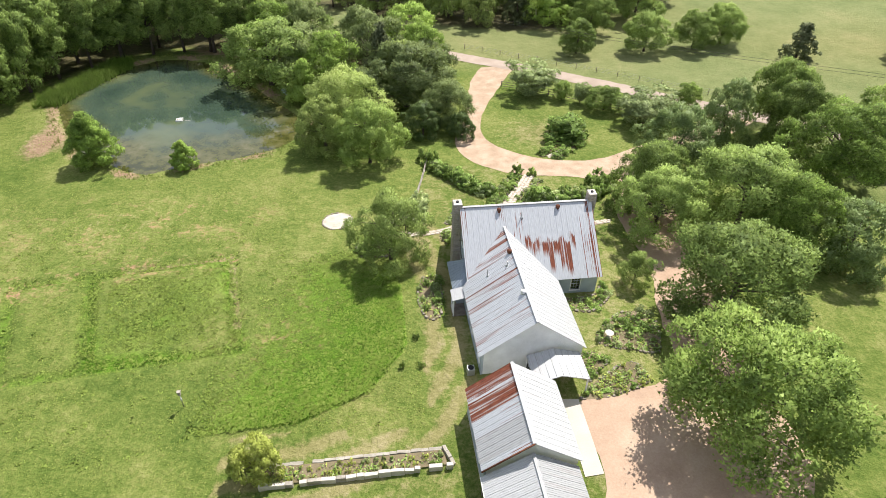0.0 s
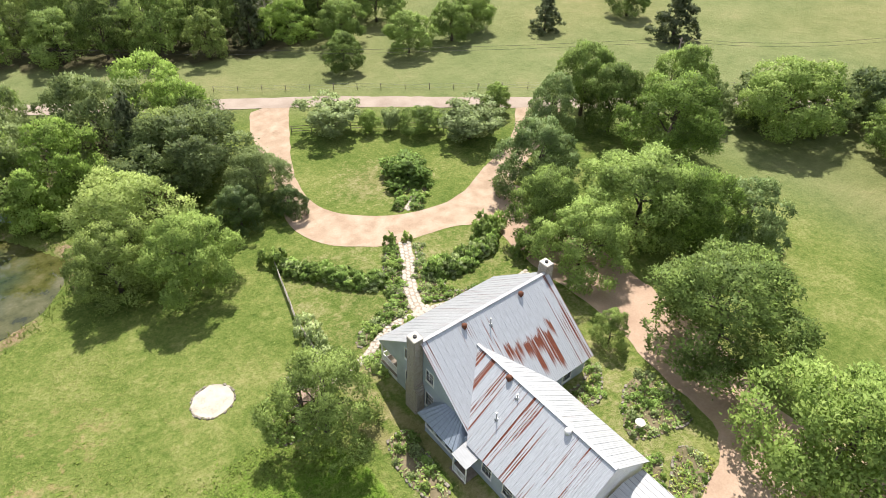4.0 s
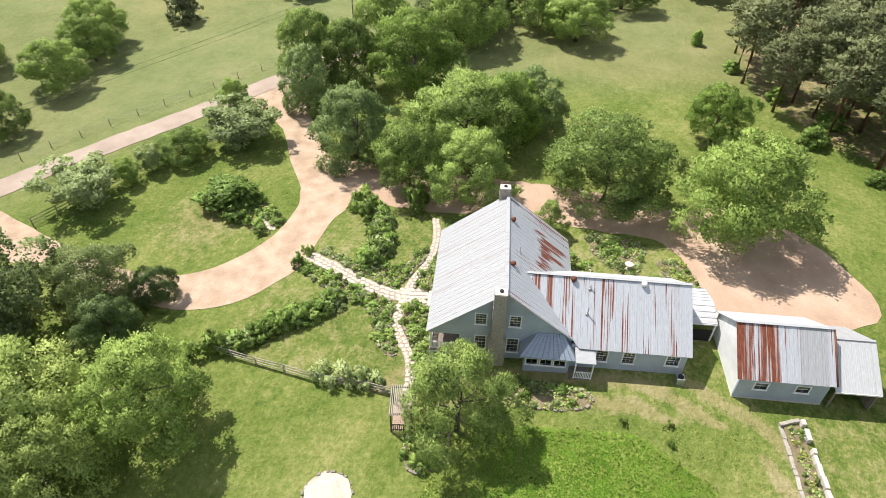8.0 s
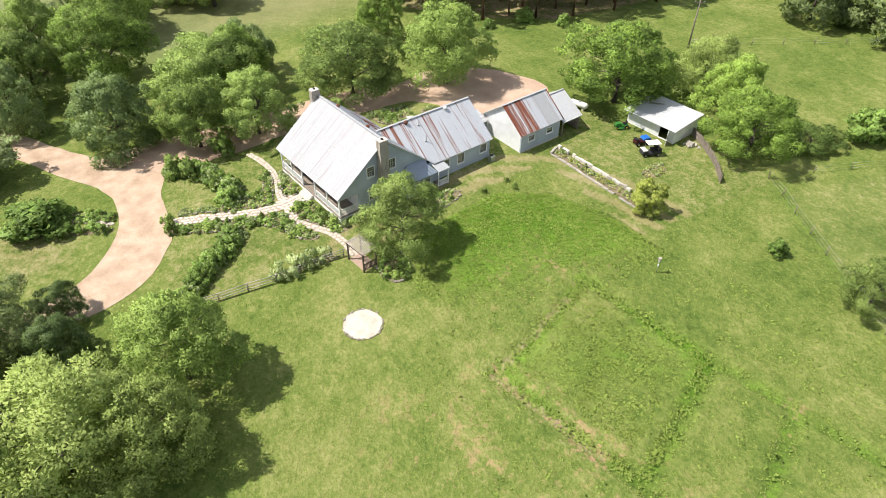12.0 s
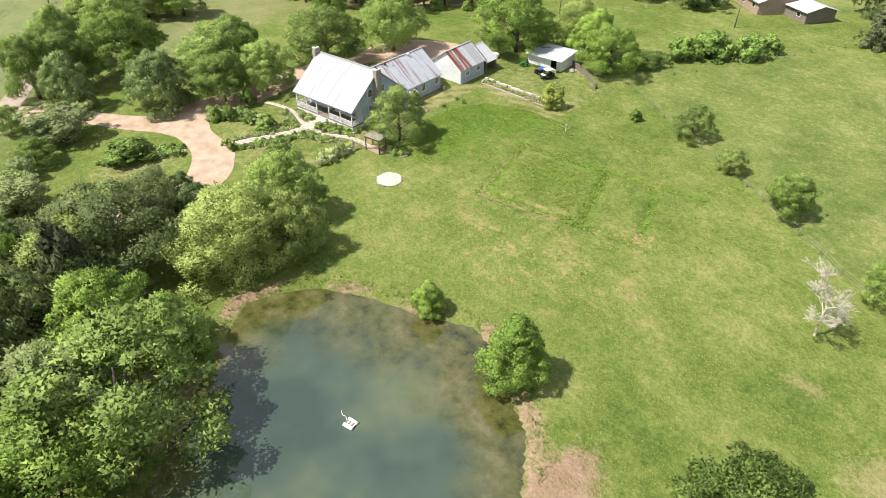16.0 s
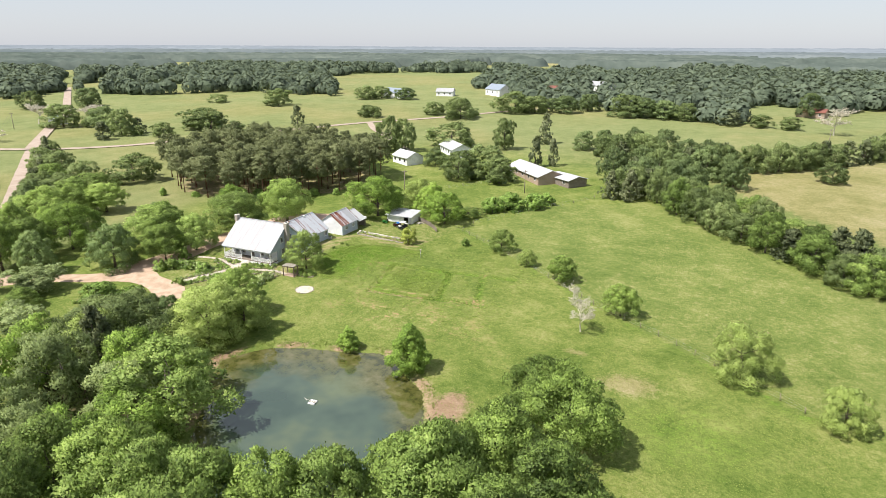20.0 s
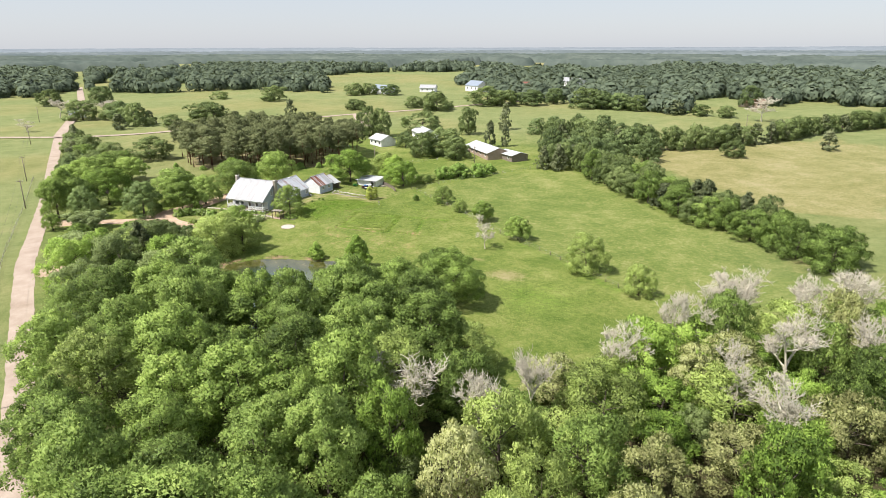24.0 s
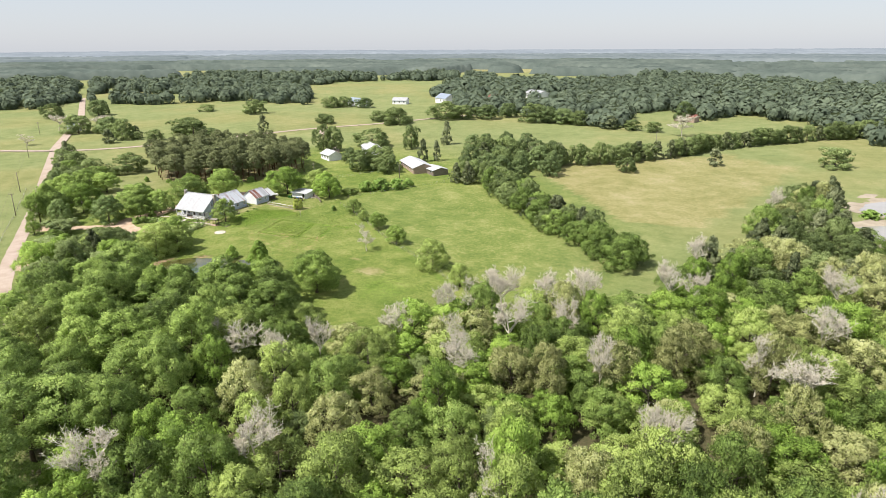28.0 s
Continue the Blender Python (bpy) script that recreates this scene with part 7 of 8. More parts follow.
rail_fence([(-28, -57), (-12, -66), (-2, -70), (-30, -106)], "wire_fence", "wire fence on pale posts in the next pasture", 6.0, 1.2, 3, 0.07, WIRE, 0.04)

bf = thing("board_fence", (-20.4, -43.8, gz(-20.4, -43.8)), "low fence of grey weathered boards beside the shed", "fence")
rnd = random.Random(9)
bl = smooth_line([(-20.4, -43.9), (-23.3, -42.2), (-26.9, -39.4), (-29.6, -36.4)], 18)
for a, b in zip(bl, bl[1:]):
    x, y = (a[0] + b[0]) / 2, (a[1] + b[1]) / 2
    part("board", bx(-0.105, 0.105, -0.015, 0.015, -0.1, 1.25 * rnd.uniform(0.85, 1.05), m=Matrix.LocRotScale((x, y, gz(x, y)), Euler((rnd.uniform(-0.05, 0.05), rnd.uniform(-0.04, 0.04), math.atan2(b[1] - a[1], b[0] - a[0]))), None)), WOOD, bf)
for s in (0.35, 0.95):
    part("rail", tube(bmesh.new(), [(x + 0.03, y + 0.03, gz(x, y) + s) for x, y in bl[::9] + bl[-1:]], [0.04] * len(bl[::9] + bl[-1:]), 4), WOOD, bf)

# ---- arbor over the garden gate ----
arbor = thing("arbor", (-13.7, 7.4, gz(-13.7, 7.4)), "dark wooden arbor with thin grey battens over the gate", "arbor")
az0 = gz(-13.7, 7.4)
AR = pose(-13.7, 7.4, az0, 0, 0, 4)
for x in (-1.35, 1.35):
    for y in (-0.85, 0.85):
        part("post", bx(x - 0.07, x + 0.07, y - 0.07, y + 0.07, -0.2, 2.15, AR), DARK_WOOD, arbor)
for y in (-0.85, 0.85):
    part("beam", bx(-1.6, 1.6, y - 0.05, y + 0.05, 2.15, 2.3, AR), DARK_WOOD, arbor)
for x in (-1.35, 1.35):
    part("crossbeam", bx(x - 0.05, x + 0.05, -1.0, 1.0, 2.3, 2.4, AR), DARK_WOOD, arbor)
part("brace", tube(bmesh.new(), [AR @ Vector((1.35, 0.85, 1.6)), AR @ Vector((0.9, 0.85, 2.15))], [0.04, 0.04], 4), DARK_WOOD, arbor)
for i in range(13):
    y = -0.95 + i * 0.155
    part("batten", bx(-1.55, 1.55, y, y + 0.07, 2.41, 2.45, AR), SILVER_WOOD, arbor)
gate = thing("garden_gate", tuple(AR @ Vector((-1.35, 0, 0))), "low wooden garden gate under the arbor", "gate")
part("gate_frame", box(box(bmesh.new(), -1.38, -1.33, -0.75, 0.75, 0.15, 0.25, AR), -1.38, -1.33, -0.75, 0.75, 0.85, 0.95, AR), DARK_WOOD, gate)
for i in range(9):
    y = -0.72 + i * 0.17
    part("slat", bx(-1.40, -1.37, y, y + 0.09, 0.1, 1.0, AR), DARK_WOOD, gate)
BRICK = speckled("pinkish_brick", [(0.3, (0.36, 0.25, 0.19)), (0.7, (0.50, 0.38, 0.31))], 3, 0.9, 14, 0.4, shift=20)
pad = thing("brick_pad", (-13.7, 7.4, az0), "small pinkish brick floor under the arbor", "paving", kind="structure")
bme = bpy.data.meshes.new("brick")
b_ = bx(-0.16, 0.16, -0.075, 0.075, -0.03, 0.03, bevel=0.01)
b_.to_mesh(bme)
b_.free()
bme.materials.append(BRICK)
for i in range(8):
    for j in range(10):
        o = hold(new("brick", bme), pad)
        u, v = -1.2 + i * 0.335 + (0.16 if j % 2 else 0), -0.75 + j * 0.165
        p = AR @ Vector((u, v, 0))
        o.matrix_basis = Matrix.Translation((p.x, p.y, gz(p.x, p.y) + 0.05)) @ Matrix.Rotation(radians(4), 4, "Z")

# ---- things in the yard ----
tank = thing("propane_tank", (-5.4, -36.8, gz(-5.4, -36.8)), "long white propane tank on two feet", "propane tank")
TM = pose(-5.4, -36.8, gz(-5.4, -36.8), 0, 0, 12)
bm = tube(bmesh.new(), [TM @ Vector((u, 0, 0.78)) for u in (-1.5, -1.44, -1.3, -1.1, 1.1, 1.3, 1.44, 1.5)], [0.02, 0.22, 0.38, 0.46, 0.46, 0.38, 0.22, 0.02], 16)
part("tank_body", bm, TANK_PAINT, tank)
part("valve_dome", tube(bmesh.new(), [TM @ Vector((0, 0, 1.2)), TM @ Vector((0, 0, 1.36)), TM @ Vector((0, 0, 1.4))], [0.16, 0.16, 0.08], 10), STEEL, tank)
for u in (-0.8, 0.8):
    part("foot", bx(u - 0.12, u + 0.12, -0.3, 0.3, -0.1, 0.42, TM), CONCRETE, tank)


def wheel(parent, m, x, y, r, w, rim):
    t = part("wheel", tube(bmesh.new(), [m @ Vector((x, y - w / 2, r)), m @ Vector((x, y - w * 0.3, r)), m @ Vector((x, y + w * 0.3, r)), m @ Vector((x, y + w / 2, r))], [r * 0.82, r, r, r * 0.82], 14), RUBBER, parent, "black rubber tyre")
    part("rim", tube(bmesh.new(), [m @ Vector((x, y - w / 2 - 0.01, r)), m @ Vector((x, y + w / 2 + 0.01, r))], [r * 0.5, r * 0.5], 10), rim, t)


def poly_body(m, prof, y0, y1):
    """A body from a side outline, with its width."""
    bm = bmesh.new()
    a = [bm.verts.new(m @ Vector((x, y0, z))) for x, z in prof]
    b = [bm.verts.new(m @ Vector((x, y1, z))) for x, z in prof]
    bm.faces.new(a)
    bm.faces.new(b[::-1])
    for i in range(len(prof)):
        j = (i + 1) % len(prof)
        bm.faces.new((a[i], b[i], b[j], a[j]))
    bmesh.ops.recalc_face_normals(bm, faces=bm.faces)
    bmesh.ops.bevel(bm, geom=list(bm.edges), offset=0.025, segments=1, affect="EDGES")
    return bm


cz = gz(-19.9, -34.9)
CM = pose(-19.9, -34.9, cz + 0.02, 0, 0, math.degrees(math.atan2(2.6, 1.4)))
cart = thing("golf_cart", (-19.9, -34.9, cz), "dark golf cart with a white hood and white canopy", "golf cart")
part("body", poly_body(CM, [(1.4, 0.35), (1.42, 0.65), (1.15, 0.92), (0.75, 0.95), (0.62, 0.45), (-0.1, 0.42), (-0.15, 0.75), (-1.3, 0.75), (-1.35, 0.35)], -0.6, 0.6), BLACK_PAINT, cart)
part("hood", bx(0.72, 1.38, -0.56, 0.56, 0.90, 0.985, CM, bevel=0.03), CREAM_PAINT, cart, "white front hood")
part("seat", bx(-0.55, 0.0, -0.52, 0.52, 0.76, 0.92, CM, bevel=0.04), DARK, cart, "dark padded seat")
part("seat_back", bx(-0.68, -0.56, -0.52, 0.52, 0.9, 1.35, CM, bevel=0.04), DARK, cart)
part("rear_box", bx(-1.3, -0.72, -0.55, 0.55, 0.76, 1.05, CM, bevel=0.03), DARK, cart)
part("canopy", bx(-1.0, 0.85, -0.62, 0.62, 1.82, 1.9, CM, bevel=0.03), WHITE, cart, "white flat canopy")
for x, x2 in ((0.75, 0.6), (-0.75, -0.7)):
    for y in (-0.55, 0.55):
        part("canopy_post", tube(bmesh.new(), [CM @ Vector((x, y, 0.9)), CM @ Vector((x2, y, 1.82))], [0.022, 0.022], 5), STEEL, cart)
part("steering_wheel", tube(bmesh.new(), [CM @ Vector((0.45, 0.25, 1.05)), CM @ Vector((0.42, 0.25, 1.08))], [0.18, 0.18], 12), DARK, cart)
for x in (0.95, -0.85):
    for y in (-0.55, 0.55):
        wheel(cart, CM, x, y, 0.23, 0.2, STEEL)

uz = gz(-17.5, -36.1)
UM = pose(-17.5, -36.1, uz + 0.02, 0, 0, math.degrees(math.atan2(2.2, 0.9)))
atv = thing("utility_vehicle", (-17.5, -36.1, uz), "small utility vehicle with a blue cover and red front", "utility vehicle")
part("body", poly_body(UM, [(1.1, 0.4), (1.15, 0.75), (0.7, 0.95), (0.35, 0.7), (-0.2, 0.7), (-0.3, 0.85), (-1.1, 0.85), (-1.1, 0.4)], -0.45, 0.45), mat("dark_red_paint", (0.055, 0.012, 0.014), 0.45), atv)
part("cover", poly_body(UM, [(0.1, 0.86), (-0.1, 1.12), (-0.9, 1.15), (-1.2, 0.86)], -0.5, 0.5), BLUE_PAINT, atv, "blue cover over the load bed")
part("handlebar", tube(bmesh.new(), [UM @ Vector((0.5, -0.4, 1.15)), UM @ Vector((0.6, 0, 1.05)), UM @ Vector((0.5, 0.4, 1.15))], [0.025, 0.03, 0.025], 5), DARK, atv)
part("front_rack", bx(0.7, 1.2, -0.4, 0.4, 0.98, 1.02, UM), DARK, atv)
for x in (0.75, -0.75):
    for y in (-0.5, 0.5):
        wheel(atv, UM, x, y, 0.3, 0.24, STEEL)

mz = gz(-13.0, -37.4)
MM = pose(-13.0, -37.4, mz + 0.02, 0, 0, 60)
mower = thing("riding_mower", (-13.0, -37.4, mz), "green riding mower with a dark seat", "riding mower")
part("hood", poly_body(MM, [(0.95, 0.35), (0.98, 0.7), (0.8, 0.85), (0.2, 0.9), (0.15, 0.4)], -0.3, 0.3), GREEN_PAINT, mower)
part("rear_body", poly_body(MM, [(0.15, 0.35), (0.1, 0.5), (-0.3, 0.55), (-0.85, 0.7), (-0.9, 0.35)], -0.4, 0.4), GREEN_PAINT, mower)
part("deck", bx(-0.25, 0.55, -0.65, 0.65, 0.12, 0.3, MM, bevel=0.04), GREEN_PAINT, mower)
part("seat", box(box(bmesh.new(), -0.6, -0.2, -0.25, 0.25, 0.7, 0.82, MM), -0.68, -0.58, -0.25, 0.25, 0.8, 1.15, MM), DARK, mower)
part("steering_wheel", tube(bmesh.new(), [MM @ Vector((0.05, 0, 1.02)), MM @ Vector((0.03, 0, 1.05))], [0.17, 0.17], 12), DARK, mower)
for x, r, w in ((0.7, 0.2, 0.16), (-0.6, 0.28, 0.24)):
    for y in (-0.42, 0.42):
        wheel(mower, MM, x, y, r, w, YELLOW_PAINT)

rub = thing("rubble_pile", (-21.8, -41.6, gz(-21.8, -41.6)), "heap of broken pale stones beside the shed", "rubble pile")
rnd = random.Random(3)
for i in range(26):
    o = hold(new("stone", rnd.choice(BLOCKS)), rub)
    a, r = rnd.uniform(0, 6.28), rnd.uniform(0, 1.2)
    x, y = -22.0 + r * math.cos(a), -41.3 + r * math.sin(a) * 0.8
    o.matrix_basis = Matrix.LocRotScale((x, y, gz(x, y) + 0.35 * (1.2 - r) * rnd.random() + 0.06), Euler((rnd.uniform(-0.5, 0.5), rnd.uniform(-0.5, 0.5), rnd.uniform(0, 3))), (rnd.uniform(0.25, 0.55), rnd.uniform(0.2, 0.4), rnd.uniform(0.15, 0.3)))

bird = thing("nest_box", (-34.6, -16.3, gz(-34.6, -16.3)), "small pale nest box on a thin pole in the meadow", "nest box")
bz = gz(-34.6, -16.3)
part("pole", tube(bmesh.new(), [(-34.6, -16.3, bz - 0.2), (-34.6, -16.3, bz + 1.7)], [0.04, 0.035], 6), STEEL, bird)
bm = bx(-34.72, -34.48, -16.42, -16.18, bz + 1.65, bz + 2.05)
part("box", bm, SILVER_WOOD, bird)
part("roof", bx(-34.76, -34.44, -16.46, -16.14, bz + 2.05, bz + 2.1), SILVER_WOOD, bird)
part("pole_guard", tube(bmesh.new(), [(-34.6, -16.3, bz + 0.9), (-34.6, -16.3, bz + 1.25)], [0.09, 0.05], 8), WHITE, bird)

fz = gz(6.0, -13.8)
fountain = thing("bird_bath", (6.0, -13.8, fz), "pale stone bird bath in the rock garden", "bird bath")
part("pedestal", tube(bmesh.new(), [(6, -13.8, fz - 0.1), (6, -13.8, fz + 0.1), (6, -13.8, fz + 0.15), (6, -13.8, fz + 0.6)], [0.28, 0.28, 0.14, 0.12], 12), PALE_STONE, fountain)
part("bowl", tube(bmesh.new(), [(6, -13.8, fz + 0.6), (6, -13.8, fz + 0.72), (6, -13.8, fz + 0.76)], [0.15, 0.42, 0.44], 16), PALE_STONE, fountain)


# ---- on and by the pond ----
DOCK = (-47.7, 46.8)
raft = thing("raft", (*DOCK, WATER), "small white swimming raft floating on the pond", "raft")
RM = pose(*DOCK, WATER, 0, 0, 185) @ Matrix.Scale(0.62, 4)
for y in (-0.6, 0.6):
    part("float", tube(bmesh.new(), [RM @ Vector((-0.9, y, 0.05)), RM @ Vector((0.9, y, 0.05))], [0.2, 0.2], 8), WHITE, raft)
for i in range(6):
    part("plank", bx(-0.85 + i * 0.29, -0.6 + i * 0.29, -0.75, 0.75, 0.2, 0.26, RM), PALE_STONE if i % 2 else WOOD, raft)
part("rope", tube(bmesh.new(), [RM @ Vector(p) for p in ((-0.9, 0.2, 0.05), (-1.6, 0.7, 0.02), (-2.2, 0.6, 0.02), (-3.0, 1.2, 0.02))], [0.035] * 4, 5), ROPE, raft, "pale mooring rope")
boat = thing("rowing_boat", (-30.4, 55.6, -0.7), "small pale blue rowing boat drawn up on the bank", "boat")
BM_ = pose(-30.4, 55.6, -0.72, 0, 0, 130)
bm = bmesh.new()
secs = [(-1.6, 0.45, 0.0), (-0.8, 0.62, 0.0), (0.4, 0.62, 0.0), (1.2, 0.4, 0.05), (1.8, 0.03, 0.2)]
rows_ = [[bm.verts.new(BM_ @ Vector((x, y, z))) for y, z in ((-w, 0.5 + b), (-w * 0.7, b), (w * 0.7, b), (w, 0.5 + b), (w * 0.9, 0.5 + b), (w * 0.6, 0.08 + b), (-w * 0.6, 0.08 + b), (-w * 0.9, 0.5 + b))] for x, w, b in secs]
for a, b in zip(rows_, rows_[1:]):
    for i in range(8):
        bm.faces.new((a[i], a[(i + 1) % 8], b[(i + 1) % 8], b[i]))
bm.faces.new(rows_[0])
bm.faces.new(rows_[-1][::-1])
bmesh.ops.recalc_face_normals(bm, faces=bm.faces)
part("hull", bm, mat("pale_blue_paint", (0.45, 0.55, 0.6), 0.4), boat)
for x in (-0.7, 0.5):
    part("thwart", bx(x - 0.12, x + 0.12, -0.5, 0.5, 0.32, 0.36, BM_), WOOD, boat)


def blades(name, places, heights, material, label, seed, wide_=0.05, per=3):
    """Upright narrow leaves, too many to count."""
    rng = np.random.default_rng(seed)
    P = np.repeat(np.asarray(places), per, axis=0) + rng.normal(size=(len(places) * per, 2)) * 0.15
    h = np.repeat(np.asarray(heights), per) * rng.uniform(0.6, 1.2, len(P))
    z = ground(P[:, 0], P[:, 1])
    a = rng.uniform(0, 6.28, len(P))
    dx, dy = np.cos(a) * wide_, np.sin(a) * wide_
    lx, ly = rng.normal(size=len(P)) * 0.35 * h, rng.normal(size=len(P)) * 0.35 * h
    v = np.stack([np.stack([P[:, 0] - dx, P[:, 1] - dy, z - 0.03], 1), np.stack([P[:, 0] + dx, P[:, 1] + dy, z - 0.03], 1), np.stack([P[:, 0] + lx, P[:, 1] + ly, z + h], 1)], 1).reshape(-1, 3)
    return tagged(new(name, mesh_np(name, v, np.arange(len(v)).reshape(-1, 3), material)), label, "plants", kind="stuff")


rng = np.random.default_rng(5)
shore = []
for a, b in zip(POND, POND[1:] + POND[:1]):
    n = int(math.dist(a, b) * 5)
    for i in range(n):
        s = rng.uniform()
        o = rng.normal() * 0.7 + 0.3
        L = math.dist(a, b)
        shore.append((a[0] + (b[0] - a[0]) * s + (b[1] - a[1]) / L * -o, a[1] + (b[1] - a[1]) * s + (b[0] - a[0]) / L * o))
blades("bank_grass", shore, [0.45] * len(shore), TUFT, "rough grass along the pond's edge", 2, 0.06, 3)
marsh = [(-71.5 + rng.uniform(-1.8, 1.8) + s * 8.5, 54.5 + s * 18 + rng.uniform(-1.8, 1.8)) for s in rng.uniform(0, 1, 2600)]
blades("reeds", marsh, [1.5] * len(marsh), REED, "bright green reeds on the far bank", 3, 0.1, 3)

# ---- rough grass ----
def lift(x, y):
    return ground(x, y) + 0.22 * inside(x, y, LUSH) * np.exp(-seg_dist(x, y, LUSH[:6]) / 6) * step(0, 6, seg_dist(x, y, LUSH[5:] + LUSH[:1]))


def sward(label, x, y, size, material, up=1.0):
    """Low sprays of grass and weeds, too many to count."""
    c = np.stack([x, y, lift(x, y) + 0.04], 1)
    nrm = unit(rng.normal(size=c.shape) * 0.45 + np.array([0, 0, 1.0]))
    v = leaf_tris(c, nrm, size * rng.uniform(0.5, 1.5, len(x)), rng, 0.55)
    gm = shade_as(mesh_np("grass", v, np.arange(len(v)).reshape(-1, 3), material, True), unit(nrm * 0.5 + np.array([0, 0, up])))
    return tagged(new("grass", gm), label, "grass", kind="stuff")


n = 200000
tx, ty = rng.uniform(-118, -8, n), rng.uniform(-48, 62, n)
thick = np.array([noise.noise(Vector((a / 3.2, b / 3.2, 1.0))) + 0.6 * noise.noise(Vector((a / 11, b / 11, 5.0))) for a, b in zip(tx, ty)])
keep = ~inside(tx, ty, POND) & (tx < -11.5) & ~(inside(tx, ty, YARD) & (rng.uniform(size=n) < 0.95)) & (np.hypot(tx + 20.95, ty - 12.25) > 2.3) & ~inside(tx, ty, FARM) & ~inside(tx, ty, LUSH)
keep &= (thick + rng.normal(size=n) * 0.25 > -0.05) & ~((tx > -26) & (ty > 6) & (rng.uniform(size=n) < 0.9))
sward("rough meadow grass", tx[keep], ty[keep], 0.14, TUFT, 3.0)
n = 80000
tx, ty = rng.uniform(-35, -13, n), rng.uniform(-21, 8, n)
edge = seg_dist(tx, ty, LUSH[:6])
keep = inside(tx, ty, LUSH) & (rng.uniform(size=n) < np.exp(-edge / 6) * step(0, 6, seg_dist(tx, ty, LUSH[5:] + LUSH[:1])))
sward("lush green clover and weeds", tx[keep], ty[keep], 0.19, REED, 2.0)


def clumps(label, x, y, reach, high, per, material):
    """Rounded clumps of weeds, too many to count."""
    k = np.repeat(np.arange(len(x)), per)
    grow = rng.uniform(0.5, 1.5, len(x))[k]
    d = unit(rng.normal(size=(len(k), 3)) + np.array([0, 0, 0.6]))
    d[:, 2] = np.abs(d[:, 2])
    c = np.stack([x[k] + d[:, 0] * reach * grow, y[k] + d[:, 1] * reach * grow, lift(x[k], y[k]) + d[:, 2] * high * grow], 1)
    v = leaf_tris(c, unit(d + rng.normal(size=d.shape) * 0.4), 0.20 * grow * rng.uniform(0.6, 1.3, len(k)), rng, 0.7)
    gm = shade_as(mesh_np("weeds", v, np.arange(len(v)).reshape(-1, 3), material, True), unit(d * 0.7 + np.array([0, 0, 1.2])))
    return tagged(new("weeds", gm), label, "weeds", kind="stuff")


wx, wy = rng.uniform(-64, -13, 26000), rng.uniform(-22, 16, 26000)
near_plot = 0.05 + 0.5 * inside(wx, wy, PLOT) + 0.12 * np.exp(-(np.min([seg_dist(wx, wy, L) for L in PLOT_LINES[:4]], axis=0) / 1.2) ** 2) + 0.9 * inside(wx, wy, LUSH) * np.exp(-seg_dist(wx, wy, LUSH[:6]) / 6)
keep = (rng.uniform(size=len(wx)) < near_plot) & ~inside(wx, wy, YARD) & ~((wx > -27) & (wy > 5))
clumps("low clumps of meadow weeds", wx[keep], wy[keep], 0.26, 0.06, 7, WEED)
for seed, material, label, share in ((1, SHRUB, "low green ground cover in the beds", 26), (2, MYRTLE, "grey-green herbs in the beds", 14), (3, YELLOW, "yellow-green and flowering plants in the beds", 5)):
    px_, py_ = [], []
    for loop in BEDS + [[(-12.0, -25.5), (-12.2, -24.5), (-26.6, -24.1), (-26.4, -25.4)]]:
        L = np.array(loop)
        (x0, y0), (x1, y1) = L.min(0), L.max(0)
        k = int((x1 - x0) * (y1 - y0) * share)
        a, b = rng.uniform(x0, x1, k), rng.uniform(y0, y1, k)
        ok = inside(a, b, loop) & (np.sin(a * 2.1 + seed * 2) + np.cos(b * 1.9 - seed) + rng.normal(size=k) * 0.5 > -0.2)
        px_.append(a[ok])
        py_.append(b[ok])
    x, y = np.concatenate(px_), np.concatenate(py_)
    c = np.stack([x, y, ground(x, y) + rng.uniform(0.08, 0.34, len(x))], 1)
    nrm = unit(rng.normal(size=c.shape) * 0.7 + np.array([0, 0, 1.0]))
    v = leaf_tris(c, nrm, 0.26 * rng.uniform(0.5, 1.5, len(x)), rng, 0.6)
    gm = shade_as(mesh_np("bed_plants", v, np.arange(len(v)).reshape(-1, 3), material, True), nrm)
    tagged(new("bed_plants", gm), label, "garden plants", kind="stuff")

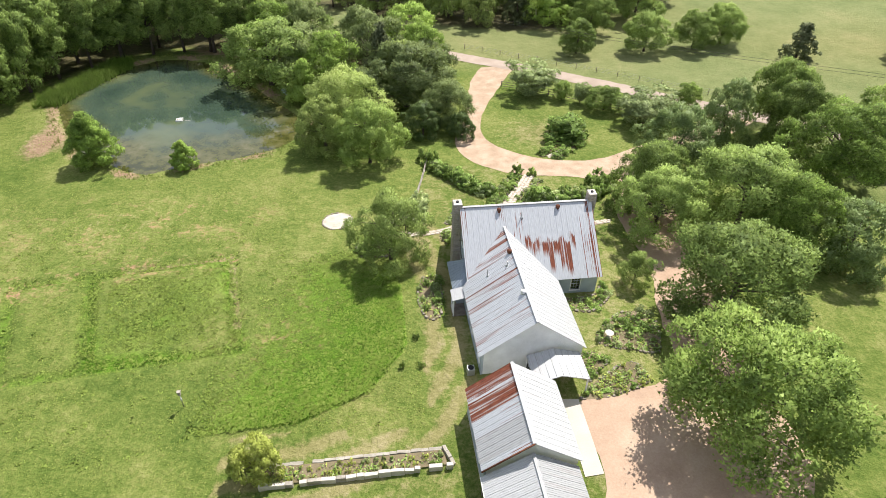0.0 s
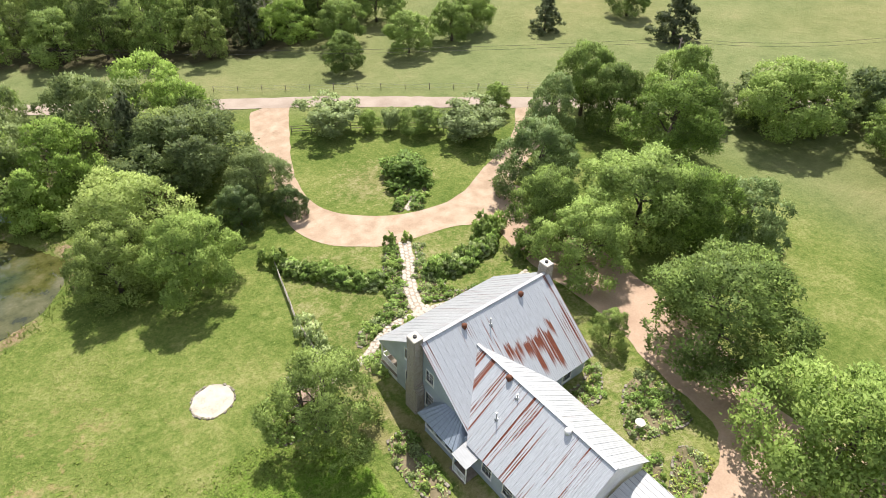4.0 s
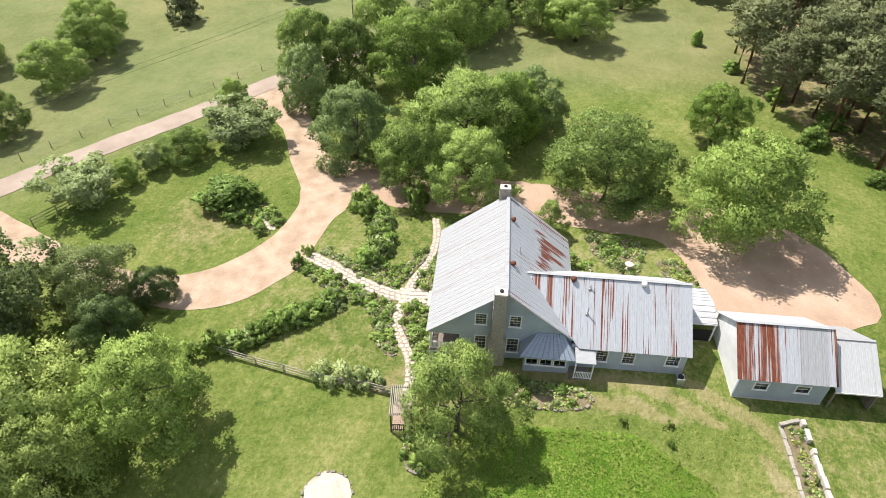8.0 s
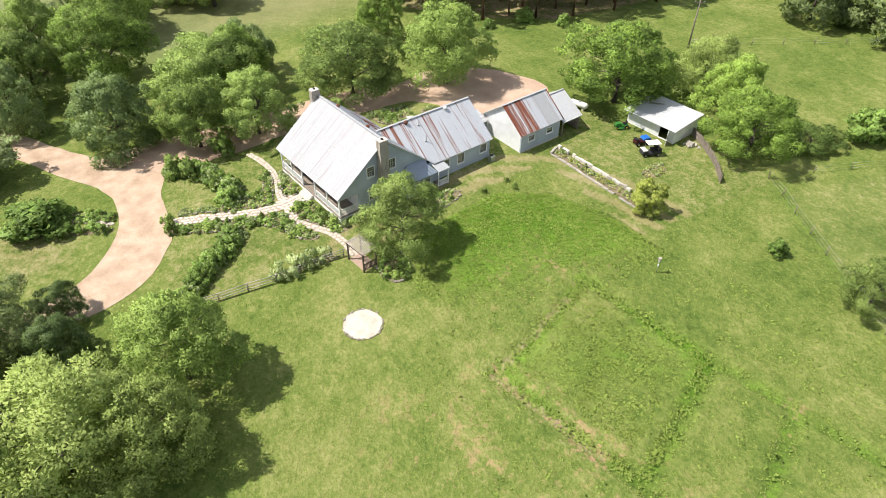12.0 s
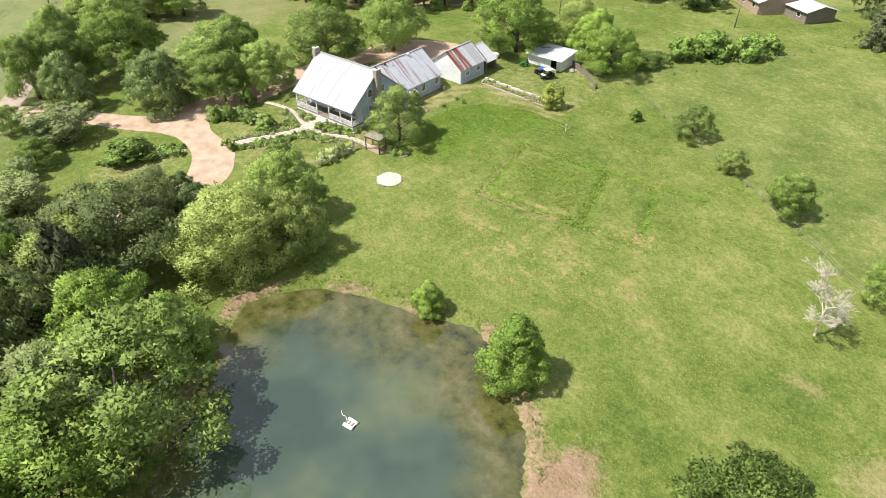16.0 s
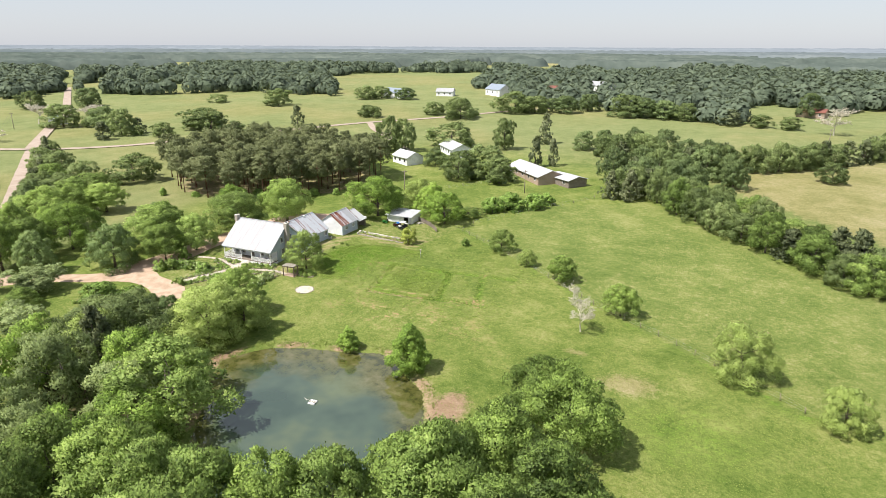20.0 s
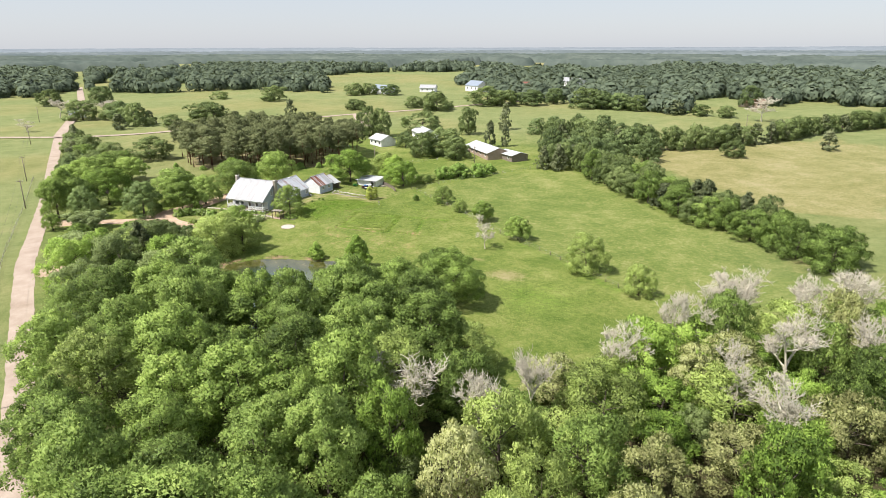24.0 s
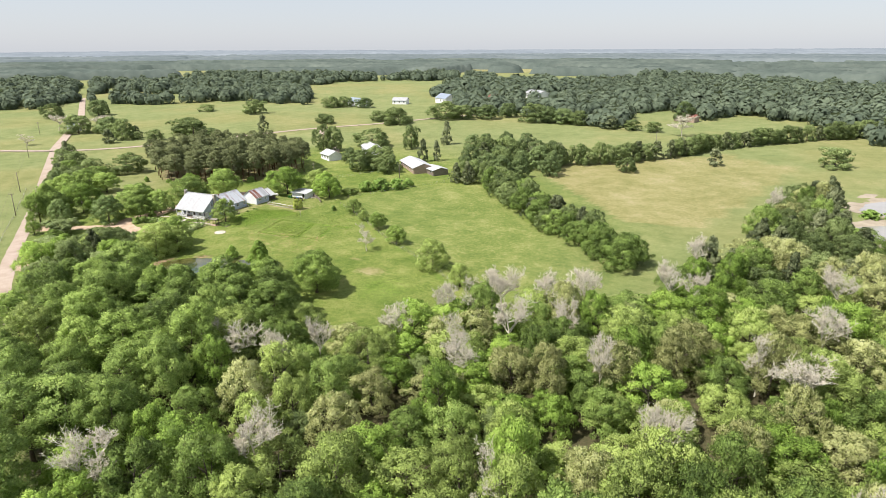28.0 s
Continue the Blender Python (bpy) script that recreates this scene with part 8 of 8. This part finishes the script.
# ---- neighbouring buildings ----
def building(name, x, y, w, d, h, rise, turn, label, wall_mat, roof_mat_, windows=3, category="house"):
    z = gz(x, y)
    if math.hypot(x, y) > 500:
        z += 2
    b = thing(name, (x, y, z), label, category)
    M = pose(x, y, z, 0, 0, turn)
    part("wall", bx(-w / 2, w / 2, -d / 2, d / 2, -1.5, h, M), wall_mat, b)
    for u in (-w / 2, w / 2 - 0.15):
        bm = bmesh.new()
        vs = [bm.verts.new(M @ Vector((u + k, v, zz))) for k in (0, 0.15) for v, zz in ((-d / 2, h), (d / 2, h), (0, h + rise))]
        bm.faces.new(vs[:3][::-1])
        bm.faces.new(vs[3:])
        for i in range(3):
            bm.faces.new((vs[i], vs[(i + 1) % 3], vs[3 + (i + 1) % 3], vs[3 + i]))
        part("gable", bm, wall_mat, b)
    for s in (-1, 1):
        bm = bmesh.new()
        ps = [(-w / 2 - 0.5, 0, h + rise + 0.05), (w / 2 + 0.5, 0, h + rise + 0.05), (w / 2 + 0.5, s * (d / 2 + 0.6), h - 0.15), (-w / 2 - 0.5, s * (d / 2 + 0.6), h - 0.15)]
        vs = [bm.verts.new(M @ Vector((p[0], p[1], p[2] + k))) for k in (0, 0.12) for p in ps]
        for q in ((0, 1, 2, 3), (7, 6, 5, 4), (0, 4, 5, 1), (1, 5, 6, 2), (2, 6, 7, 3), (3, 7, 4, 0)):
            bm.faces.new([vs[i] for i in q])
        bmesh.ops.recalc_face_normals(bm, faces=bm.faces)
        part("roof", bm, roof_mat_, b)
    for s in (-1, 1):
        for i in range(windows):
            u = -w / 2 + w * (i + 0.5) / windows
            f = part("window", bx(u - 0.7, u + 0.7, s * d / 2 - 0.05, s * d / 2 + 0.05, h * 0.35, h * 0.8, M), WHITE, b)
            part("pane", bx(u - 0.58, u + 0.58, s * d / 2 - 0.07, s * d / 2 + 0.07, h * 0.4, h * 0.76, M), DARK, f)
    return b


TAN = speckled("tan_brick_wall", [(0.3, (0.30, 0.22, 0.17)), (0.7, (0.42, 0.33, 0.27))], 1, 0.9, 6, 0.3)
RED_ROOF = speckled("red_metal_roof", [(0.3, (0.17, 0.065, 0.05)), (0.7, (0.25, 0.11, 0.085))], 1, 0.6, 6, 0.1)
building("neighbour_house", 21, -117, 11, 8, 3.0, 2.0, -30, "neighbouring white house with a pale metal roof", WHITE_SIDING, ROOF_BRIGHT)
building("neighbour_house", 10.5, -143, 18, 9, 3.2, 2.2, -48, "long neighbouring house with a pale metal roof", WHITE_SIDING, ROOF_BRIGHT, 5)
building("neighbour_house", -35, -113, 25, 10.5, 2.7, 1.9, -46, "low tan house with a long white roof", TAN, ROOF_BRIGHT, 5)
building("open_barn", -49, -107, 11, 8, 2.6, 1.0, -38, "low open barn with a pale roof and dark front", WOOD, ROOF_BRIGHT, 2, "barn")
building("far_house", 150, -346, 20, 12, 4, 3, -20, "distant pale house with a grey roof", WHITE_SIDING, ROOF_BLUE)
building("far_house", 118, -372, 14, 9, 3.5, 2.5, 10, "distant pale house with a grey roof", WHITE_SIDING, ROOF_WHITE)
building("far_house", 79, -392, 20, 12, 5, 4, -35, "distant grey house with tall gables", WHITE_SIDING, ROOF_BLUE)
building("far_barn", 40, -420, 9, 8, 4, 3, 0, "distant barn with a red roof", TAN, RED_ROOF, 2, "barn")
building("far_barn", 10, -467, 26, 16, 5, 3, -40, "distant white metal barn", WHITE_SIDING, ROOF_WHITE, 3, "barn")
building("far_house", -146, -346, 16, 8, 3.5, 2, -20, "distant low house with a red-brown roof", TAN, RED_ROOF)
building("far_house", 266, -136, 12, 7, 3, 2, -20, "distant house under bare trees by the crossroads", WHITE_SIDING, ROOF_BLUE, 3)
building("far_house", 252, -152, 16, 6, 2.8, 1.2, -42, "distant long low white house under trees", WHITE_SIDING, ROOF_WHITE, 4)


def power_pole(x, y, h=9.5):
    z = gz(x, y)
    p = thing("power_pole", (x, y, z), "wooden power pole with a crossarm", "power pole", "power poles")
    part("pole", tube(bmesh.new(), [(x, y, z - 0.5), (x, y, z + h)], [0.16, 0.11], 8), WOOD, p)
    part("crossarm", bx(-0.9, 0.9, -0.06, 0.06, h - 0.7, h - 0.55, m=pose(x, y, z, 0, 0, 52)), WOOD, p)
    for u in (-0.8, 0.0, 0.8):
        q = pose(x, y, z, 0, 0, 52) @ Vector((u, 0, h - 0.5))
        part("insulator", tube(bmesh.new(), [q - Vector((0, 0, 0.05)), q + Vector((0, 0, 0.14))], [0.05, 0.04], 6), STEEL, p)
    return Vector((x, y, z + h - 0.4))


tops = [power_pole(x, y) for x, y in ((-36, 106), (70, 28.5), (108, 3), (188, -52), (268, -111))]
wires = thing("power_lines", (70, 28.5, gz(70, 28.5)), "thin dark power lines strung between the poles", "power line")
for a, b in zip(tops, tops[1:]):
    for k in (-0.8, 0.8):
        off = Vector((0.62 * k, 0.79 * k, 0))
        part("wire", tube(bmesh.new(), [a.lerp(b, s) + off - Vector((0, 0, 1.4 * (1 - (2 * s - 1) ** 2))) for s in (0, 0.2, 0.4, 0.6, 0.8, 1)], [0.02] * 6, 4), DARK, wires)
power_pole(-2.4, -69.4, 8.5)
power_pole(-38.7, -88, 8)
power_pole(-141, -212, 11)
